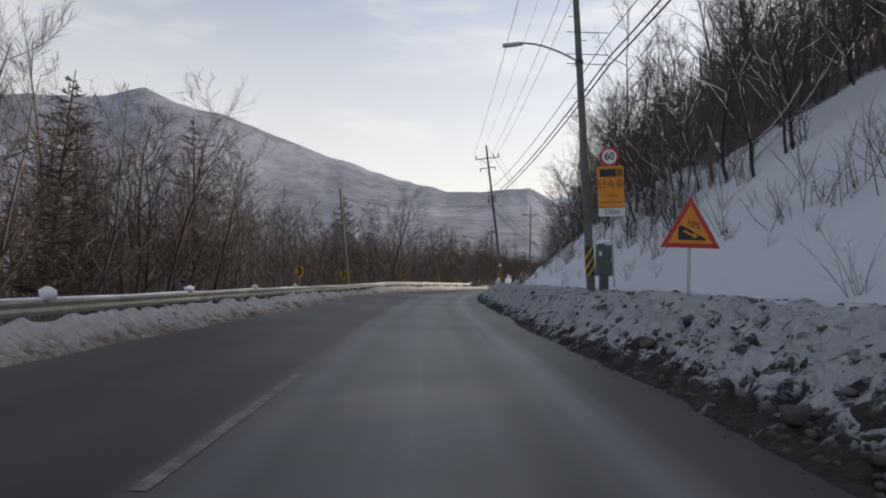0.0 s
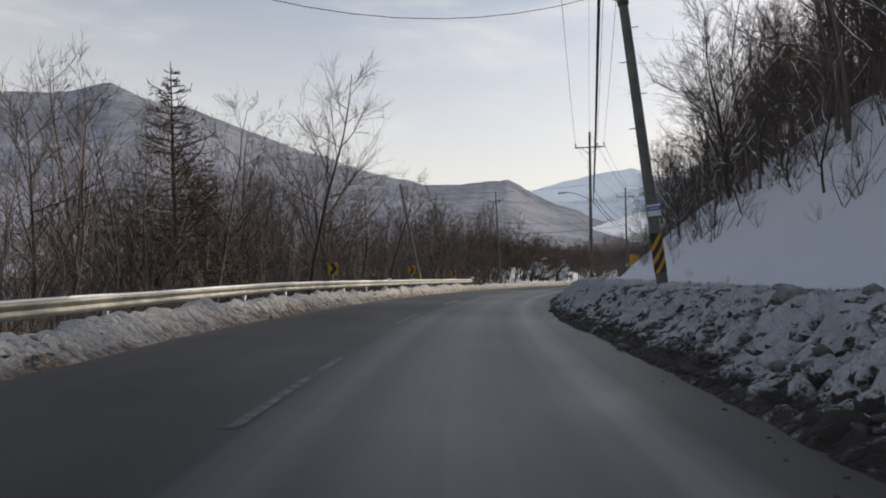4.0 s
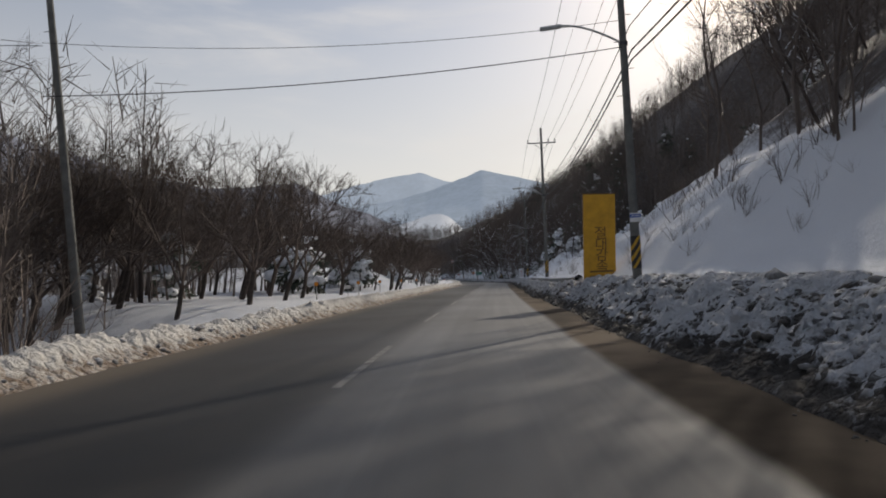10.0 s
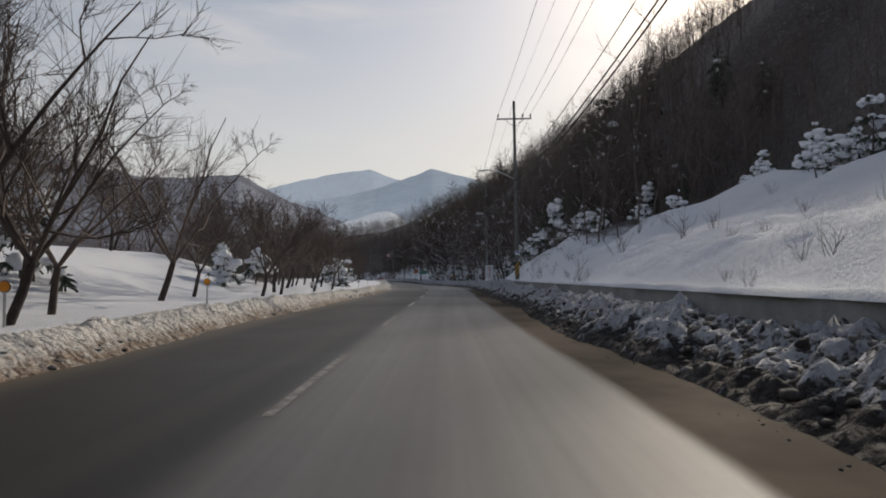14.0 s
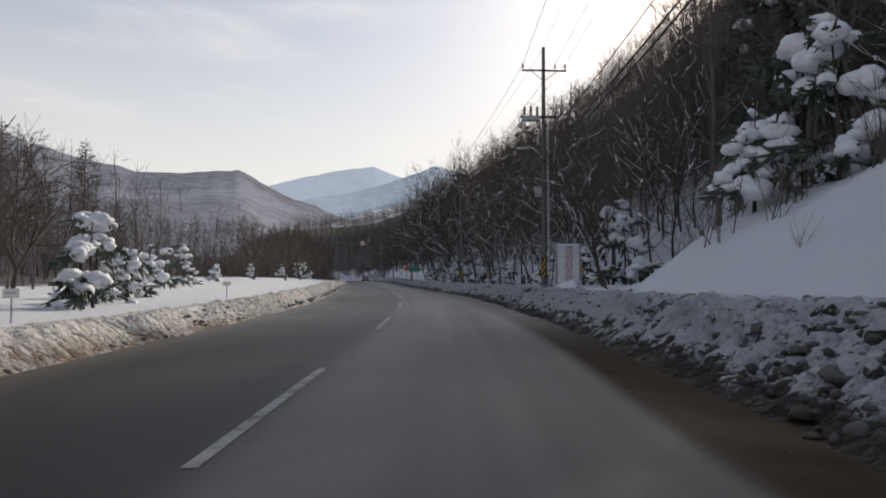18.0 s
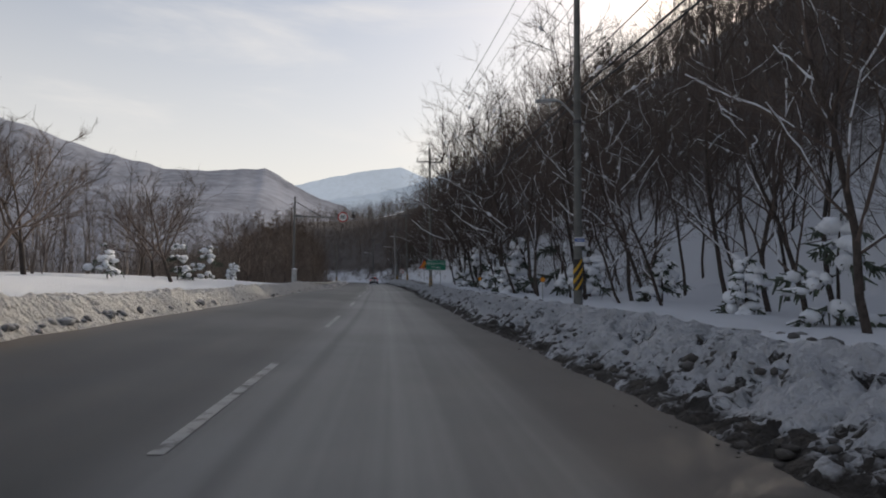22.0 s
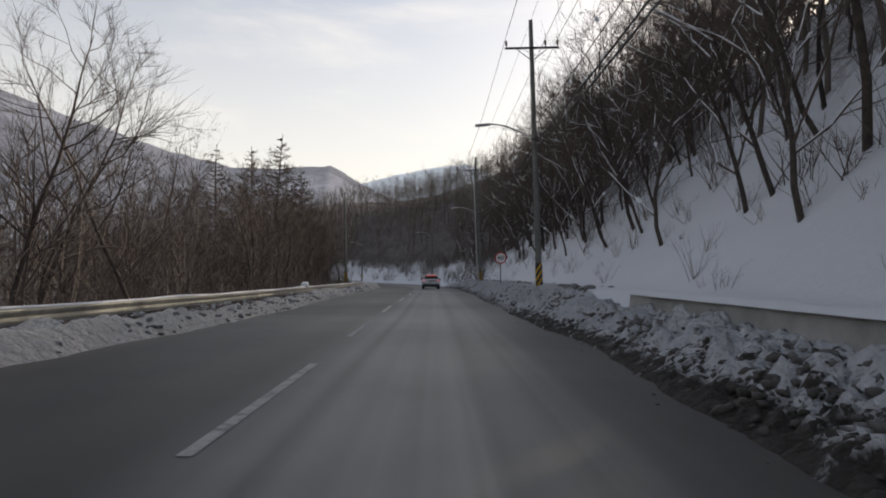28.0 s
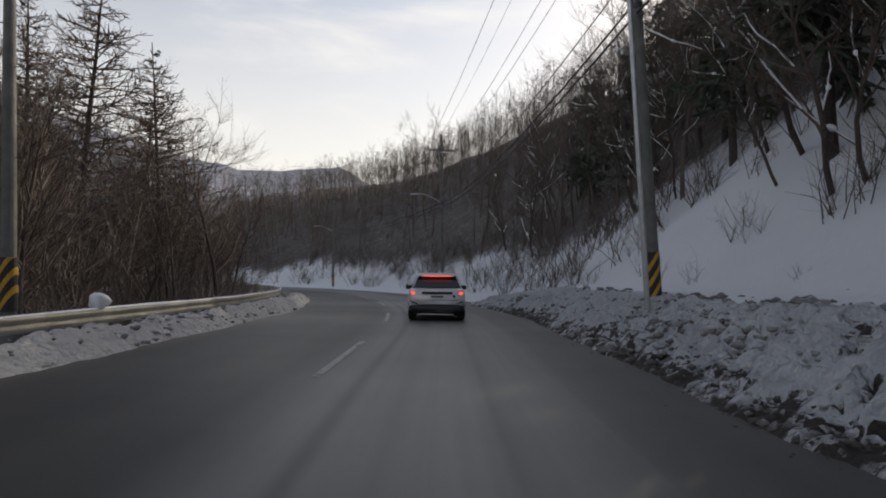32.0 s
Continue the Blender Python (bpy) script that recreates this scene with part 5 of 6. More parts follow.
def pole(s, u, top, lean=(0.0, 0.0), arm=True, lamp=True, guard=True, trafo=False, plate=False, box_at=0.0, base=None, label="tall grey concrete utility pole standing in the snow", light_z=8.0, reach=1.0, second=False, slim=False):
    """A pole; lean: metres by which its head stands aside and ahead."""
    x, y, z = at(s, u)
    z = base if base is not None else z
    h = top - z
    m = pose(x, y, z, 0, 0, turn(s))
    tilt = Vector((0, 0, 1)).rotation_difference(Vector((lean[0] / h, lean[1] / h, 1))).to_matrix().to_4x4()
    ob = thing("utility_pole", m, label, "utility pole", "utility poles")
    mk = lambda name, bm, material, lab="": part(name, bm, material, ob, lab)
    parts = [mk("shaft", cyl(0.062 if slim else 0.155, 0.055 if slim else 0.095, h + 0.4, pose(0, 0, -0.4), 16), M_STEEL if slim else M_POLE)]
    n0 = len(ob.children)
    if guard:
        stripe_band(ob, 0.152, 0.5, 1.55)
    if arm:
        parts.append(mk("crossarm", box((2.5, 0.09, 0.09), pose(0, -0.16, h - 1.35), 0.01), M_DARKSTEEL))
        for dx in (-1.18, 0.62, 1.18):
            bm = bmesh.new()
            add_cyl(bm, 0.02, 0.02, 0.12, pose(dx, -0.16, h - 1.31), 8)
            for k in range(3):
                add_cyl(bm, 0.065, 0.04, 0.07, pose(dx, -0.16, h - 1.21 + 0.075 * k), 10)
            mk("insulator", bm, M_CERAMIC, "brown ribbed insulator")
        for sx in (-1, 1):
            mk("brace", Soup_tube([(0, -0.14, h - 1.95), (0.7 * sx, -0.16, h - 1.4)], 0.02), M_DARKSTEEL)
    if second:
        mk("lower_crossarm", box((1.7, 0.08, 0.08), pose(-0.1, -0.15, h - 2.35), 0.01), M_DARKSTEEL)
        for dx in (-0.85, 0.65):
            mk("insulator", cyl(0.06, 0.035, 0.28, pose(dx, -0.15, h - 2.68), 10), M_CERAMIC, "brown hanging insulator")
    if lamp:
        zl = light_z - z
        a = np.linspace(0, 1, 9)
        arm_pts = np.stack([-2.05 * reach * a, -0.02 + 0 * a, zl - 0.75 + 0.75 * np.sin(a * math.pi / 2)], 1)
        mk("lamp_arm", Soup_tube(arm_pts, 0.035), M_STEEL)
        bm = box((0.72, 0.22, 0.10), pose(-2.05 * reach - 0.3, 0, zl - 0.03, 0, -4, 0), 0.035)
        head = mk("lamp_head", bm, M_STEEL, "flat grey street lamp head")
        part("lens", box((0.5, 0.17, 0.02), pose(-2.05 * reach - 0.33, 0, zl - 0.085, 0, -4, 0), 0.005), M_WHITE, head)
        mk("clamp", cyl(0.15, 0.15, 0.12, pose(0, 0, zl - 0.82), 14), M_DARKSTEEL)
    if trafo:
        for k, dx in enumerate((-0.28, 0.28)):
            bm = cyl(0.19, 0.19, 0.75, pose(dx, -0.22, h - 5.9), 14)
            add_cyl(bm, 0.05, 0.03, 0.25, pose(dx, -0.22, h - 5.15), 8)
            mk("transformer", bm, M_STEEL, "grey cylindrical transformer")
    if plate:
        mk("plate", box((0.34, 0.02, 0.30), pose(0, -0.2, 2.15), 0.004), M_WHITE, "white and blue pole plate")
        mk("plate_band", box((0.34, 0.012, 0.11), pose(0, -0.222, 2.2)), M_BLUE, "blue band with unreadable white marks")
        mk("plate_marks", box((0.24, 0.006, 0.025), pose(0, -0.232, 2.2)), M_WHITE)
    if box_at:
        mk("box", box((0.38, 0.3, 0.55), pose(-0.32, -0.05, box_at), 0.03), M_STEEL, "pale grey equipment box")
    for k in range(0 if slim else int(min(9, (h - 3.4) / 0.9))):
        sx = 1 if k % 2 else -1
        mk("rung", Soup_tube([(0.1 * sx, 0, 2.6 + k * 0.9), (0.3 * sx, 0, 2.6 + k * 0.9)], 0.012), M_DARKSTEEL)
    for c in ob.children:
        c.matrix_local = tilt
    return ob

def Soup_tube(pts, r, sides=6):
    q = Soup(); q.tube(np.array(pts, float), r, sides)
    return q.mesh("rod", None) 

_part = part
def part(name, bm, material, parent, label="", smooth=False):
    """As before; gives a bare mesh its material."""
    if not isinstance(bm, bmesh.types.BMesh) and material is not None and not bm.materials:
        bm.materials.append(material)
    return _part(name, bm, material, parent, label, smooth)

def bracket_rods():
    bm = bmesh.new()
    for z in (8.05, 8.4, 9.2):
        add_box(bm, (1.5, 0.022, 0.022), pose(-0.28, 0.02, z))
    return bm

RIGHT = [(-18, 5.3, 15, (-0.25, 0)), (23.0, 5.66, 15.2, (-1.0, 0)), (68.0, 5.2, 15.6, (-2.05, -0.5)), (106.6, 5.1, 13.7, (-0.2, 0.75)), (149.3, 5.15, 14.3, (-0.2, -0.25)), (185.9, 5.06, 14.45, (0, 0)), (228.5, 5.05, 14.25, (-0.05, 0)),
         (269.6, 6.12, 14.1, (0.1, 0)), (305.3, 6.45, 14.1, (-0.1, 0)), (346.6, 4.6, 14.2, (-0.3, 0)), (393.3, 4.8, 13.3, (-0.525, 0)), (429.2, 4.8, 13.5, (-0.725, 0)), (468, 5.2, 13.5, (-0.25, 0)), (505, 5.2, 13.5, (-0.15, 0))]
LIGHT_Z = [9.6, 10.1, 9.6, 8.6, 9.7, 9.2, 9.2, 8.5, 7.9, 9.0, 8.5, 8.5, 8.5, 8.5]
for k, (s, u, top, ln) in enumerate(RIGHT):
    post = pole(s, u, top, ln, trafo=k in (2,), plate=k in (2, 4, 6, 8), box_at=5.2 if k == 7 else 0, light_z=LIGHT_Z[k], reach=0.4 if k in (7, 8) else 1.0, second=k in (1, 2))
    if k == 1:
        part("cable_bracket", bracket_rods(), M_DARKSTEEL, post)
pole(269.4, 6.36, 9.6, (0, 0), arm=False, lamp=False, guard=False, slim=True, label="slim grey steel pole beside the utility pole")
pole(428.6, 4.45, 11.5, (-.6, 0), arm=False, lamp=False, guard=False, slim=True, label="slim grey steel pole beside the utility pole")
LEFT = [(60.0, -8.9, 10.1, (-1.6, 1.75), 0.3), (107.3, -9.9, 10.0, (-2.25, 0.2), 0.3), (148.5, -13.5, 14.3, (-0.65, -0.75), 0.4), (427.0, -8.4, 8.8, (-0.3, 0), 0.2)]
for k, (s, u, top, ln, base) in enumerate(LEFT):
    pole(s, u, top, ln, arm=k == 2, lamp=False, guard=k != 2, base=base, label="leaning old utility pole behind the guardrail" if k < 2 else "old utility pole beside the road")

def head_of(rec, dx, dz):
    """World place at the head of a pole: dx across it, dz below its top."""
    s, u, top, ln = rec[:4]
    x, y = spot(s + ln[1], u + ln[0] + dx)
    return np.array([float(x), float(y), top - dz])

def wire(a, b, sag, r, label="thin black overhead wire between poles", group="overhead wires"):
    t = np.linspace(0, 1, 15)[:, None]
    p = a + (b - a) * t
    p[:, 2] -= sag * 4 * (t[:, 0] - t[:, 0] ** 2)
    q = Soup(); q.tube(p, r, 5)
    return tagged(new("overhead_wire", q.mesh("overhead_wire", M_WIRE, True)), label, "wire", group)
for k in range(len(RIGHT) - 1):
    a, b = RIGHT[k], RIGHT[k + 1]
    for dx in (-1.18, 0.62, 1.18):
        wire(head_of(a, dx, 1.0), head_of(b, dx, 1.0), 0.55, 0.012)
    wire(head_of(a, 0, 0.05), head_of(b, 0, 0.05), 0.4, 0.008)
    out = lambda q: 1.2 if q == 1 else 0.0
    for dx, dz, r in ((0.3, 4.8, 0.018), (0.34, 5.6, 0.03), (0.3, 5.95, 0.03)):
        wire(head_of(a, dx + out(k), dz), head_of(b, dx + out(k + 1), dz), 0.7, r, "thick black telephone cable between poles", "telephone cables")
# crossing spans
P3L, P4R = LEFT[2], RIGHT[4]
for dx, dz in ((0.1, 1.4), (0.1, 1.75), (0.1, 1.55)):
    wire(head_of(P3L, dx, dz), head_of(P4R, dx - 1.2, dz + 0.3), 0.25, 0.012)
wire(head_of(P3L, 0, 4.6), head_of(P4R, 0, 4.6), 0.5, 0.01)
wire(head_of(P3L, 0, 6.4), head_of(P4R, 0, 5.5), 0.35, 0.018)
wire(head_of(LEFT[1], 0, 1.1), head_of(RIGHT[3], 0, 4.5), 0.3, 0.009)
wire(head_of(LEFT[1], 0, 1.3), head_of(P3L, 0, 6.3), 0.4, 0.012)
wire(head_of(LEFT[0], 0, 0.3), head_of(RIGHT[2], 0, 6.5), 1.3, 0.009)
wire(head_of(LEFT[0], 0, 0.7), head_of(RIGHT[2], 0, 6.8), 1.6, 0.009)
wire(head_of(LEFT[3], 0, 0.3), head_of(RIGHT[11], 0, 4.4), 0.3, 0.009)
wire(head_of(LEFT[3], 0, 0.7), head_of(RIGHT[11], 0, 4.8), 0.3, 0.009)
far_l = np.array([*[float(q) for q in spot(125, -60)], 11.5])
for dz in (1.4, 1.7, 2.0, 4.7):
    wire(head_of(P3L, 0, dz), far_l + (0, 0, -dz), 0.8, 0.012)
for sx in (-0.55, 0.0, 0.55):
    m = pose(*head_of(P3L, sx, 1.75), 0, 0, turn(148)) 
    ob = thing("insulator_string", m, "dark string insulator on the pole head", "insulator", "string insulators")
    bm = bmesh.new()
    for k in range(4):
        add_cyl(bm, 0.07, 0.05, 0.07, pose(0, 0, 0.09 * k), 10)
    part("discs", bm, M_CERAMIC, ob)
    part("pin", cyl(0.02, 0.02, 0.4, pose(0, 0, -0.05), 6), M_DARKSTEEL, ob)
# the arm with three insulators and the fuse box on the pole by the stone sign
ob = thing("switch_gear", pose(*head_of(RIGHT[7], 0, 3.6), 0, 0, turn(270)), "grey pole-top switchgear with brown bushings", "switchgear")
part("beam", box((2.0, 0.12, 0.12), pose(-0.35, -0.18, -0.35), 0.01), M_DARKSTEEL, ob)
for dx in (-1.15, -0.8, -0.45):
    bm = bmesh.new()
    for k in range(5):
        add_cyl(bm, 0.075, 0.05, 0.09, pose(dx, -0.3, -0.28 + 0.1 * k), 10)
    part("bushing", bm, M_CERAMIC, ob)
part("tray", box((1.0, 0.35, 0.22), pose(-0.8, -0.3, -0.5), 0.03), M_STEEL, ob)

# ================= writing =================
def letters(body, size, material, depth=0.004, bold=0.0):
    c = bpy.data.curves.new("writing", "FONT")
    c.body, c.size, c.extrude, c.align_x, c.align_y = body, size, depth, "CENTER", "CENTER"
    c.offset = bold
    tmp = bpy.data.objects.new("writing", c)
    scene.collection.objects.link(tmp)
    bpy.context.view_layer.update()
    me = bpy.data.meshes.new_from_object(tmp.evaluated_get(bpy.context.evaluated_depsgraph_get()))
    bpy.data.objects.remove(tmp)
    bpy.data.curves.remove(c)
    me.transform(pose(0, 0, 0, 90, 0, 0))
    me.materials.clear(); me.materials.append(material)
    return me

def prism(points, thick, m=Matrix()):
    """An upright plate from outline points (x, z), facing -y."""
    bm = bmesh.new()
    a = [bm.verts.new(m @ Vector((x, -thick / 2, z))) for x, z in points]
    b = [bm.verts.new(m @ Vector((x, thick / 2, z))) for x, z in points]
    n = len(points)
    bm.faces.new(a); bm.faces.new(b[::-1])
    for i in range(n):
        bm.faces.new((a[i], b[i], b[(i + 1) % n], a[(i + 1) % n]))
    return bm

def disc_points(r, n=36, cx=0.0, cz=0.0):
    return [(cx + r * math.cos(k * 2 * math.pi / n), cz + r * math.sin(k * 2 * math.pi / n)) for k in range(n)]

def tri_points(side, cz=0.0):
    h = side * 0.866
    return [(-side / 2, cz - h / 3), (side / 2, cz - h / 3), (0, cz + 2 * h / 3)]

def speed_sign(parent, z, r, ink="60"):
    part("rim", prism(disc_points(r, cz=z), 0.02), M_RED, parent, "red rim")
    part("face", prism(disc_points(r * 0.78, cz=z), 0.012, pose(0, -0.014, 0)), M_WHITE, parent, "white sign face")
    w = part("number", letters(ink, r * 1.05, M_BLACK, bold=r * 0.018), None, parent, "black figures 60")
    w.location = (0, -0.024, z - 0.0)

def sign_thing(name, s, u, label, z=None, spin=0.0):
    x, y, zz = at(s, u)
    return thing(name, pose(x, y, zz if z is None else z, 0, 0, turn(s) + spin), label, "road sign")

# speed-camera sign
ob = sign_thing("camera_warning_sign", 20.6, 5.82, "yellow speed-camera warning sign with a 60 disc on a grey post", 1.38)
lean_m = pose(0, 0, 0, 0, -3.4, 0)
part("post", cyl(0.035, 0.035, 5.4, pose(0, 0.06, 0), 10), M_STEEL, ob)
part("board", box((1.0, 0.03, 1.55), pose(0, -0.05, 3.75), 0.02), M_ORANGE, ob)
part("board_edge", prism([(-.5, 2.98), (.5, 2.98), (.5, 4.53), (-.5, 4.53)], 0.02, pose(0, -0.03, 0)), M_BLACK, ob)
part("distance_plate", box((1.0, 0.03, 0.32), pose(0, -0.05, 2.79), 0.012), M_WHITE, ob, "white plate reading 250m")
bm = box((0.62, 0.012, 0.30), pose(-0.1, -0.073, 4.27), 0.01)
for k in range(3):
    add_box(bm, (0.05, 0.012, 0.30), pose(0.27 + 0.07 * k, -0.073, 4.27))
part("camera_symbol", bm, M_BLACK, ob, "black camera symbol")
for body, size, z, me in (("단속중", 0.36, 3.83, M_BLACK), ("Police", 0.22, 3.42, M_BROWNINK), ("enforcement", 0.155, 3.17, M_BROWNINK), ("250m", 0.27, 2.79, M_BLACK)):
    w = part("writing", letters(body, size, me), None, ob)
    w.location = (0, -0.072, z)
speed_sign(ob, 4.9, 0.36)
bpy.context.view_layer.update()
for c in ob.children:
    c.matrix_local = Matrix.Scale(0.84, 4) @ lean_m @ c.matrix_local
# cabinet
x, y, z = at(21.4, 5.68)
ob = thing("roadside_cabinet", pose(x, y, 1.2, 0, 0, turn(23)) @ Matrix.Diagonal((0.68, 0.8, 0.92, 1)), "dark grey-green control cabinet on a pedestal with snow on top", "cabinet")
part("pedestal", box((0.38, 0.32, 0.7), pose(0, 0, 0.25), 0.02), M_CABINET, ob)
body = part("body", box((0.74, 0.42, 1.12), pose(0, 0, 1.12), 0.03), M_CABINET, ob)
part("door", box((0.62, 0.02, 1.0), pose(0, -0.22, 1.12), 0.01), M_CABINET, body)
part("meter", box((0.12, 0.03, 0.16), pose(-0.26, -0.235, 1.34), 0.01), M_WHITE, body)
part("handle", box((0.03, 0.04, 0.14), pose(0.24, -0.24, 1.1), 0.008), M_STEEL, body)
q = Soup(); q.add(*blob(np.random.default_rng(3), (0, 0, 1.72), 0.33, 0.42, 2))
part("snow_cap", q.mesh("snow_cap", M_CLEAN, True), None, ob, "cap of snow")

def warning_triangle(s, u, base, side, zc, label, kind):
    ob = sign_thing("warning_sign", s, u, label, base)
    part("post", cyl(0.035, 0.035, zc - base + 0.2, Matrix(), 10), M_STEEL, ob)
    z = zc - base
    part("border", prism(tri_points(side, z), 0.02, pose(0, -0.05, 0)), M_RED, ob, "red border")
    part("face", prism(tri_points(side * 0.74, z), 0.012, pose(0, -0.066, 0)), M_ORANGE, ob, "orange-yellow face")
    if kind == "slope":
        part("symbol", prism([(-0.27, z + 0.05), (-0.22, z + 0.12), (0.33, z - 0.17), (0.33, z - 0.21), (-0.27, z - 0.21)], 0.008, pose(0, -0.075, 0)), M_BLACK, ob, "black slope symbol")
        part("arrow", prism([(-0.17, z - 0.03), (-0.15, z + 0.01), (0.06, z - 0.09), (0.08, z - 0.05), (0.16, z - 0.14), (0.03, z - 0.17), (0.05, z - 0.13)], 0.006, pose(0, -0.082, 0)), M_ORANGE, ob, "yellow arrow pointing down")
        w = part("writing", letters("10%", 0.19, M_BLACK), None, ob)
        w.matrix_local = pose(0.06, -0.08, z + 0.13, 0, 18, 0)
    else:
        part("cliff", prism([(0.0, z - 0.24), (0.06, z + 0.2), (0.13, z + 0.24), (0.16, z + 0.05), (0.24, z - 0.02), (0.36, z - 0.24)], 0.008, pose(0, -0.075, 0)), M_BLACK, ob, "black cliff symbol")
        bm = bmesh.new()
        for dx, dz, r in ((-0.02, 0.14, .025), (-0.06, 0.05, .03), (-0.10, -0.04, .03), (-0.13, -0.12, .035), (-0.2, -0.2, .06), (-0.1, -0.21, .04)):
            add_cyl(bm, r, r, 0.012, pose(dx, -0.07, z + dz, 90), 8)
        part("rocks", bm, M_BLACK, ob, "black falling rocks")
    return ob
warning_triangle(14.1, 5.62, 1.2, 1.3, 2.64, "red-bordered yellow 10% descent warning sign on a post", "slope")
warning_triangle(363.0, 5.0, 1.15, 1.28, 3.05, "red-bordered yellow falling rocks warning sign on a post", "rocks")

# yellow slow-down banner board
ob = sign_thing("slow_down_board", 157.3, 5.25, "tall faded yellow board with brown Korean writing", 1.0)
part("board", box((1.42, 0.12, 3.95), pose(0, 0, 1.95, 0, 2, 0), 0.03), M_BANNER, ob)
for k, ch in enumerate("절대감속"):
    w = part("writing", letters(ch, 0.62, M_BROWNINK), None, ob); w.matrix_local = pose(0.06, -0.068, 2.15 - 0.5 * k, 0, 2, 0)
part("writing", prism([(-.5, 0.42), (.55, 0.42), (.55, 0.5), (-.5, 0.5)], 0.004, pose(0, -0.066, 0)), M_BROWNINK, ob, "unreadable brown line")
part("writing", prism([(-.5, 0.2), (.45, 0.2), (.45, 0.28), (-.5, 0.28)], 0.004, pose(0, -0.066, 0)), M_BROWNINK, ob, "unreadable brown line")
part("frame", box((1.5, 0.05, 0.06), pose(0.07, 0.0, 3.95, 0, 2, 0), 0.01), M_BROWNINK, ob)

# ice warning board
ob = sign_thing("ice_warning_board", 262.9, 5.75, "snow-capped pale board with faded red Korean writing", 0.75)
part("panel", box((0.98, 0.22, 2.05), pose(0, 0, 0.95), 0.04), M_STONE, ob)
for sx in (-0.52, 0.52):
    part("frame_post", box((0.05, 0.26, 2.1), pose(sx, 0, 1.0), 0.01), M_STEEL, ob)
part("prop", Soup_tube([(-0.55, 0.05, 1.8), (-0.78, -0.05, -0.1)], 0.03), M_DARKSTEEL, ob)
for k, ch in enumerate("결빙잦은"):
    w = part("writing", letters(ch, 0.46, M_REDINK), None, ob); w.location = (0.02, -0.118, 1.78 - 0.42 * k)
q = Soup()
for k in range(5):
    q.add(*blob(np.random.default_rng(k), (-0.36 + 0.18 * k, 0, 2.0), 0.18, 0.4, 2))
part("snow_cap", q.mesh("snow_cap", M_CLEAN, True), None, ob, "cap of snow")
q = Soup()
q.add(*blob(np.random.default_rng(20), (0, -0.3, 0.0), 0.75, 0.5, 3))
part("snow_drift", q.mesh("snow_drift", M_CLEAN, True), None, ob, "snow heaped at its foot")

# green spray-section sign
ob = sign_thing("green_road_sign", 345.2, 4.95, "green road sign with white Korean writing on two posts", 0.8)
for sx in (-0.45, 0.45):
    part("post", cyl(0.035, 0.035, 2.2, pose(sx, 0, 0), 10), M_STEEL, ob)
part("board", box((1.85, 0.03, 0.95), pose(0, -0.05, 2.05), 0.03), M_GREEN, ob)
part("border", prism([(-.88, 1.62), (.88, 1.62), (.88, 1.635), (-.88, 1.635)], 0.005, pose(0, -0.067, 0)), M_WHITE, ob)
part("border", prism([(-.88, 2.465), (.88, 2.465), (.88, 2.48), (-.88, 2.48)], 0.005, pose(0, -0.067, 0)), M_WHITE, ob)
for body, size, z in (("염수분사구간", 0.30, 2.17), ("전방 300m", 0.19, 1.83)):
    w = part("writing", letters(body, size, M_WHITE), None, ob); w.location = (0, -0.07, z)

# 60 sign on its own post
ob = sign_thing("speed_limit_sign", 409.0, 4.62, "round red-rimmed 60 speed limit sign on a post", 1.15)
part("post", cyl(0.035, 0.035, 1.9, pose(0, 0.05, -0.2), 10), M_DARKSTEEL, ob, "dark steel post")
speed_sign(ob, 1.6, 0.41)

# speed-camera gantry
x, y = spot(343.8, -8.1)
ob = thing("camera_gantry", pose(float(x), float(y), 0.2, 0, 0, turn(343.8)), "grey steel speed-camera gantry reaching over the road", "gantry")
part("column", cyl(0.12, 0.09, 8.2, Matrix(), 16), M_GANTRY, ob)
part("boom", Soup_tube([(-0.25, 0, 6.45), (5.6, 0, 6.35)], 0.05, 10), M_GANTRY, ob)
part("boom_socket", box((0.8, 0.3, 0.24), pose(0.3, 0, 6.45), 0.04), M_GANTRY, ob)
part("stay", Soup_tube([(0, 0, 7.8), (2.35, 0, 6.45)], 0.035, 8), M_DARKSTEEL, ob)
part("stay_cable", Soup_tube([(0, 0, 8.3), (4.2, 0, 6.45)], 0.008, 5), M_DARKSTEEL, ob)
disc = part("limit_disc", prism(disc_points(0.46, cx=4.35, cz=6.42), 0.03, pose(0, -0.1, 0)), M_RED, ob, "red-rimmed 60 disc")
part("disc_face", prism(disc_points(0.36, cx=4.35, cz=6.42), 0.012, pose(0, -0.122, 0)), M_WHITE, disc)
w = part("number", letters("60", 0.47, M_BLACK, bold=0.009), None, disc); w.location = (4.35, -0.132, 6.42)
camb = part("camera", box((0.42, 0.5, 0.28), pose(5.3, -0.05, 6.85), 0.03), M_STEEL, ob, "pale box camera")
part("camera_neck", cyl(0.06, 0.1, 0.4, pose(5.3, -0.02, 6.38), 10), M_DARKSTEEL, camb)
part("camera_lens", cyl(0.08, 0.08, 0.05, pose(5.3, -0.3, 6.85, 90), 12), M_BLACK, camb)
part("camera_lamp", box((0.3, 0.2, 0.14), pose(5.05, -0.1, 6.25), 0.03), M_STEEL, camb)
cab = part("cabinet", box((0.42, 0.4, 1.2), pose(0.12, -0.3, 1.0), 0.03), M_STEEL, ob, "pale grey control cabinet")
q = Soup(); q.add(*blob(np.random.default_rng(9), (0.12, -0.3, 1.62), 0.22, 0.3, 2))
part("snow_cap", q.mesh("snow_cap", M_CLEAN, True), None, cab)

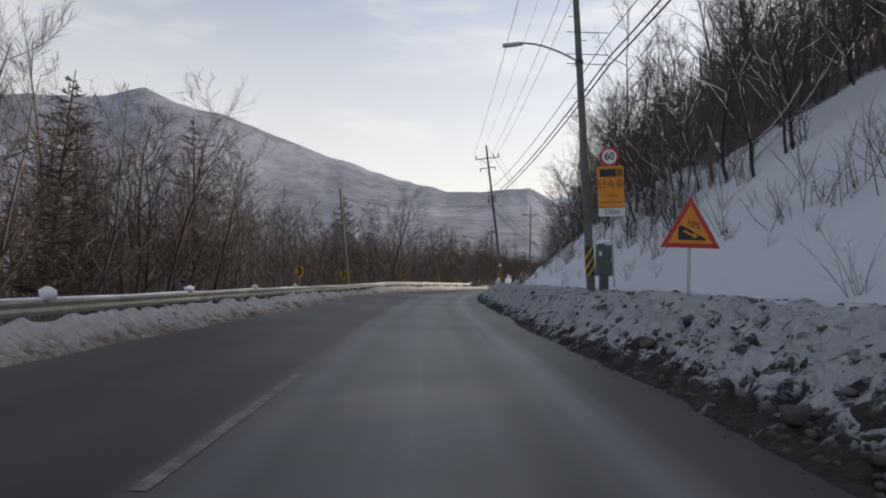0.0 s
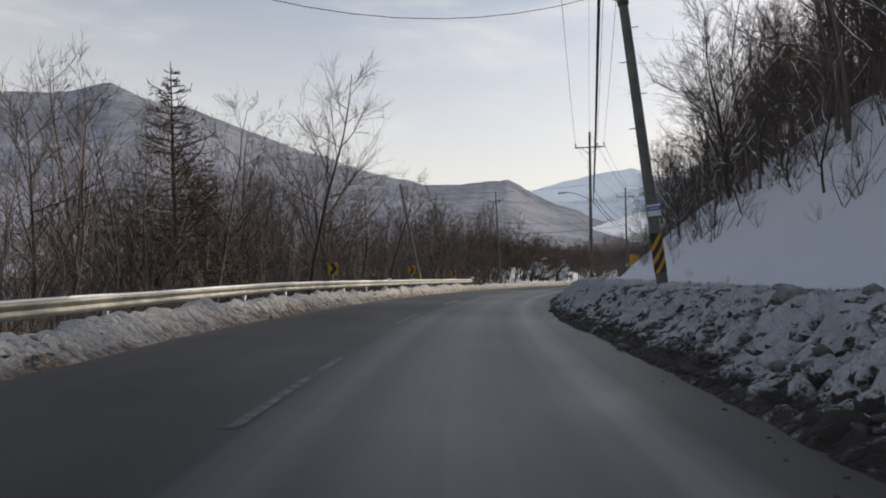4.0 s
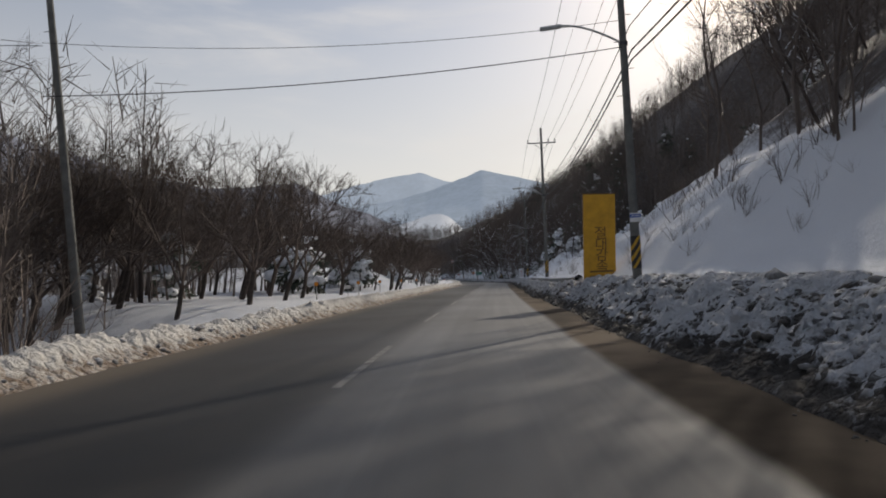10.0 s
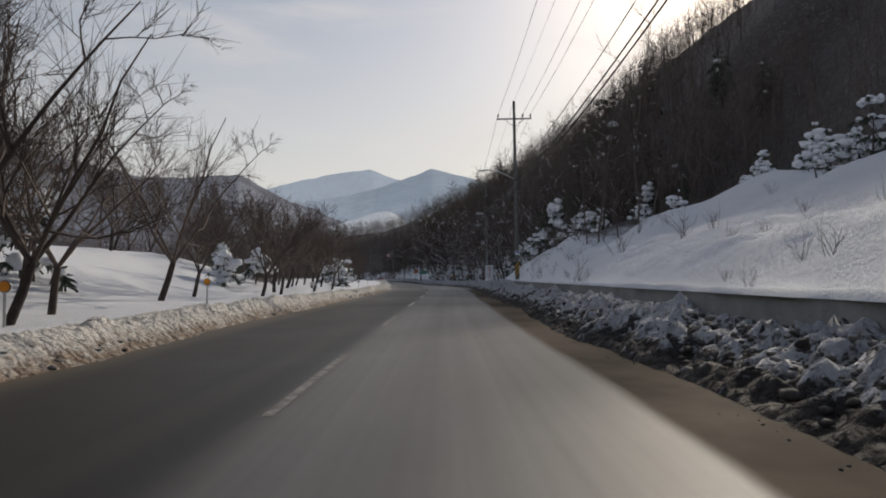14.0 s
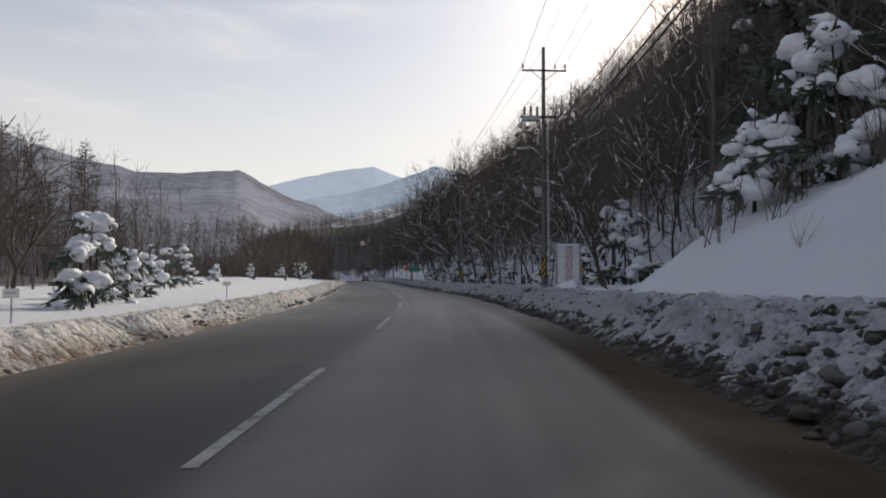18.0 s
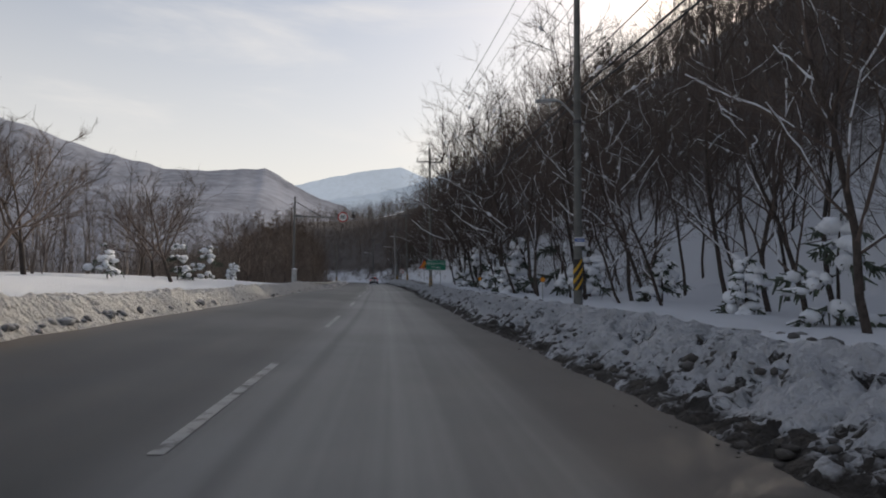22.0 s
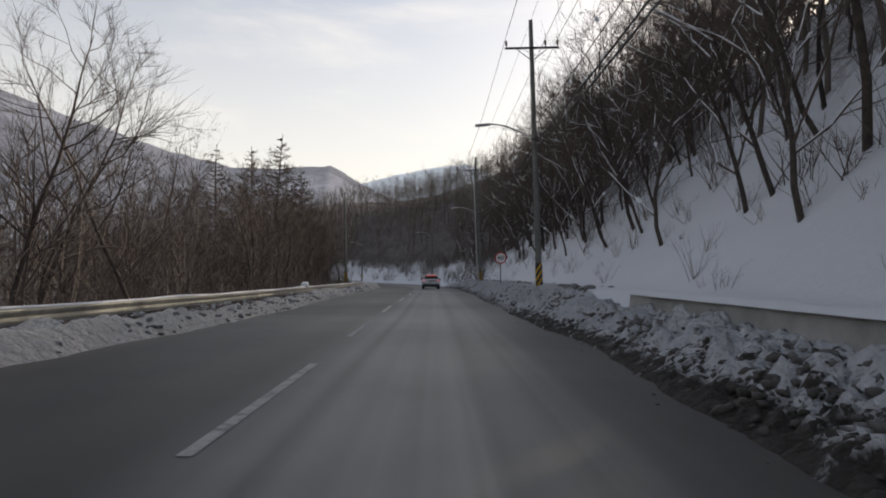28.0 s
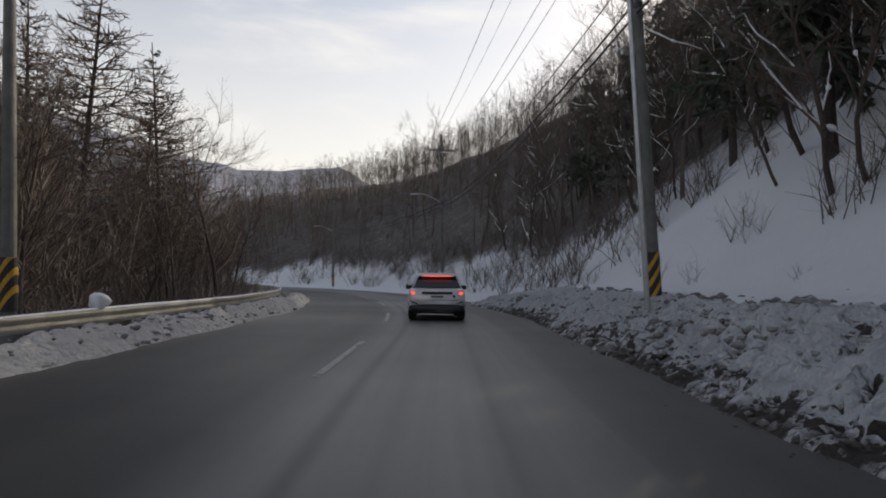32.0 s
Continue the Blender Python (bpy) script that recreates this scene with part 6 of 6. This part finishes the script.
# chevrons
for s, u, z in ((45.2, -9.5, 1.75), (62.2, -10.0, 1.76), (85.0, -8.9, 1.75), (101.5, -8.9, 1.85), (114.5, -9.0, 1.6)):
    x, y = spot(s, u)
    ob = thing("chevron_sign", pose(float(x), float(y), -0.3, 0, 0, turn(s)), "yellow board with a black chevron on a thin post", "road sign", "chevron signs")
    part("post", cyl(0.03, 0.03, z + 0.4, Matrix(), 8), M_STEEL, ob)
    part("board", box((0.55, 0.02, 0.66), pose(0, -0.04, z + 0.3), 0.006), M_YELLOW, ob)
    zz = z + 0.3
    part("chevron", prism([(-0.2, zz + 0.3), (0.02, zz + 0.3), (0.23, zz), (0.02, zz - 0.3), (-0.2, zz - 0.3), (0.0, zz)], 0.006, pose(0, -0.055, 0)), M_BLACK, ob)

# small plates and reflectors
for s, u in ((130.6, -8.7), (167.9, -8.7), (220.3, -8.1), (247.5, -9.0), (264.0, -9.5)):
    x, y, z = at(s, u)
    ob = thing("marker_plate", pose(x, y, z, 0, 0, turn(s)), "small weathered white plate on a short post", "marker", "marker plates")
    part("post", cyl(0.02, 0.02, 0.6, Matrix(), 8), M_STEEL, ob)
    part("plate", box((0.36, 0.02, 0.20), pose(0, -0.02, 0.62), 0.005), M_WHITE, ob)
    part("plate_marks", box((0.24, 0.005, 0.03), pose(0, -0.033, 0.63)), M_STEEL, ob)
for s, u in ((162.5, -9.2), (172.5, -9.0), (194.5, -9.2), (181.5, -9.1), (205.5, -9.0), (266.0, 7.2), (288.8, 9.2), (291.0, 6.6), (312.0, 6.9), (329.0, 6.7)):
    x, y, z = at(s, u)
    ob = thing("delineator", pose(x, y, z, 0, 0, turn(s)), "round orange reflector on a short white post", "delineator", "delineators")
    part("post", cyl(0.03, 0.03, 0.75, Matrix(), 8), M_STEEL, ob)
    part("reflector", prism(disc_points(0.11, 20, cz=0.85), 0.03, pose(0, -0.02, 0)), M_ORANGE, ob)
    part("reflector_ring", prism(disc_points(0.13, 20, cz=0.85), 0.02), M_DARKSTEEL, ob)
# timber stakes in the snow
for s, u in ((281.5, 7.5), (284.6, 8.0)):
    x, y, z = at(s, u)
    ob = thing("timber_stake", pose(x, y, z - 0.2, 0, 2, 30), "weathered timber stake in the snow", "stake", "timber stakes")
    part("stake", cyl(0.07, 0.065, 1.0, Matrix(), 10), M_BARK, ob)
    q = Soup(); q.add(*blob(np.random.default_rng(int(s)), (0, 0, 1.02), 0.08, 0.6, 1))
    part("snow_cap", q.mesh("snow_cap", M_CLEAN, True), None, ob)

# ================= guardrails =================
def rail_lift(s):
    return 0.30 - 0.27 * (1 - ramp(s, 50, 80)) - 0.4 * ramp(s, 300, 340)

def guardrail(s0, s1, u, label):
    x, y = spot(s0, u)
    ob = thing("guardrail", pose(0, 0, 0), label, "guardrail")
    s = np.arange(s0, s1 + 0.01, 1.0)
    prof = [(0.0, 0.42), (0.045, 0.45), (0.05, 0.52), (0.01, 0.56), (0.01, 0.60), (0.05, 0.64), (0.045, 0.71), (0.0, 0.74)]
    S = np.repeat(s[:, None], len(prof), 1)
    U = u + np.array([p[0] for p in prof])[None] + 0 * S
    Z = np.array([p[1] for p in prof])[None] + rail_lift(S)
    X, Y = spot(S, U)
    me = mesh_from("rail", np.stack([X, Y, Z], -1).reshape(-1, 3), grid_faces(*S.shape), M_RAIL, True)
    r = part("rail", me, None, ob, "grey corrugated steel beam")
    md = r.modifiers.new("thickness", "SOLIDIFY"); md.thickness = 0.006
    q = Soup()
    X, Y = spot(s, u - 0.01)
    q.tube(np.stack([X, Y, 0.745 + rail_lift(s) + 0.02 * vnoise(s / 3, s * 0, 91)], 1), 0.045 + 0.015 * vnoise(s / 2, s * 0, 92), 6)
    part("snow_strip", q.mesh("snow_strip", M_CLEAN, True), None, ob, "strip of snow along the top")
    post_me = bm_mesh("post", cyl(0.07, 0.07, 1.35, pose(0, 0, -0.35), 10), M_STEEL, True)
    for a in np.arange(s0 + 0.5, s1, 4.0):
        X, Y = spot(a, u - 0.12)
        p = part("post", post_me, None, ob)
        p.location = (float(X), float(Y), float(rail_lift(a)) - 0.3)
    X, Y = spot(s1 if s0 < 200 else s0, u)
    e = part("rail_end", cyl(0.17, 0.17, 0.36, pose(0, 0, 0.7), 14), M_RAIL, ob, "rounded rail end")
    e.location = (float(X), float(Y), float(rail_lift(s1 if s0 < 200 else s0)) - 0.3)
    return ob
guardrail(-40, 118.0, -8.0, "long weathered steel guardrail along the drop")
guardrail(343.0, 500, -7.9, "long weathered steel guardrail along the drop")
for s, u, z, k in ((404.2, -7.95, 0.98, 0.25), (429.5, -7.95, 1.05, 0.26), (93.0, -8.0, 1.03, 0.12), (118.0, -8.0, 1.08, 0.16), (22, -8.0, 1.03, 0.15), (30, -8.0, 1.03, 0.14), (38, -8.0, 1.03, 0.15), (14, -8.0, 1.03, 0.18)):
    q = Soup(); q.add(*blob(np.random.default_rng(int(s)), (0, 0, 0), k, 0.85, 2))
    X, Y = spot(s, u)
    ob = tagged(new("snow_clump", q.mesh("snow_clump", M_CLEAN, True)), "round clump of snow sitting on the guardrail", "snow", "snow clumps")
    ob.location = (float(X), float(Y), z + k * 0.7 + float(rail_lift(s)) - 0.3)

# ================= the car ahead =================
def loft(sections):
    """A closed body from half-sections [(x, z), ...] at each y, mirrored in x."""
    bm = bmesh.new()
    rings = []
    for y, half in sections:
        ring = [bm.verts.new((x, y, z)) for x, z in half] + [bm.verts.new((-x, y, z)) for x, z in half[::-1]]
        rings.append(ring)
    n = len(rings[0])
    for a, b in zip(rings, rings[1:]):
        for i in range(n):
            bm.faces.new((a[i], a[(i + 1) % n], b[(i + 1) % n], b[i]))
    bm.faces.new(rings[0][::-1]); bm.faces.new(rings[-1])
    return bm

def quad_plate(corners, thick):
    bm = bmesh.new()
    v = [Vector(c) for c in corners]
    nrm = (v[1] - v[0]).cross(v[2] - v[0]).normalized() * thick
    a = [bm.verts.new(p) for p in v]
    b = [bm.verts.new(p + nrm) for p in v]
    bm.faces.new(a[::-1]); bm.faces.new(b)
    for i in range(4):
        bm.faces.new((a[i], a[(i + 1) % 4], b[(i + 1) % 4], b[i]))
    return bm

M_CARPAINT = mat("silver_white_car_paint", (0.62, 0.64, 0.67), 0.28, 0.15, var=0.05, scale=3, coat=0.6)
M_CARGLASS = mat("dark_tinted_glass", (0.012, 0.014, 0.018), 0.08, var=0.1, coat=0.3)
M_PLASTIC = mat("black_plastic", (0.02, 0.02, 0.022), 0.55, var=0.2, scale=12)
M_TYRE = mat("tyre_rubber", (0.015, 0.015, 0.015), 0.85, var=0.3, scale=14, bump=0.2)
M_CHROME = mat("bright_alloy", (0.5, 0.5, 0.52), 0.25, 0.9, var=0.1)
def lamp_material(name, colour, strength):
    m = mat(name, colour, 0.2, var=0.08, coat=0.5)
    bs = m.node_tree.nodes["Principled BSDF"]
    bs.inputs["Emission Color"].default_value, bs.inputs["Emission Strength"].default_value = (*colour, 1), strength
    return m
M_BRAKE = lamp_material("lit_brake_lamp", (1.0, 0.10, 0.06), 1.3)
M_TAIL = lamp_material("tail_lamp", (0.55, 0.02, 0.02), 0.5)

x, y = spot(436.2, -0.1)
car = thing("car", pose(float(x), float(y), 0.0, 0, 0, turn(434)), "silver-white SUV driving away with its brake lamps lit", "car")
lower = lambda k, z0, z1: [(0, z0), (0.80 * k, z0), (0.93 * k, z0 + 0.10), (0.965 * k, (z0 + z1) / 2), (0.945 * k, z1 - 0.10), (0.89 * k, z1), (0, z1 + 0.015)]
bm = loft([(0.0, lower(0.93, 0.50, 1.02)), (0.10, lower(0.985, 0.44, 1.07)), (0.35, lower(1.0, 0.40, 1.09)), (1.2, lower(1.0, 0.36, 1.07)), (2.6, lower(0.985, 0.34, 1.03)), (3.6, lower(0.985, 0.34, 1.0)), (4.5, lower(0.95, 0.38, 0.90)), (4.78, lower(0.80, 0.48, 0.74))])
body = part("body", bm, M_CARPAINT, car, smooth=True)
green = lambda wb, wt, z1: [(0, 1.04), (wb, 1.04), (wb - (wb - wt) * 0.55, 1.04 + (z1 - 1.04) * 0.55), (wt + 0.03, z1 - 0.05), (wt - 0.06, z1), (0, z1 + 0.02)]
bm = loft([(0.16, green(0.86, 0.83, 1.09)), (0.62, green(0.87, 0.68, 1.50)), (0.80, green(0.87, 0.66, 1.57)), (1.7, green(0.88, 0.66, 1.63)), (2.5, green(0.88, 0.66, 1.62)), (3.0, green(0.88, 0.70, 1.52)), (3.75, green(0.86, 0.82, 1.06))])
part("cabin", bm, M_CARPAINT, car, smooth=True)
part("spoiler", loft([(0.40, [(0, 1.50), (0.60, 1.49), (0.66, 1.52), (0.60, 1.55), (0, 1.57)]), (0.95, [(0, 1.52), (0.62, 1.50), (0.68, 1.55), (0.62, 1.59), (0, 1.62)])]), M_CARPAINT, car, smooth=True)
part("rear_window", quad_plate([(0.79, 0.125, 1.125), (-0.79, 0.125, 1.125), (-0.64, 0.535, 1.50), (0.64, 0.535, 1.50)], 0.02), M_CARGLASS, car, "dark tinted rear window")
for sx in (-1, 1):
    c = [(0.875 * sx, 0.75, 1.08), (0.885 * sx, 2.9, 1.07), (0.715 * sx, 2.75, 1.50), (0.705 * sx, 0.95, 1.50)]
    part("side_window", quad_plate(c if sx > 0 else c[::-1], 0.012), M_CARGLASS, car, "dark side glass")
    m = part("mirror", box((0.24, 0.14, 0.16), pose(1.02 * sx, 2.75, 1.10), 0.05), M_PLASTIC, car, "black door mirror")
    t_ = part("tail_lamp", box((0.40, 0.06, 0.09), pose(0.70 * sx, 0.03, 0.935, 0, 0, -8 * sx), 0.02), M_TAIL, car, "slim red tail lamp")
    part("brake_lamp", box((0.13, 0.05, 0.075), pose(0.80 * sx, -0.002, 0.935, 0, 0, -10 * sx), 0.015), M_BRAKE, t_, "lit brake lamp")
    part("bumper_vent", prism([(0.62 * sx, 0.58), (0.86 * sx, 0.68), (0.86 * sx, 0.64), (0.70 * sx, 0.575)], 0.03, pose(0, -0.005, 0)), M_PLASTIC, car)
    part("exhaust", box((0.26, 0.08, 0.07), pose(0.55 * sx, 0.02, 0.375), 0.02), M_CHROME, car, "dull tailpipe trim")
part("brake_bar", box((0.98, 0.04, 0.022), pose(0, 0.38, 1.50), 0.008), M_BRAKE, car, "lit high brake light bar")
part("tailgate_strip", box((1.02, 0.02, 0.085), pose(0, -0.008, 0.94), 0.01), M_PLASTIC, car, "black strip between the lamps")
bm = loft([(-0.03, [(0, 0.30), (0.66, 0.30), (0.86, 0.36), (0.90, 0.50), (0.70, 0.555), (0, 0.57)]), (0.5, [(0, 0.26), (0.72, 0.26), (0.93, 0.34), (0.96, 0.52), (0.74, 0.57), (0, 0.58)])])
part("bumper", bm, M_PLASTIC, car, "black lower bumper", True)
pl = part("number_plate", box((0.52, 0.015, 0.115), pose(0, -0.012, 0.82), 0.008), M_WHITE, car, "white number plate")
part("plate_marks", box((0.40, 0.004, 0.05), pose(0, -0.022, 0.82)), M_PLASTIC, pl)
part("tailgate_line", box((1.5, 0.008, 0.012), pose(0, -0.004, 0.70)), M_PLASTIC, car)
part("badge", prism(disc_points(0.045, 20, cx=0.56, cz=0.83), 0.01, pose(0, -0.012, 0)), M_PLASTIC, car, "small dark oval badge")
part("aerial_fin", loft([(1.05, [(0, 1.62), (0.02, 1.62), (0.01, 1.70), (0, 1.70)]), (1.28, [(0, 1.62), (0.02, 1.62), (0.005, 1.64), (0, 1.64)])]), M_PLASTIC, car)
for sx in (-1, 1):
    for yy in (0.92, 3.80):
        bm = bmesh.new()
        add_cyl(bm, 0.365, 0.365, 0.245, pose(0.96 * sx, yy, 0.365, 0, -90 * sx, 0), 28)
        bmesh.ops.bevel(bm, geom=[e for e in bm.edges if len(e.link_faces) == 2 and e.calc_face_angle(0) > 1], offset=0.03, segments=2, affect="EDGES")
        wh = part("tyre", bm, M_TYRE, car, smooth=False)
        part("rim", cyl(0.25, 0.24, 0.02, pose(0.965 * sx, yy, 0.365, 0, 90 * sx, 0), 20), M_CHROME, wh, "alloy rim")
part("underbody", box((1.5, 4.2, 0.12), pose(0, 2.4, 0.30), 0.03), M_PLASTIC, car)

# ================= wind turbines on the far crest =================
for az, tn in ((-31.9, .222), (-30.2, .226), (-28.8, .232)):
    a = radians(az)
    ob = thing("wind_turbine", pose(math.sin(a) * 3440, math.cos(a) * 3440, tn * 3440 - 18, 0, 0, -az), "white three-bladed wind turbine on the mountain crest", "wind turbine", "wind turbines")
    part("tower", cyl(3.4, 2.0, 98, Matrix(), 10), M_WHITE, ob)
    part("nacelle", box((4.5, 11, 4.5), pose(0, 0, 99), 0.5), M_WHITE, ob)
    for k in range(3):
        part("blade", prism([(-1.3, 0), (1.3, 0), (0.5, 50), (-0.5, 50)], 0.8, pose(0, -7, 99, 0, 120 * k + az * 7, 0)), M_WHITE, ob)

# ================= the road's cross fall through the bend =================
FALL_S = [268, 276, 283, 290, 296, 310, 325, 337, 350, 366, 378, 390]
FALL_D = [0.0, 0.66, 1.3, 1.9, 2.35, 2.4, 2.6, 2.5, 1.7, 0.7, 0.3, 0.0]
def cross_fall(x, y):
    """Height by which the left side stands up and the right side lies down."""
    x, y = np.asarray(x, float), np.asarray(y, float)
    s = np.interp(y, DXY[:400 + 80, 1], DS[:400 + 80])
    for _ in range(3):
        px, py = spot(s, 0 * s)
        tx, ty = np.interp(s, DS, DT[:, 0]), np.interp(s, DS, DT[:, 1])
        s = s + (x - px) * tx + (y - py) * ty
    u = (x - px) * ty - (y - py) * tx
    return -np.tan(np.radians(np.interp(s, FALL_S, FALL_D))) * np.clip(u, -14, 9)
def settle(ob):
    if ob.type == "MESH" and ob.location.length < 1e-6:
        n = len(ob.data.vertices)
        co = np.empty(n * 3, np.float32); ob.data.vertices.foreach_get("co", co)
        co = co.reshape(-1, 3); co[:, 2] += cross_fall(co[:, 0], co[:, 1])
        ob.data.vertices.foreach_set("co", co.ravel()); ob.data.update()
    else:
        ob.location.z += float(cross_fall(ob.location.x, ob.location.y))
for ob in list(scene.objects):
    if ob.parent or ob.type not in ("MESH", "EMPTY") or ob.name.startswith(("backdrop", "valley_floor", "wind_turbine")):
        continue
    if ob.type == "EMPTY" and ob.location.length < 1e-6:
        for c in ob.children:
            settle(c)
    else:
        settle(ob)
